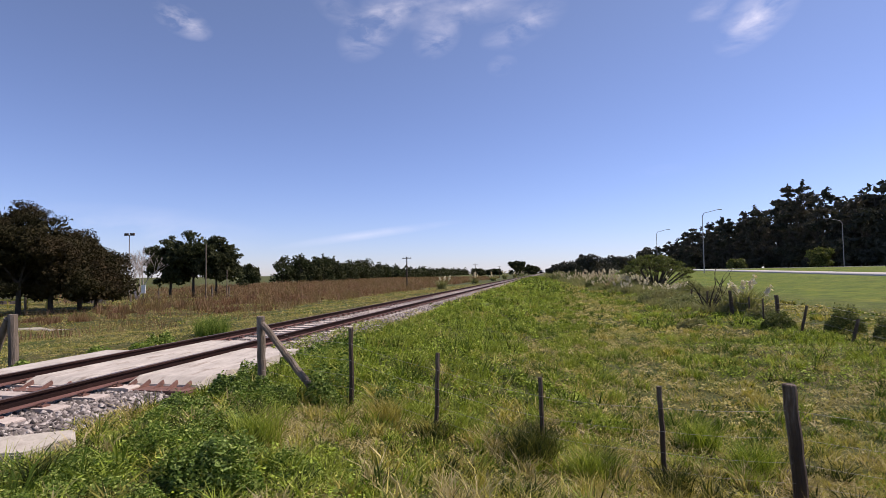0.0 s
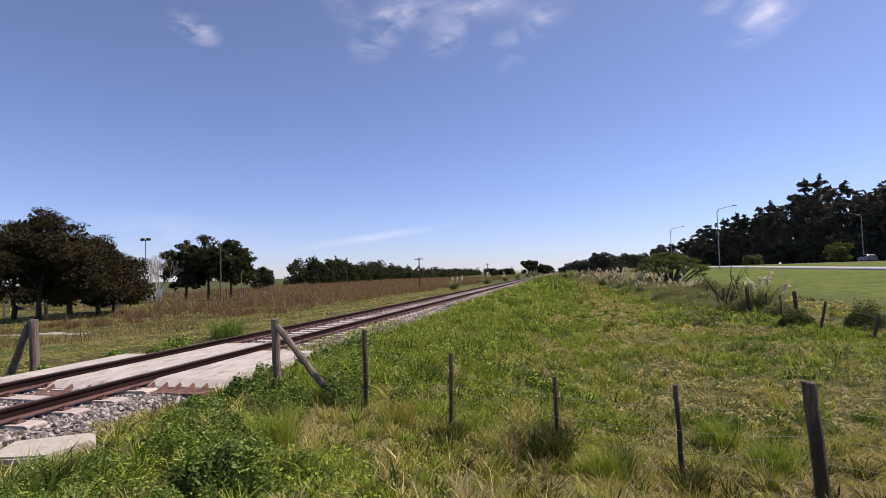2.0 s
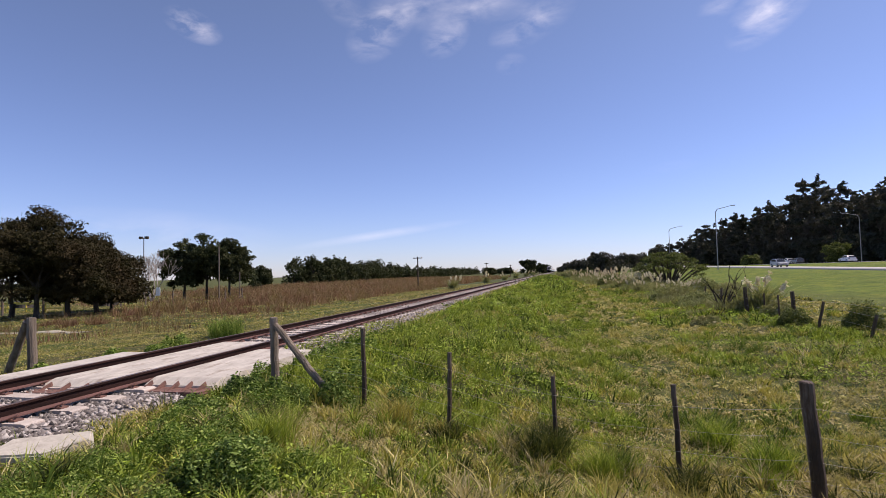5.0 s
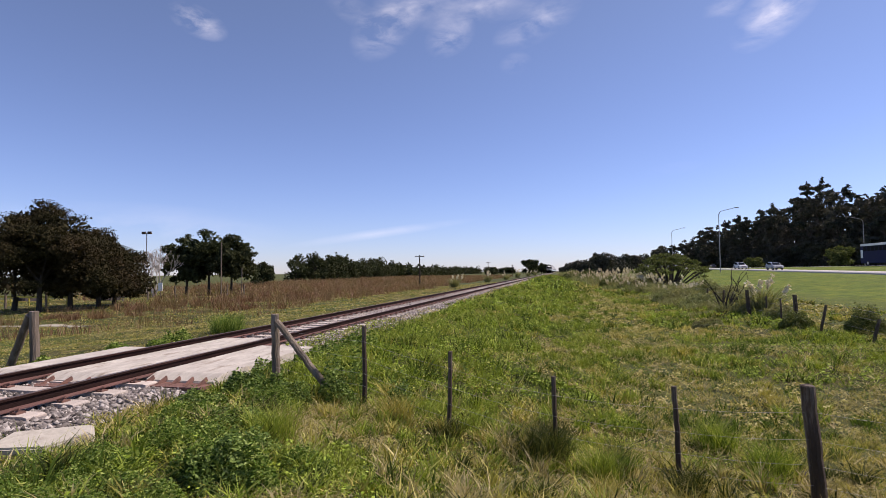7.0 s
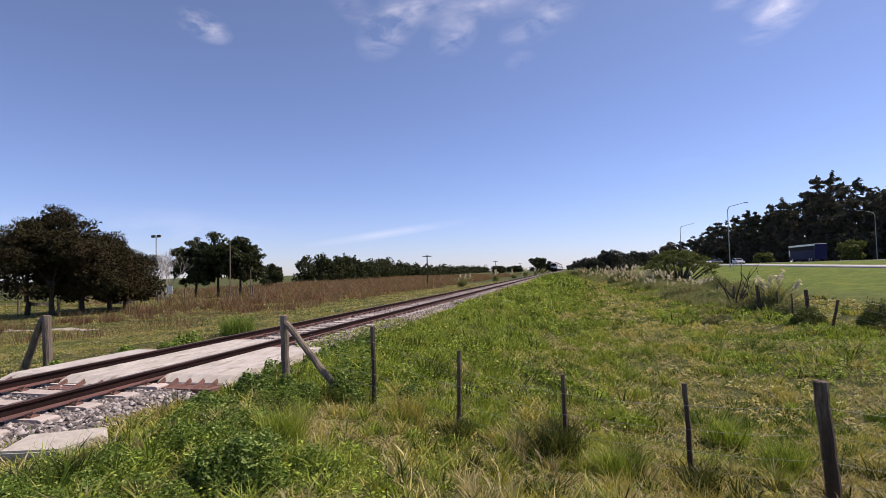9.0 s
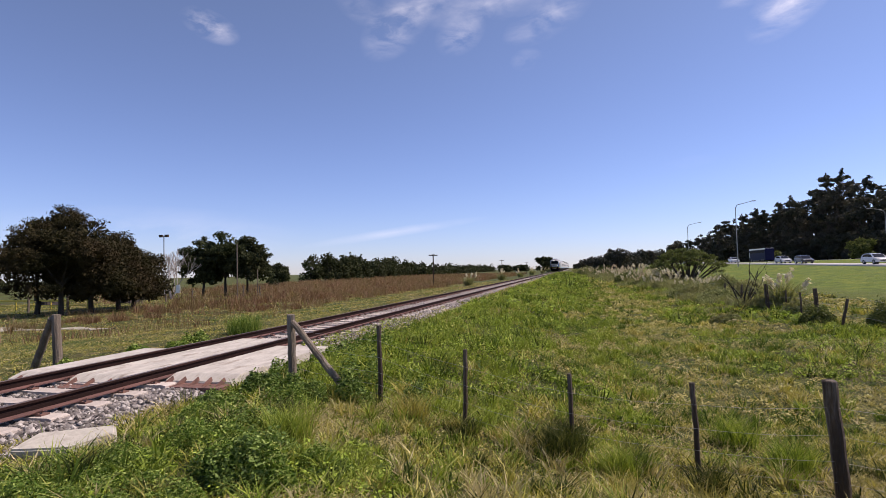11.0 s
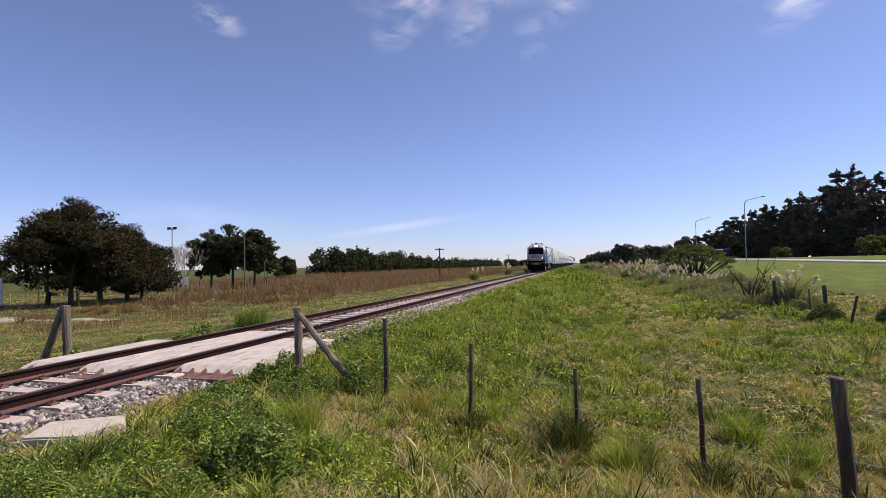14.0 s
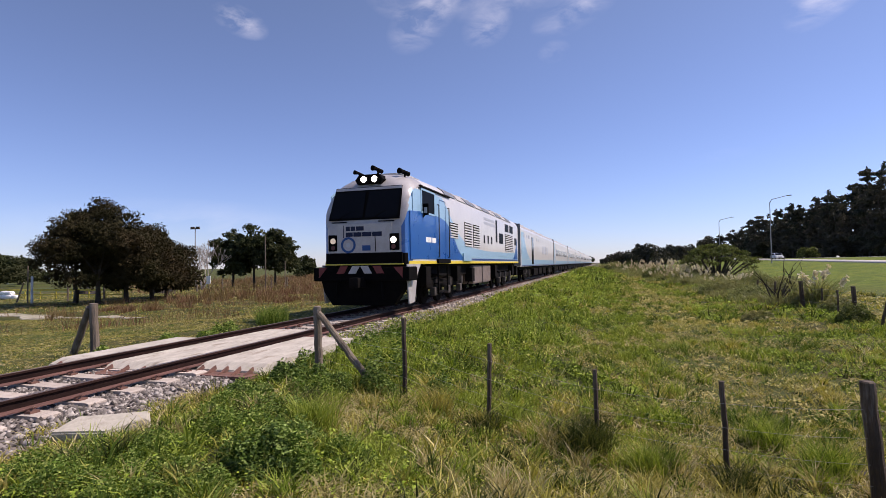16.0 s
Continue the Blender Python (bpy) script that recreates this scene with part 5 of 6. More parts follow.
def car(colour, estate, label):
    """A car facing -y at its origin, wheels on the road."""
    root = empty("car")
    tagged(root, label, "car")
    side = [(-2.1, 0.3), (-2.12, 0.62), (-1.95, 0.78), (-1.1, 0.92), (-0.45, 1.38), (0.1, 1.48), (1.2, 1.47 if estate else 1.42), (1.85 if estate else 1.6, 1.30 if estate else 1.12), (2.05, 0.95), (2.1, 0.5), (2.05, 0.28)]
    bm = bmesh.new()
    rows = []
    for x, sq in ((-0.85, 0.93), (-0.78, 1.0), (0.78, 1.0), (0.85, 0.93)):
        rows.append([bm.verts.new((x * (1 - 0.16 * max(0, z - 0.85) / 0.6), y * (0.985 if sq < 1 else 1), 0.28 + (z - 0.28) * (sq if z > 0.5 else 1))) for y, z in side])
    for a, b in zip(rows, rows[1:]):
        for k in range(len(side)):
            bm.faces.new((a[k], a[(k + 1) % len(side)], b[(k + 1) % len(side)], b[k]))
    bm.faces.new(rows[0][::-1])
    bm.faces.new(rows[-1])
    part("body", bm, PAINT[colour], root)
    for s in (1, -1):
        bm = prism([(-0.85, 0.97), (-0.4, 1.32), (0.1, 1.39), (1.15, 1.37), (1.55, 1.05)], "x", s * 0.72, s * 0.835)
        part("side_window", bm, MAT_GLASS, root)
        for y in (-1.3, 1.25):
            w = part("wheel", rod((s * 0.66, y, 0.31), (s * 0.88, y, 0.31), 0.31, seg=18), MAT_TYRE, root)
            part("rim", rod((s * 0.87, y, 0.31), (s * 0.895, y, 0.31), 0.19, seg=12), MAT_RIM, w)
        part("headlight", box(s * 0.68 - 0.16, s * 0.68 + 0.16, -2.13, -1.95, 0.62, 0.75, 0.02), MAT_PAPER, root)
        part("tail_light", box(s * 0.7 - 0.1, s * 0.7 + 0.1, 2.0, 2.11, 0.7, 0.95, 0.02), MAT_RED, root)
    for y0, z0, y1, z1, n in ((-1.07, 0.96, -0.46, 1.40, "windscreen"), (1.98, 1.0, 1.72 if estate else 1.5, 1.36, "rear_window")):
        b = bmesh.new()
        q = [[b.verts.new((x, y + d, z + abs(d))) for x, y, z in ((-0.66, y0, z0), (0.66, y0, z0), (0.6, y1, z1), (-0.6, y1, z1))] for d in (0.0, -0.03 if y0 < 0 else 0.03)]
        b.faces.new(q[0])
        b.faces.new(q[1][::-1])
        for k in range(4):
            b.faces.new((q[0][k], q[1][k], q[1][(k + 1) % 4], q[0][(k + 1) % 4]))
        part(n, b, MAT_GLASS, root)
    part("grille", box(-0.45, 0.45, -2.14, -2.02, 0.42, 0.6, 0.02), MAT_TYRE, root)
    return root


def long_vehicle(name, paint_, length, height, label, category, windows=True):
    """A bus or lorry facing +y, its front at the origin."""
    root = empty(name)
    tagged(root, label, category)
    part("body", box(-1.28, 1.28, -length, 0, 0.45, height, 0.16), paint_, root)
    part("roof", box(-1.2, 1.2, -length + 0.25, -0.25, height - 0.08, height + 0.12, 0.06), MAT_PAPER, root, "pale roof")
    for s in (1, -1):
        if windows:
            for k in range(int((length - 1.6) / 1.3)):
                y = -1.1 - k * 1.3
                part("side_window", box(min(s * 1.27, s * 1.3), max(s * 1.27, s * 1.3), y - 1.15, y, height - 1.35, height - 0.4), MAT_SMOKED, root)
            part("white_patch", box(min(s * 1.27, s * 1.31), max(s * 1.27, s * 1.31), -0.95, -0.2, 1.5, 3.1), MAT_PAPER, root)
            part("cantrail", box(min(s * 1.22, s * 1.31), max(s * 1.22, s * 1.31), -length + 0.2, -0.2, height - 0.34, height + 0.1, 0.03), MAT_PAPER, root, "white band along the roof edge")
        for y in (-2.6, -length + 2.2, -length + 3.4):
            w = part("wheel", rod((s * 1.0, y, 0.5), (s * 1.29, y, 0.5), 0.5, seg=18), MAT_TYRE, root)
            part("rim", rod((s * 1.28, y, 0.5), (s * 1.31, y, 0.5), 0.28, seg=12), MAT_RIM, w)
    part("windscreen", box(-1.15, 1.15, -0.03, 0.02, 1.5, height - 0.35), MAT_GLASS, root)
    part("front_panel", box(-1.2, 1.2, -0.03, 0.025, 0.6, 1.4), MAT_PAPER, root)
    return root


# time, place along the road then, speed; towards the eye on the near carriageway, away on the far one
for colour, estate, x, t0, y0, v, label in (
        ("silver", True, 40, 4.0, 141.6, -33, "silver estate car on the near carriageway"), ("silver", True, 40, 7.5, 96.1, -32, "silver hatchback on the near carriageway"),
        ("white", True, 40, 7.5, 116.6, -30, "white hatchback on the near carriageway"), ("white", True, 40, 9.0, 140.3, -28, "white car on the near carriageway"),
        ("dark", True, 40, 11.5, 94.8, -25.5, "dark grey hatchback on the near carriageway"), ("white", True, 40, 11.5, 104.1, -26.4, "white hatchback on the near carriageway"),
        ("white", False, 40, 12.5, 107.8, -28.7, "white saloon on the near carriageway"), ("white", True, 40, 16.0, 142.7, -32, "white car on the near carriageway"),
        ("dark", False, 62, 3.5, 159.1, 22.8, "dark car driving away on the far carriageway"), ("white", False, 62, 3.5, 130.2, 21.5, "white saloon driving away on the far carriageway"),
        ("dark", True, 62, 4.0, 132.5, 24.0, "dark car driving away on the far carriageway"), ("white", False, 62, 6.5, 164.6, 22.0, "white car driving away on the far carriageway"),
        ("white", True, 61, 8.5, 139.0, 26.0, "white van driving away on the far carriageway")):
    VEHICLES.append((car(colour, estate, label), x, t0, y0, v, 0 if v < 0 else 180))
VEHICLES.append((long_vehicle("coach_bus", PAINT["bus"], 16.0, 4.2, "dark blue long-distance bus with a pale roof", "bus"), 60.0, 9.0, 161.8, 20.4, 0))
VEHICLES.append((long_vehicle("lorry", PAINT["white"], 9.0, 3.6, "white-roofed lorry coming along the near carriageway", "lorry", False), 40, 16.0, 343.0, -28.0, 180))


# ---- grass and weeds ----
MAT_RANK = foliage("rank_grass", ((0.0, (0.03, 0.055, 0.01)), (0.6, (0.09, 0.15, 0.022)), (1.0, (0.22, 0.28, 0.06))), through_light=0.4)
MAT_SPRAY = foliage("fresh_spray", ((0.0, (0.12, 0.18, 0.02)), (0.5, (0.27, 0.38, 0.04)), (1.0, (0.50, 0.62, 0.12))), 0.6, 0.5, (0.31, 0.42, 0.05), through_light=0.3)
MAT_OLIVE_SPRAY = foliage("olive_spray", ((0.0, (0.19, 0.18, 0.045)), (0.5, (0.40, 0.38, 0.105)), (1.0, (0.68, 0.61, 0.28))), 0.7, 0.6, (0.52, 0.43, 0.18), through_light=0.3)


MAT_VERGE = foliage("verge_leaves", ((0.0, (0.17, 0.155, 0.04)), (0.5, (0.31, 0.285, 0.075)), (1.0, (0.50, 0.44, 0.16))), 0.7, 0.25, (0.34, 0.25, 0.12), through_light=0.3)


def patchy(x, y, s=1.0):
    return np.sin(x * 1.7 * s + np.sin(y * 1.1 * s)) + np.sin(y * 2.3 * s + x * 0.6) + np.sin((x - y) * 0.9 * s)


def is_lush(x, y):
    slope = (x > -5.3) & (x < -0.9 + 0.035 * y + 0.5 * patchy(x, y, 0.6)) & (y > 7.0)
    corner = (x < -1.8 + 0.4 * patchy(x, y)) & (y < 5.6) & (x > -6) & (patchy(x, y, 1.6) > -0.4)
    far_field = (x > 4.0) & (y > 13) & (x < 9.5) & (patchy(x, y, 0.5) > -0.6)
    mown = x > 14
    return slope | corner | far_field | mown


def right_side(x, y):
    return in_view(x, y) & (x > TRACK_X + np.interp(y, (10.8, 11.2, 17, 26), (2.2, 1.1, 1.2, 1.75)) + 0.2 * patchy(x, y, 1.5)) & ~((x < -5.42) & (y > 6.6) & (y < 11.0)) & ~((np.abs(x + 5.2) < 0.5) & (np.abs(y - 4.42) < 0.3))


def sow(name, x0, x1, y0, y1, density, h, w, lean, segs, test, label):
    p = scatter(x0, x1, y0, y1, density, test)
    p = p[p[:, 0] < 14.5 + rng.uniform(0, 2.5, len(p))]
    clump = patchy(p[:, 0], p[:, 1], 5.3) + 0.7 * patchy(p[:, 1], p[:, 0], 9.0)
    p = p[rng.uniform(0, 1, len(p)) < np.clip(0.75 + 0.35 * clump, 0.18, 1.0)]
    lush = is_lush(p[:, 0], p[:, 1])
    dry = (rng.uniform(0, 1, len(p)) < np.where(patchy(p[:, 0], p[:, 1], 0.8) > 0.5, 0.42, 0.12)) & ~lush
    groups = (("lush_" + name, p[lush], MAT_LUSH, h * 1.15, "lush bright green " + label), (name, p[~lush & ~dry], MAT_GRASS, h, "olive green " + label), ("dry_" + name, p[dry], MAT_STRAW, h * 0.9, "straw-coloured dry " + label))
    for n, q, m, hh, lab in groups:
        if len(q) < 10:
            continue
        hv = np.where(q[:, 0] > 14, 0.35, 1.0) * hh * (1 + 0.35 * np.clip(patchy(q[:, 0], q[:, 1], 1.3) / 2, -1, 1)) * (1.05 + 0.35 * np.clip((patchy(q[:, 0], q[:, 1], 5.3) + 0.7 * patchy(q[:, 1], q[:, 0], 9.0)) / 2, -1, 1))
        tagged(add_mesh(n, *blades(q, hv, w, lean * (1.6 if m is MAT_STRAW else 1.0), segs), m), lab, "grass", kind="stuff")


sow("grass", -6.5, 6.5, 2.4, 9.5, 900, 0.085, 0.0125, 1.3, 2, right_side, "grass before and round the wire fence")
sow("meadow_grass", -6.8, 15.0, 9.5, 24, 230, 0.08, 0.022, 1.4, 1, right_side, "grass of the hollow beside the track")
sow("far_meadow_grass", -6.6, 33.0, 24, 70, 42, 0.11, 0.055, 1.3, 1, right_side, "grass of the meadow towards the road bank")
sow("distant_grass", -5.6, 34.0, 70, 230, 7, 0.22, 0.16, 1.0, 1, right_side, "grass of the distant meadow")
sow("near_turf", -4.9, 9.0, -7.0, 3.0, 260, 0.11, 0.014, 1.1, 1, lambda x, y: ~right_side(x, y) | (y < 2.4), "grass round the place where one stands")
sow("side_turf", 2.0, 13.0, 3.0, 9.5, 160, 0.12, 0.016, 1.1, 1, lambda x, y: ~right_side(x, y), "grass at the end of the wire fence")


def tuft_blades(c, r, h, count, width, lean, segs):
    """Domed tufts: at each centre, blades that fan outwards, shorter towards the rim."""
    k = np.repeat(np.arange(len(c)), count)
    a, q = rng.uniform(0, 2 * np.pi, len(k)), rng.uniform(0, 1, len(k)) ** 0.5
    x, y = c[k, 0] + np.cos(a) * q * r[k], c[k, 1] + np.sin(a) * q * r[k]
    root = np.stack([x, y, ground_z(x, y) - 0.02], -1)
    return blades(root, h[k] * (1.1 - 0.5 * q * q), width, lean * (0.35 + q), segs, a + rng.normal(0, 0.7, len(k)))


TONES = (("fresh", MAT_LUSH), ("olive", MAT_GRASS), ("dry", MAT_STRAW), ("rank", MAT_RANK), ("dark", MAT_TUFT))


def tuft_field(x0, x1, y0, y1, density, size, height, count, width, segs, where):
    """Tufts of five tones; the mix and the height go with the kind of ground."""
    c = scatter(x0, x1, y0, y1, density, right_side)
    c = c[c[:, 0] < 14.0]
    x, y = c[:, 0], c[:, 1]
    lush, strip = is_lush(x, y), (y < 7.1 - 0.19 * x) & ~is_lush(x, y)
    wet = patchy(x, y, 0.55) + 0.5 * patchy(y, x, 1.7)
    mix = np.where(lush[:, None], (0.50, 0.12, 0.03, 0.28, 0.07), np.where(strip[:, None], (0.16, 0.34, 0.22, 0.18, 0.10), (0.15, 0.45, 0.20, 0.15, 0.05)))
    mix = np.where((~lush & ~strip & (wet > 0.9))[:, None], (0.34, 0.20, 0.04, 0.32, 0.10), mix)
    tone = (rng.uniform(0, 1, len(c))[:, None] > np.cumsum(mix, 1)).sum(1)
    big = rng.uniform(0, 1, len(c)) ** 2.2
    h = height * (0.45 + 1.3 * big) * np.where(lush, 1.25, np.where(strip, 0.85, 0.72)) * np.where(tone >= 3, 1.2, 1.0)
    r = size * (0.55 + 0.9 * big)
    for k, (name, m) in enumerate(TONES):
        pick = tone == k
        if pick.sum() < 2:
            continue
        tagged(add_mesh(name + "_tufts", *tuft_blades(c[pick], r[pick], h[pick], count, width, 1.25 if k == 2 else 0.85, segs), m), name + " grass tufts " + where, "grass", kind="stuff")


def leaf_mats(x0, x1, y0, y1, density, size, rise, count, leaf, where, test=right_side, dull=False):
    """Low domes of small leaves that face the sky, in bright and in dark tones."""
    c = scatter(x0, x1, y0, y1, density, test)
    c = c[c[:, 0] < 14.0]
    x, y = c[:, 0], c[:, 1]
    lush = is_lush(x, y)
    bright = rng.uniform(0, 1, len(c)) < 0.76
    r = size * rng.uniform(0.5, 1.5, len(c))
    h = rise * rng.uniform(0.5, 1.6, len(c)) * np.where(lush, 1.4, 0.8)
    straw = ~lush & bright & (rng.uniform(0, 1, len(c)) < np.where(y < 7.3 - 0.19 * x, 0.38, 0.12))
    for name, pick, m in (("fresh", lush & bright, MAT_SPRAY), ("olive", ~lush & bright & ~straw, MAT_VERGE if dull else MAT_OLIVE_SPRAY), ("straw", straw, MAT_STRAW), ("rank", ~bright, MAT_RANK)):
        if pick.sum() < 2:
            continue
        q = np.repeat(np.nonzero(pick)[0], count)
        a, d = rng.uniform(0, 2 * np.pi, len(q)), rng.uniform(0, 1, len(q)) ** 0.5
        px, py = x[q] + np.cos(a) * d * r[q], y[q] + np.sin(a) * d * r[q]
        pz = ground_z(px, py) + h[q] * (1.05 - d * d) * rng.uniform(0.45, 1.05, len(q))
        tagged(add_mesh(name + "_leaf_mats", *leaves(np.stack([px, py, pz], -1), leaf, 0.75, 0.45), m), name + " leafy mats of low herbs " + where, "herbs", kind="stuff")


tuft_field(-6.3, 6.3, 2.5, 9.5, 14, 0.10, 0.15, 30, 0.017, 2, "round the wire fence")
tuft_field(-6.6, 13.0, 9.5, 24, 7, 0.15, 0.16, 24, 0.032, 1, "in the hollow beside the track")
tuft_field(-6.2, 14.0, 24, 60, 2.2, 0.28, 0.22, 22, 0.075, 1, "in the far meadow")
tuft_field(-5.6, 14.0, 60, 170, 0.5, 0.6, 0.38, 22, 0.16, 1, "in the distant meadow")
leaf_mats(-6.0, 6.3, 2.5, 9.5, 15, 0.10, 0.10, 26, 0.021, "round the wire fence")
leaf_mats(-6.6, 13.0, 9.5, 24, 11, 0.13, 0.12, 18, 0.036, "in the hollow beside the track")
leaf_mats(-6.2, 14.0, 24, 60, 2.6, 0.26, 0.18, 18, 0.075, "in the far meadow")
leaf_mats(-5.6, 14.0, 60, 170, 0.6, 0.55, 0.32, 16, 0.16, "in the distant meadow")


def left_side(x, y):
    return in_view(x, y) & (x < TRACK_X - 2.25 + 0.2 * patchy(x, y))


sow("verge_grass", -30.0, -9.6, 5, 22, 200, 0.07, 0.014, 1.3, 1, lambda x, y: left_side(x, y) & ~((x > -9.75) & (y < 11)), "grass of the verge across the track")
sow("far_verge_grass", -60.0, -9.6, 22, 90, 22, 0.09, 0.04, 1.4, 1, left_side, "grass of the far verge across the track")

leaf_mats(-30.0, -9.8, 6, 24, 10, 0.2, 0.05, 16, 0.027, "on the verge across the track", left_side, True)
leaf_mats(-60.0, -9.8, 24, 70, 2.4, 0.4, 0.07, 14, 0.06, "on the far verge across the track", left_side, True)

# small broad leaves among the near grass
p = scatter(-5.4, 4.5, 2.6, 8.5, 900, lambda x, y: right_side(x, y) & (patchy(x, y, 1.9) > np.where(x < -1, -0.9, 0.3)))
p[:, 2] += rng.uniform(0.04, 0.13, len(p))
tagged(add_mesh("ground_leaves", *leaves(p, 0.016, 0.6), MAT_LUSH), "small bright leaves of low herbs in the near grass", "herbs", kind="stuff")

# leafy herbs of the slope and pale dead stalks in the hollow
p = scatter(-6.5, 3.0, 8.5, 18.0, 330, lambda x, y: right_side(x, y) & (x < -0.5 + 0.12 * y + 0.6 * patchy(x, y)) & (patchy(x, y, 2.3) > -0.5))
p[:, 2] += rng.uniform(0.06, 0.17, len(p))
tagged(add_mesh("slope_leaves", *leaves(p, 0.026, 0.6), MAT_LUSH), "bright leaves of low herbs on the track bank", "herbs", kind="stuff")
p = scatter(-1.5, 10.0, 7.5, 20.0, 130, lambda x, y: right_side(x, y) & (patchy(x, y, 0.7) + 0.6 * patchy(x, y, 3.1) > 0.7))
p[:, 2] += 0.09
tagged(add_mesh("dead_stalks", *blades(p, 0.08, 0.016, 3.2, 1), MAT_STRAW), "pale dead stalks lying in the hollow", "straw", kind="stuff")

# straw litter along the fence
p = scatter(-3.8, 3.5, 3.0, 7.6, 900, lambda x, y: (patchy(x, y, 1.2) > np.where(np.abs(y - (5.9 - 0.25 * x)) < 0.9, -0.2, 0.9)))
p[:, 2] += 0.06
tagged(add_mesh("straw_litter", *blades(p, 0.05, 0.011, 3.2, 2), MAT_STRAW), "pale flattened straw in the grass by the fence", "straw", kind="stuff")


def tuft_points(cx, cy, n, r):
    a, q = rng.uniform(0, 6.28, n), r * rng.uniform(0, 1, n) ** 0.7
    x, y = cx + np.cos(a) * q, cy + np.sin(a) * q
    return np.stack([x, y, ground_z(x, y) - 0.02], -1)


# dark rank tufts in the hollow
groups = []
for k in range(330):
    y = 8.5 + 26 * rng.uniform(0, 1) ** 1.3
    x = rng.uniform(-1.0, 10.5)
    if patchy(x, y, 0.9) < 0.1 or not right_side(np.array([x]), np.array([y]))[0]:
        continue
    groups.append(blades(tuft_points(x, y, 60, rng.uniform(0.12, 0.34)), rng.uniform(0.14, 0.30), 0.013 * (1 + y * 0.05), 1.0, 1))
tagged(add_mesh("rank_tufts", *gather(groups), MAT_RANK), "dark green rank tufts in the hollow", "grass", kind="stuff")

# scattered tussocks
groups, rich = [], []
count = 0
while count < 280:
    y = 7.0 + 60 * rng.uniform(0, 1) ** 1.5
    x = rng.uniform(-4.6, 9.0 + 0.12 * y)
    if not right_side(np.array([x]), np.array([y]))[0] or (y < 9 and rng.uniform() < 0.5) or patchy(x, y, 0.45) < -0.4:
        continue
    count += 1
    k = 1 + y * 0.02
    g = blades(tuft_points(x, y, int(90 / k ** 0.5), rng.uniform(0.10, 0.28) * k), rng.uniform(0.15, 0.30), 0.014 * (1 + y * 0.055), 1.0, 2 if y < 25 else 1)
    (rich if rng.uniform() < 0.65 else groups).append(g)
tagged(add_mesh("tussocks", *gather(groups), MAT_GRASS), "scattered olive tussocks in the meadow", "grass", kind="stuff")
tagged(add_mesh("green_tussocks", *gather(rich), MAT_LUSH), "scattered fresh green tussocks in the meadow", "grass", kind="stuff")


def tussock(x, y, r, h, n, m, label):
    ob = add_mesh("tussock", *blades(tuft_points(0, 0, n, r) * (1, 1, 0), h, 0.009, 0.8, 2), m)
    ob.location = (x, y, float(ground_z(x, y)) - 0.02)
    tagged(ob, label, "grass tussock", group="large tussocks by the fence")


tussock(-0.22, 6.62, 0.27, 0.46, 900, MAT_TUFT, "large dark green tussock round a fence picket")
tussock(0.42, 6.3, 0.22, 0.36, 520, MAT_LUSH, "long olive tussock before the fence")
tussock(0.62, 6.55, 0.2, 0.30, 300, MAT_RANK, "long olive tussock before the fence")
tussock(1.35, 6.3, 0.18, 0.30, 380, MAT_TUFT, "dark green tussock at a picket")
tussock(2.45, 7.2, 0.28, 0.38, 700, MAT_LUSH, "fresh green tussock behind the corner post")
tussock(2.05, 8.1, 0.3, 0.40, 600, MAT_LUSH, "fresh green tussock in the hollow")
tussock(-3.1, 5.2, 0.25, 0.42, 500, MAT_LUSH, "long fresh grass beside the leafy weed")
tussock(-2.2, 6.9, 0.2, 0.4, 300, MAT_GRASS, "long olive grass between the pickets")
tussock(-10.25, 14.7, 0.5, 0.62, 1100, MAT_HERB, "green clump of long leaves beside the far rail")
tussock(-1.5, 6.85, 0.22, 0.25, 420, MAT_TUFT, "low dark grass round a picket")


# coarse clumps in the near grass
coarse = {"fresh": (MAT_LUSH, []), "olive": (MAT_GRASS, []), "straw": (MAT_STRAW, []), "dark": (MAT_TUFT, [])}
for k in range(300):
    y = rng.uniform(2.9, 7.4)
    x = rng.uniform(-4.6, 3.6)
    if not right_side(np.array([x]), np.array([y]))[0]:
        continue
    kind_ = ("fresh", "olive", "straw", "dark")[rng.choice(4, p=(0.4, 0.25, 0.15, 0.2) if x < -1.2 else (0.15, 0.35, 0.3, 0.2))]
    coarse[kind_][1].append(blades(tuft_points(x, y, 46, rng.uniform(0.06, 0.16)), rng.uniform(0.14, 0.30), 0.015, 0.95, 2))
for kind_, (m, groups) in coarse.items():
    tagged(add_mesh(kind_ + "_clumps", *gather(groups), m), kind_ + " coarse grass clumps before the wire fence", "grass", kind="stuff")


# ---- leafy weeds ----
MAT_WEED = foliage("dark_weed_leaves", ((0.0, (0.035, 0.065, 0.014)), (0.55, (0.13, 0.21, 0.04)), (1.0, (0.36, 0.46, 0.14))), through_light=0.35)

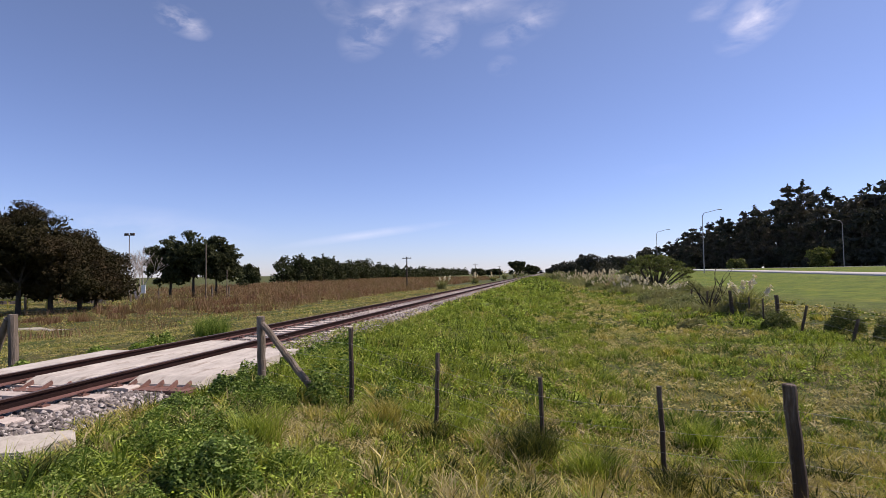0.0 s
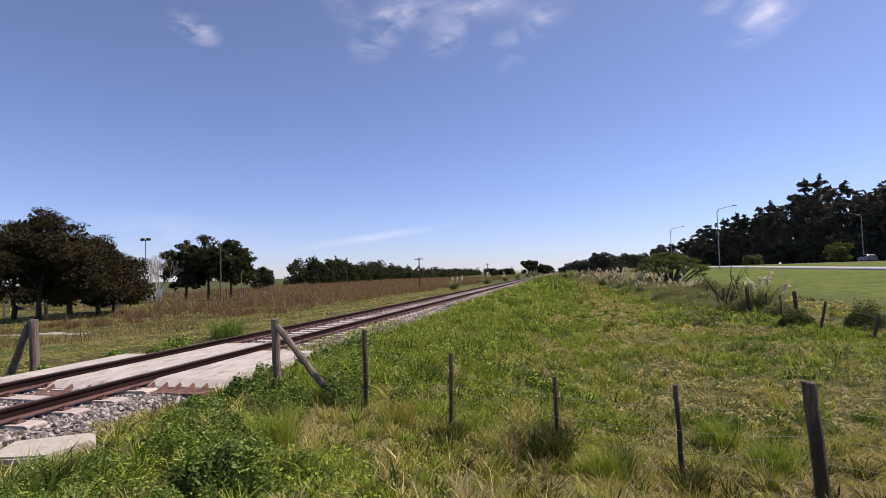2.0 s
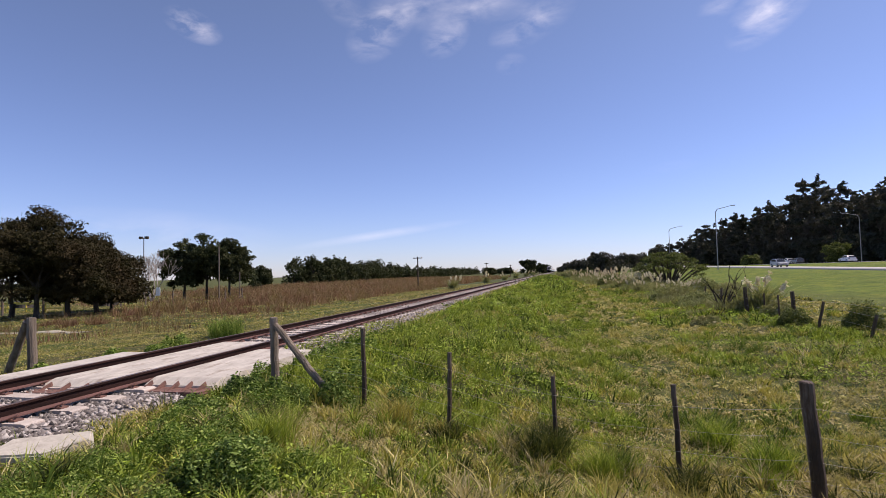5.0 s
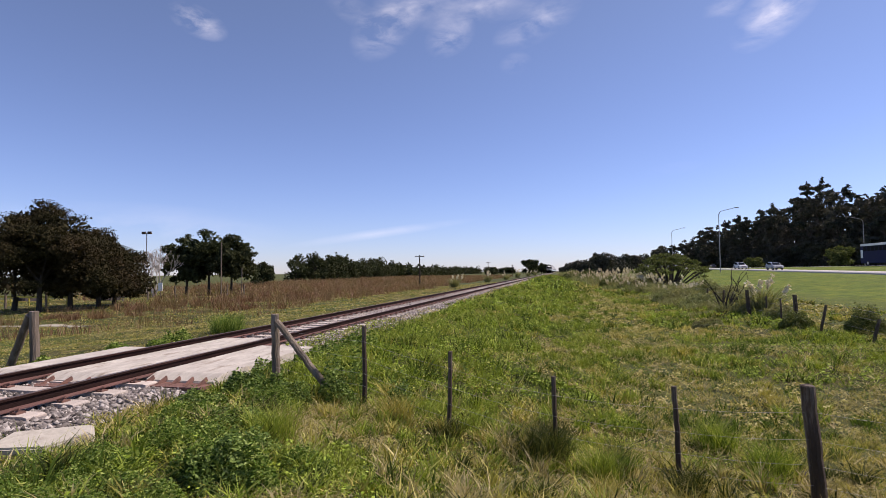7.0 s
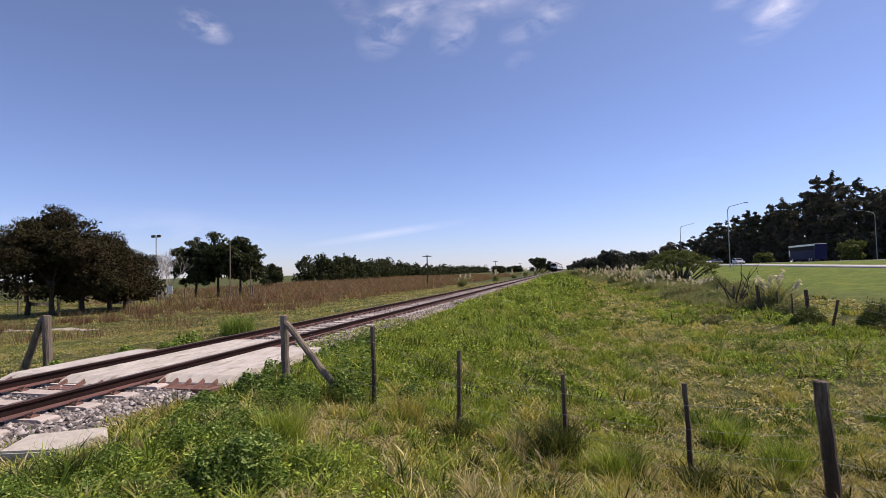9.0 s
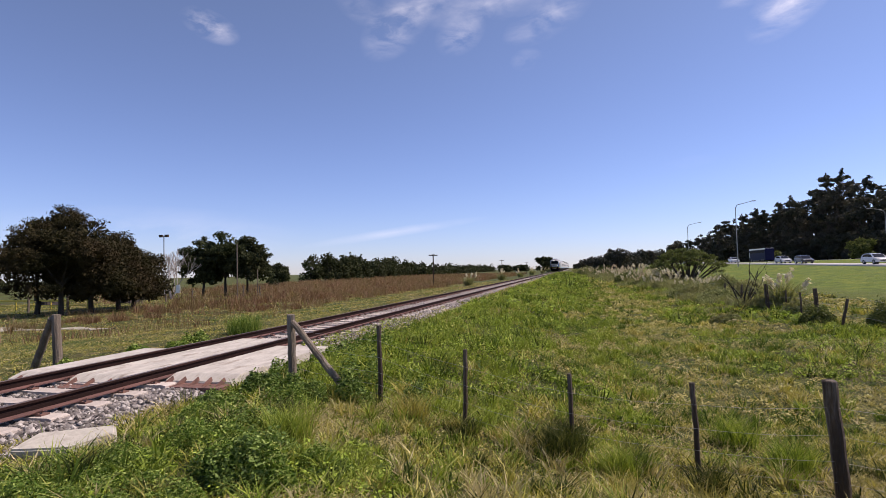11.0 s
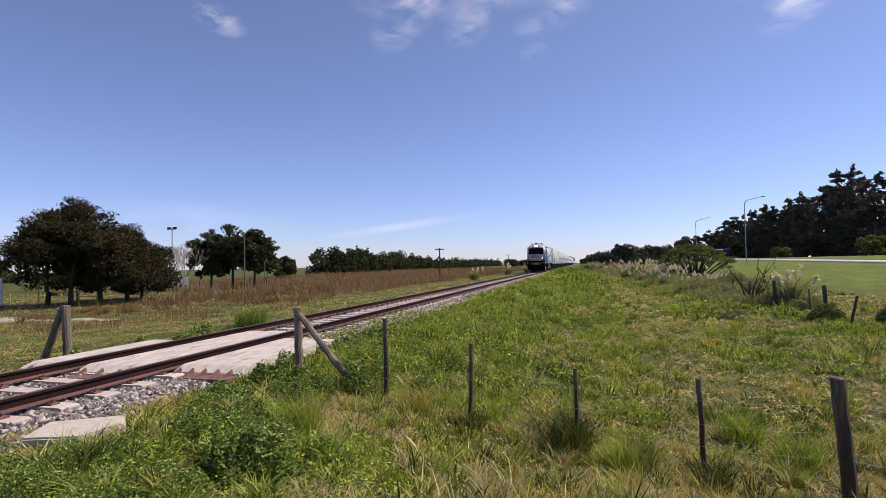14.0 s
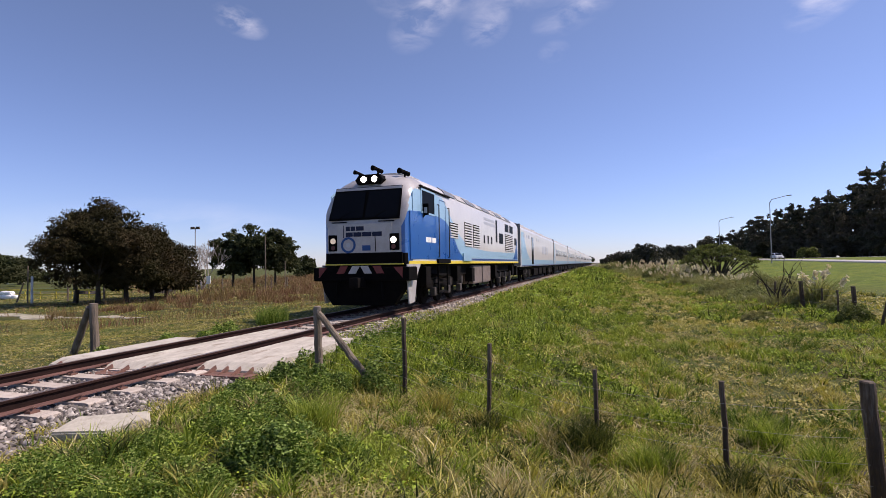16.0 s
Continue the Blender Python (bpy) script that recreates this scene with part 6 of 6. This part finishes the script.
def herb_mound(name, x, y, rx, ry, h, n, leaf, m, label, category="weed", group=""):
    """A mound of leaves on short stems."""
    n, leaf = (int(n * 1.35), leaf * 0.78) if y < 7.0 else (n, leaf)
    a, q = rng.uniform(0, 6.28, n), rng.uniform(0, 1, n) ** 0.5
    px, py = np.cos(a) * q * rx, np.sin(a) * q * ry
    lump = 1 + 0.45 * np.sin(px * 11 + x * 3) * np.sin(py * 12 + y) + 0.25 * rng.normal(0, 1, n) * 0.6
    top = h * np.sqrt(np.maximum(0.02, 1 - q ** 2)) * lump
    pz = top * (0.35 + 0.65 * rng.uniform(0, 1, n) ** 0.4)
    base = np.stack([px, py, pz + ground_z(x + px, y + py) - float(ground_z(x, y))], -1)
    ob = empty(name, (x, y, float(ground_z(x, y))))
    add_mesh("leaves", *leaves(base, leaf, 0.5), m).parent = ob
    k = max(12, n // 60)
    root = np.stack([px[:k] * 0.7, py[:k] * 0.7, 0 * px[:k] - 0.03], -1)
    st = add_mesh("understorey", *blades(root, top[:k], 0.012, 0.3, 1), MAT_GRASS)
    st.parent = ob
    tagged(st, kind="stuff")
    return tagged(ob, label, category, group=group)


herb_mound("leafy_weed", -2.44, 3.83, 0.22, 0.2, 0.28, 1500, 0.024, MAT_HERB, "small bright leafy weed beside a larger one")
herb_mound("leafy_weed", -2.95, 3.8, 0.22, 0.2, 0.30, 1500, 0.024, MAT_HERB, "small bright leafy weed beside a larger one")
herb_mound("leafy_weed", -2.68, 3.84, 0.36, 0.30, 0.31, 2600, 0.028, MAT_WEED, "bushy dark green leafy weed in the grass")
herb_mound("leafy_weed", -3.7, 4.75, 0.55, 0.4, 0.2, 3600, 0.022, MAT_HERB, "low green leafy weed in the grass")
herb_mound("leafy_weed", -4.3, 3.55, 0.8, 0.45, 0.16, 4200, 0.018, MAT_HERB, "low green leafy weed by the concrete slab")
for x, y, r in ((-4.0, 3.05, 0.4), (-3.3, 2.95, 0.35), (-2.9, 3.25, 0.3), (-3.9, 3.9, 0.35), (-4.7, 3.2, 0.4), (-3.2, 4.5, 0.3), (-2.3, 4.5, 0.3)):
    herb_mound("leafy_weed", x, y, r, r * 0.8, 0.17, int(6000 * r), 0.018, MAT_HERB, "low green leafy weed in the near grass")
herb_mound("leafy_weed", -3.45, 3.35, 0.6, 0.4, 0.14, 3600, 0.018, MAT_HERB, "low clover-like weed in the grass")
herb_mound("leafy_weed", -4.5, 5.6, 0.45, 0.4, 0.2, 2600, 0.024, MAT_HERB, "green leafy weed beside the ballast")
herb_mound("leafy_weed", -4.85, 7.4, 0.32, 0.45, 0.26, 2000, 0.028, MAT_WEED, "green leafy weed at the gate post")
herb_mound("leafy_weed", -4.0, 6.7, 0.5, 0.4, 0.2, 2800, 0.026, MAT_HERB, "green leafy weed under the brace")
for x, y, r, h, n in ((-4.25, 7.05, 0.4, 0.26, 1500), (-3.75, 6.95, 0.35, 0.24, 1300), (-3.2, 7.15, 0.3, 0.34, 1100), (-4.75, 6.2, 0.4, 0.24, 1500), (-5.0, 8.3, 0.3, 0.3, 1000), (-3.75, 5.6, 0.45, 0.22, 1500), (-2.95, 4.55, 0.4, 0.22, 1500), (-4.9, 10.5, 0.4, 0.3, 900)):
    herb_mound("leafy_weed", x, y, r, r * 0.8, h, n, 0.028, MAT_WEED, "dark green leafy weed by the gate post and brace")
herb_mound("leafy_weed", -3.4, 7.5, 0.2, 0.2, 0.62, 700, 0.026, MAT_WEED, "tall thin leafy weed by the fence")
herb_mound("leafy_weed", -3.05, 7.6, 0.16, 0.16, 0.75, 420, 0.028, MAT_WEED, "tall thin leafy weed by the fence")
herb_mound("leafy_weed", -2.3, 7.3, 0.2, 0.2, 0.5, 560, 0.028, MAT_WEED, "thin tall weed by a picket")
for x, y, r in ((-10.2, 8.6, 0.25), (-10.4, 10.6, 0.3), (-9.9, 11.4, 0.3), (-10.1, 12.3, 0.4), (-4.9, 9.7, 0.35), (-4.6, 11.5, 0.5)):
    herb_mound("leafy_weed", x, y, r, r, r * 0.7, int(2600 * r), 0.035, MAT_HERB, "small green weed beside the track")
for x, y, r, h in ((9.9, 20.3, 0.6, 0.75), (10.4, 18.4, 0.6, 0.75), (8.9, 23.0, 0.6, 0.5), (10.7, 16.4, 0.6, 0.65), (9.6, 26.5, 0.8, 0.5), (8.8, 31.0, 1.0, 0.7), (8.1, 33.5, 1.2, 0.7), (9.5, 30.5, 0.8, 0.5), (8.6, 36, 1.3, 0.7), (7.6, 38, 1.2, 0.7), (8.2, 42, 1.6, 0.9), (9.2, 47, 1.8, 1.0), (7.2, 46, 1.2, 0.6), (9.6, 54, 2.0, 1.2), (8.4, 60, 2.0, 1.1), (10.5, 65, 2.4, 1.6), (7.0, 30.0, 0.8, 0.35), (6.2, 25.0, 0.7, 0.3), (11.5, 40, 1.4, 0.8), (12, 50, 1.6, 1.0), (6.5, 70, 1.8, 0.9), (7.5, 80, 2.2, 1.2), (6.2, 92, 2.2, 1.3), (8.5, 95, 2.6, 1.6), (6.0, 108, 2.4, 1.5), (5.0, 125, 2.6, 1.6), (6.6, 135, 3.0, 1.9), (4.2, 150, 2.8, 1.8), (3.4, 175, 3.0, 2.0), (5.6, 165, 3.2, 2.2), (2.6, 205, 3.2, 2.2), (4.2, 215, 3.4, 2.5), (1.8, 250, 3.4, 2.4)):
    if y > 28 and rng.uniform() < 0.6:
        n = int(420 * r)
        a, q = rng.uniform(0, 6.28, n), rng.uniform(0, 1, n) ** 0.5 * r
        px, py = np.cos(a) * q, np.sin(a) * q
        ob = add_mesh("scrub_grass", *blades(np.stack([px, py, ground_z(x + px, y + py) - float(ground_z(x, y)) - 0.03], -1), h * 0.8, 0.03, 0.9, 2), MAT_SHRUB)
        ob.location = (x, y, float(ground_z(x, y)))
        tagged(ob, "rank grey-green grass along the field fence", "long grass", group="scrub along the field fence")
    else:
        herb_mound("shrub", x, y, r, r, h, int((9000 if y < 21 else 4200) * min(r, 1.3)), (0.014 if y < 21 else 0.024) + 0.0009 * y, MAT_SHRUB if rng.uniform() < 0.75 and y > 22 else MAT_UMBRELLA, "low grey-green shrub along the field fence", "shrub", "scrub along the field fence")


def pampas(x, y, s, plumes, pink, label):
    """A tussock of long arching leaves with feathery plumes on stalks."""
    z = float(ground_z(x, y))
    ob = empty("pampas_grass", (x, y, z))
    n = 420
    base = np.stack([rng.normal(0, 0.16 * s, n), rng.normal(0, 0.16 * s, n), np.zeros(n) - 0.05], -1)
    add_mesh("leaves", *blades(base, 0.85 * s, 0.03 * s, 1.0, 2), MAT_SHRUB).parent = ob
    for k in range(plumes):
        a, q = rng.uniform(0, 6.28), rng.uniform(0.05, 0.75) * s
        h = rng.uniform(0.55, 1.35) * s
        end = Vector((math.cos(a) * q, math.sin(a) * q, h))
        bm = rod((end.x * 0.2, end.y * 0.2, 0), end, 0.012, 0.008, 4)
        stalk = part("stalk", bm, MAT_STRAW, ob)
        m = 36
        t = rng.uniform(0, 1, m)
        wide = 0.11 * s * np.sin(np.pi * np.clip(t * 0.9 + 0.08, 0, 1))
        pts = np.stack([end.x + end.x * 0.3 * t + rng.normal(0, 1, m) * wide * 0.45, end.y + end.y * 0.3 * t + rng.normal(0, 1, m) * wide * 0.45, end.z - 0.1 * s + 0.34 * s * t], -1)
        add_mesh("plume", *leaves(pts, 0.075 * s), MAT_RUST_PLUME if pink else MAT_PLUME).parent = ob
    tagged(ob, label, "pampas grass", group="pampas grass along the field fence")


MAT_RUST_PLUME = foliage("rosy_plume", ((0.0, (0.45, 0.36, 0.28)), (1.0, (0.80, 0.70, 0.58))))
pampas(10.2, 30.3, 1.55, 7, False, "pampas grass with tall cream plumes")
for x, y, s, c, pk in ((9.4, 42, 1.0, 5, False), (10.4, 48, 1.2, 7, False), (8.6, 51, 1.0, 5, False), (9.3, 57, 1.3, 9, False), (8.4, 63, 1.3, 9, False), (9.6, 68, 1.5, 11, False), (8.6, 74, 1.4, 11, True), (10.4, 76, 1.6, 11, False),
                       (7.9, 82, 1.4, 10, True), (9.5, 86, 1.7, 12, False), (7.5, 92, 1.5, 11, True), (9.0, 99, 1.8, 12, True), (7.2, 106, 1.5, 9, True), (8.6, 115, 1.8, 10, True), (7.0, 125, 1.6, 9, True), (8.0, 140, 1.9, 9, True), (6.0, 160, 1.8, 8, True), (5.0, 118, 1.5, 8, False), (4.4, 138, 1.6, 8, True), (3.6, 165, 1.7, 8, True), (3.0, 190, 1.8, 8, False), (2.2, 230, 2.0, 8, True), (9.0, 45.5, 1.0, 6, False), (8.0, 56, 1.1, 8, False), (7.3, 68, 1.2, 8, True), (7.0, 77, 1.2, 8, False), (6.4, 87, 1.3, 8, False),
                       (-12.5, 62, 1.3, 6, False), (-13.0, 95, 1.4, 6, False), (-12.2, 120, 1.4, 6, True), (-12.0, 150, 1.6, 6, False), (-11.5, 190, 1.6, 6, False), (-11.5, 240, 1.8, 6, True)):
    pampas(x, y, s, c, pk, "pampas grass with rosy plumes" if pk else "pampas grass with cream plumes")


def bare_shrub(x, y, h, seed):
    rd2 = random.Random(seed)
    z = float(ground_z(x, y))
    bm = bmesh.new()
    for k in range(7):
        p, d = Vector((rd2.uniform(-.2, .2), rd2.uniform(-.2, .2), -0.1)), Vector((rd2.uniform(-0.9, 0.9), rd2.uniform(-.5, .5), 1)).normalized()
        for j in range(4):
            q = p + d * h * 0.33
            rod(p, q, 0.055 - 0.012 * j, 0.043 - 0.012 * j, 5, bm=bm)
            e = (d + Vector((rd2.uniform(-.9, .9), rd2.uniform(-.5, .5), 0.2))).normalized()
            rod(q, q + e * h * 0.25, 0.03 - 0.006 * j, 0.01, 4, bm=bm)
            p, d = q, (d + Vector((rd2.uniform(-.5, .5), rd2.uniform(-.3, .3), 0.1))).normalized()
    ob = empty("bare_shrub", (x, y, z))
    part("crooked_stem", bm, MAT_BARK, ob)
    tagged(ob, "half-bare dark shrub with crooked branches", "shrub")


bare_shrub(8.9, 31.5, 1.75, 4)

# green clumps on the slope beside the track
groups, count = [], 0
while count < 240:
    y = 8.2 + 50 * rng.uniform(0, 1) ** 1.5
    x = rng.uniform(-5.0, 0.6 + 0.05 * y)
    if patchy(x, y, 0.8) < -0.5:
        continue
    count += 1
    r, m = rng.uniform(0.10, 0.30) * (1 + y * 0.015), int(90)
    a, q = rng.uniform(0, 6.28, m), rng.uniform(0, 1, m) ** 0.5
    px, py = x + np.cos(a) * q * r, y + np.sin(a) * q * r
    pz = ground_z(px, py) + r * rng.uniform(0.4, 0.9) * np.sqrt(1 - q * q) * rng.uniform(0.3, 1.0, m) + 0.06
    groups.append(leaves(np.stack([px, py, pz], -1), 0.022 * (1 + y * 0.05), 0.4))
    groups.append(blades(tuft_points(x, y, 40, r), 0.3, 0.012 * (1 + y * 0.05), 0.7, 2))
tagged(add_mesh("slope_weeds", *gather(groups), MAT_LUSH), "leafy green weed clumps on the track bank", "weeds", kind="stuff")

# rust-brown weeds across the track
p = scatter(-75, -17, 26, 260, 12, lambda x, y: in_view(x, y) & (x < -17 - 0.03 * y + 1.5 * patchy(x * 0.3, y * 0.3)) & (x / y > -1.25) & (x / y < -0.09) & (rng.uniform(0, 1, len(x)) < np.interp(x / y, (-1.2, -0.85, -0.6), (0.1, 0.6, 1.0)) * np.interp(y, (60, 160), (1.0, 0.35))) & (y > np.interp(x / y, (-0.9, -0.6, -0.2), (40, 32, 26)) + 3 * patchy(x, y, 0.5)) & (patchy(x, y, 0.35) + 0.6 * patchy(y, x, 0.9) > np.interp(x / y, (-0.75, -0.5), (0.35, -0.9))))
hw = 0.72 * (1 + 0.75 * np.clip(patchy(p[:, 0], p[:, 1], 0.7) / 2, -1, 1))
tagged(add_mesh("rust_weeds", *blades(p, hw, 0.032 + 0.0006 * p[:, 1], 0.8, 1), MAT_RUST_WEED), "tall rust-brown dry weeds on the field edge", "weeds", kind="stuff")
half = p[::2].copy()
half[:, 2] += hw[::2] * rng.uniform(0.3, 1.0, len(half))
tagged(add_mesh("rust_weed_heads", *leaves(half, 0.07 + 0.0006 * half[:, 1]), MAT_RUST_WEED), "matted rust-brown weed heads on the field edge", "weeds", kind="stuff")
p = scatter(-36, -14, 15, 34, 16, lambda x, y: in_view(x, y) & (patchy(x, y, 0.5) + 0.8 * patchy(y, x, 1.6) > 0.7) & (x < -12 - 0.1 * y))
tagged(add_mesh("brown_stalks", *blades(p, 0.55, 0.02, 0.6, 2), MAT_RUST_WEED), "thin brown weed stalks in the verge", "weeds", kind="stuff")


# rust-brown bushes of dry stalks, in loose groups
bush = []
for u, y, r, h in ((-0.93, 31, 1.0, 0.75), (-0.88, 35, 1.2, 0.9), (-0.81, 38, 1.4, 1.0), (-0.75, 36, 1.2, 0.8), (-0.70, 41, 1.5, 1.0), (-0.64, 42, 1.5, 1.1), (-0.60, 46, 1.7, 1.2), (-0.55, 50, 1.8, 1.1), (-0.50, 47, 1.5, 0.9),
                   (-1.02, 26, 0.9, 0.6), (-1.26, 22, 0.8, 0.5), (-1.16, 25, 0.8, 0.5), (-0.46, 58, 2.0, 1.1), (-0.40, 66, 2.2, 1.1), (-0.66, 33, 0.9, 0.6)):
    m = 9
    c = np.stack([u * y + rng.normal(0, r, m), y + rng.normal(0, r, m), np.zeros(m)], -1)
    bush.append(tuft_blades(c, np.full(m, 0.3 * r), h * rng.uniform(0.5, 1.1, m), 60, 0.012 + 0.0005 * y, 0.5, 2))
tagged(add_mesh("rust_bushes", *gather(bush), MAT_RUST_WEED), "rust-brown bushy dry weeds before the far trees", "weeds", kind="stuff")


# ---- small things across the track ----
MAT_SAND = surface("sandy_track", (0.46, 0.42, 0.33), (0.30, 0.27, 0.19), 1.2, 20, 0.95, bump=0.5, stain=(0.12, 0.15, 0.05), amount=0.8)
MAT_FLAT_YELLOW = surface("yellow_paint", (0.62, 0.50, 0.06), (0.5, 0.40, 0.05), 3, 30, 0.6, bump=0.05)


def sandy_path():
    bm = bmesh.new()
    rows = []
    for k in range(16):
        x = -34 + k * 0.75
        y = 21.2 + 0.35 * math.sin(k * 0.7) + 0.02 * k
        w = 0.5 + 0.3 * math.sin(k * 1.3)
        rows.append([bm.verts.new((x, y + d, float(ground_z(x, y + d)) + e)) for d, e in ((-w - 0.1, -0.05), (-w, 0.06), (w, 0.06), (w + 0.1, -0.05))])
    for a, b in zip(rows, rows[1:]):
        for i in range(3):
            bm.faces.new((a[i], a[i + 1], b[i + 1], b[i]))
    tagged(part("sandy_path", bm, MAT_SAND), "pale sandy strip of bare earth in the verge", "path", kind="structure")


sandy_path()


def board_sign(u, y, w, h, label):
    x = u * y
    z = float(ground_z(x, y))
    ob = empty("notice_board", (x, y, z))
    part("board", box(-w / 2, w / 2, -0.03, 0.03, 0.75, 0.75 + h, 0.01), MAT_PAPER, ob)
    part("post", rod((0, 0.05, -0.2), (0, 0.05, 0.9), 0.05, seg=6), MAT_POST, ob)
    tagged(ob, label, "sign")


board_sign(-0.868, 50, 0.55, 0.9, "small blank white notice board on a post")
board_sign(-1.045, 47, 0.3, 0.45, "small pale notice board on a post")


def stake(u, y, top, r, m, label, lean=0.0):
    x = u * y
    z = float(ground_z(x, y))
    ob = part("stake", rod((lean, 0, -0.3), (0, 0, top), r, r * 0.9, 7), m)
    ob.location = (x, y, z)
    tagged(ob, label, "post", group="posts of the park across the track")


for u, y in ((-1.30, 33), (-1.18, 35), (-1.115, 37), (-1.03, 40), (-0.965, 43), (-0.90, 46), (-0.83, 50), (-0.70, 54), (-0.66, 55)):
    stake(u, y, 1.3, 0.09, MAT_POST, "short weathered park post")
stake(-0.715, 50, 6.0, 0.07, MAT_POST, "tall thin wooden pole before a tree")
stake(-0.665, 50, 3.2, 0.05, MAT_POST, "thin wooden pole before a tree")
stake(-1.425, 30, 2.1, 0.09, MAT_PAPER, "white-painted post at the park edge")
stake(-1.44, 30, 2.9, 0.05, MAT_POST, "thin dark post at the park edge")
stake(-1.455, 30, 1.6, 0.06, MAT_POST, "leaning brace pole at the park edge", -0.9)


def yellow_rail(u0, u1, y):
    ob = empty("park_barrier", (0, y, float(ground_z(u0 * y, y))))
    x0, x1 = u0 * y, u1 * y
    for z in (0.28, 0.66):
        part("bar", box(x0, x1, -0.04, 0.04, z, z + (0.17 if z > 0.5 else 0.08), 0.01), MAT_FLAT_YELLOW, ob)
    for k in range(9):
        x = x0 + (x1 - x0) * k / 8
        part("upright", box(x - 0.05, x + 0.05, -0.03, 0.03, -0.2, 0.8, 0.01), MAT_FLAT_YELLOW, ob)
    tagged(ob, "long yellow-painted barrier behind the trees", "barrier")


yellow_rail(-1.56, -1.12, 36)


def white_heap(u, y):
    """Filled sacks lying on one another."""
    hx, hz = u * y, float(ground_z(u * y, y))
    for dx, dz, r in ((-0.9, 0.0, 0.5), (-0.3, 0.0, 0.5), (0.35, 0.0, 0.48), (-0.5, 0.36, 0.45), (0.1, 0.34, 0.42), (0.9, 0.0, 0.35)):
        bm = bmesh.new()
        bmesh.ops.create_icosphere(bm, subdivisions=3, radius=1)
        for v in bm.verts:
            c = v.co
            k = 1 + 0.07 * math.sin(c.x * 9 + dx * 5) * math.sin(c.y * 7 + c.z * 6)
            v.co = Vector((math.copysign(abs(c.x) ** 0.7, c.x) * r * k, math.copysign(abs(c.y) ** 0.7, c.y) * r * 0.7 * k, math.copysign(abs(c.z) ** 0.8, c.z) * 0.22 * k))
        ob = part("sack", bm, MAT_PAPER)
        ob.location = (hx + dx, y + rng.uniform(-0.1, 0.1), hz + dz + 0.2)
        tagged(ob, "filled white sack in a heap at the park edge", "sack", group="heap of white sacks")


white_heap(-1.51, 35)


def park_bench(u, y):
    ob = empty("picnic_table", (u * y, y, float(ground_z(u * y, y))))
    part("tabletop", box(-0.9, 0.9, -0.35, 0.35, 0.72, 0.78, 0.01), MAT_DUST, ob)
    for s in (-1, 1):
        part("bench", box(-0.9, 0.9, s * 0.7 - 0.13, s * 0.7 + 0.13, 0.42, 0.47, 0.01), MAT_DUST, ob)
        part("trestle", box(s * 0.65 - 0.05, s * 0.65 + 0.05, -0.7, 0.7, -0.1, 0.42, 0.01), MAT_DUST, ob)
        part("leg", box(s * 0.65 - 0.05, s * 0.65 + 0.05, -0.1, 0.1, 0.3, 0.73, 0.01), MAT_DUST, ob)
    tagged(ob, "grey picnic table with benches under trees", "picnic table")


park_bench(-1.0, 45)
park_bench(-1.24, 42)

# low dark block in the grass: its colour stands for a hole's shade
MAT_SHADED_SOIL = surface("shaded_soil", (0.045, 0.032, 0.022), (0.018, 0.013, 0.01), 5, 40, 0.95, bump=0.9)


def shaded_earth(x, y, turn, length, high):
    half_ = length / 2
    bm = prism([(-half_, -0.2), (half_, -0.2), (half_ * 0.95, high * 0.7), (half_ * 0.3, high), (-half_ * 0.85, high * 0.9)], "y", -0.1, 0.16, bevel=0.02)
    ob = part("shaded_earth", bm, MAT_SHADED_SOIL)
    ob.matrix_world = pose(x, y, float(ground_z(x, y)) - 0.04, 0, 0, turn)
    tagged(ob, "small dark block standing for a shaded hole in the grass", "earth", group="bare earth edges")


shaded_earth(2.62, 7.25, 0, 0.7, 0.10)
# dark grass along a rut behind the fence, in place of its shaded edge
for k in range(7):
    tussock(-0.5 - 0.16 * k, 6.72 + 0.2 * k, 0.13, 0.13, 130, MAT_TUFT, "low dark grass standing for the shaded edge of a rut")

# flying insect
insect = empty("flying_insect")
part("body", rod((-0.012, 0, 0), (0.012, 0, 0), 0.004, 0.005, 6), MAT_BLACK, insect)
for s in (-1, 1):
    part("wing", prism([(-0.006, 0), (0.004, 0), (0.006, s * 0.014), (-0.004, s * 0.016)], "z", 0.003, 0.0045), MAT_BLACK, insect)
tagged(insect, "small dark flying insect", "insect")


# ---- what moves ----
INSECT = ((0.0, -30.0, 26.0, 6.0, 0), (1.1, -7.5, 7.6, 4.1, 10), (1.3, -3.98, 4.19, 3.13, 20), (1.5, -1.24, 1.62, 2.34, 30), (1.6, 0.2, 0.2, 2.4, 40), (1.8, 3.0, -2.5, 3.0, 45), (16.0, 60.0, -60.0, 8.0, 60))


def motions():
    speed = 38.0
    for thing, back in TRAIN:
        walk(thing, [(t, pose(TRACK_X, 16.1 + back * SIZE + speed * (16.0 - t), 0)) for t in (0.0, 4.0, 8.0, 12.0, 16.0)])
    for thing, x, t0, y0, v, turn in VEHICLES:
        rows = []
        for t in range(0, 17):
            y = y0 + v * (t - t0)
            z = float(road_z(y)) + 0.04 if x < 50 else 1.82
            rows.append((float(t), pose(x, y, z, 0, 0, turn)))
        walk(thing, rows)
    walk(insect, [(t, pose(x, y, z, 0, 0, turn)) for t, x, y, z, turn in INSECT])


motions()
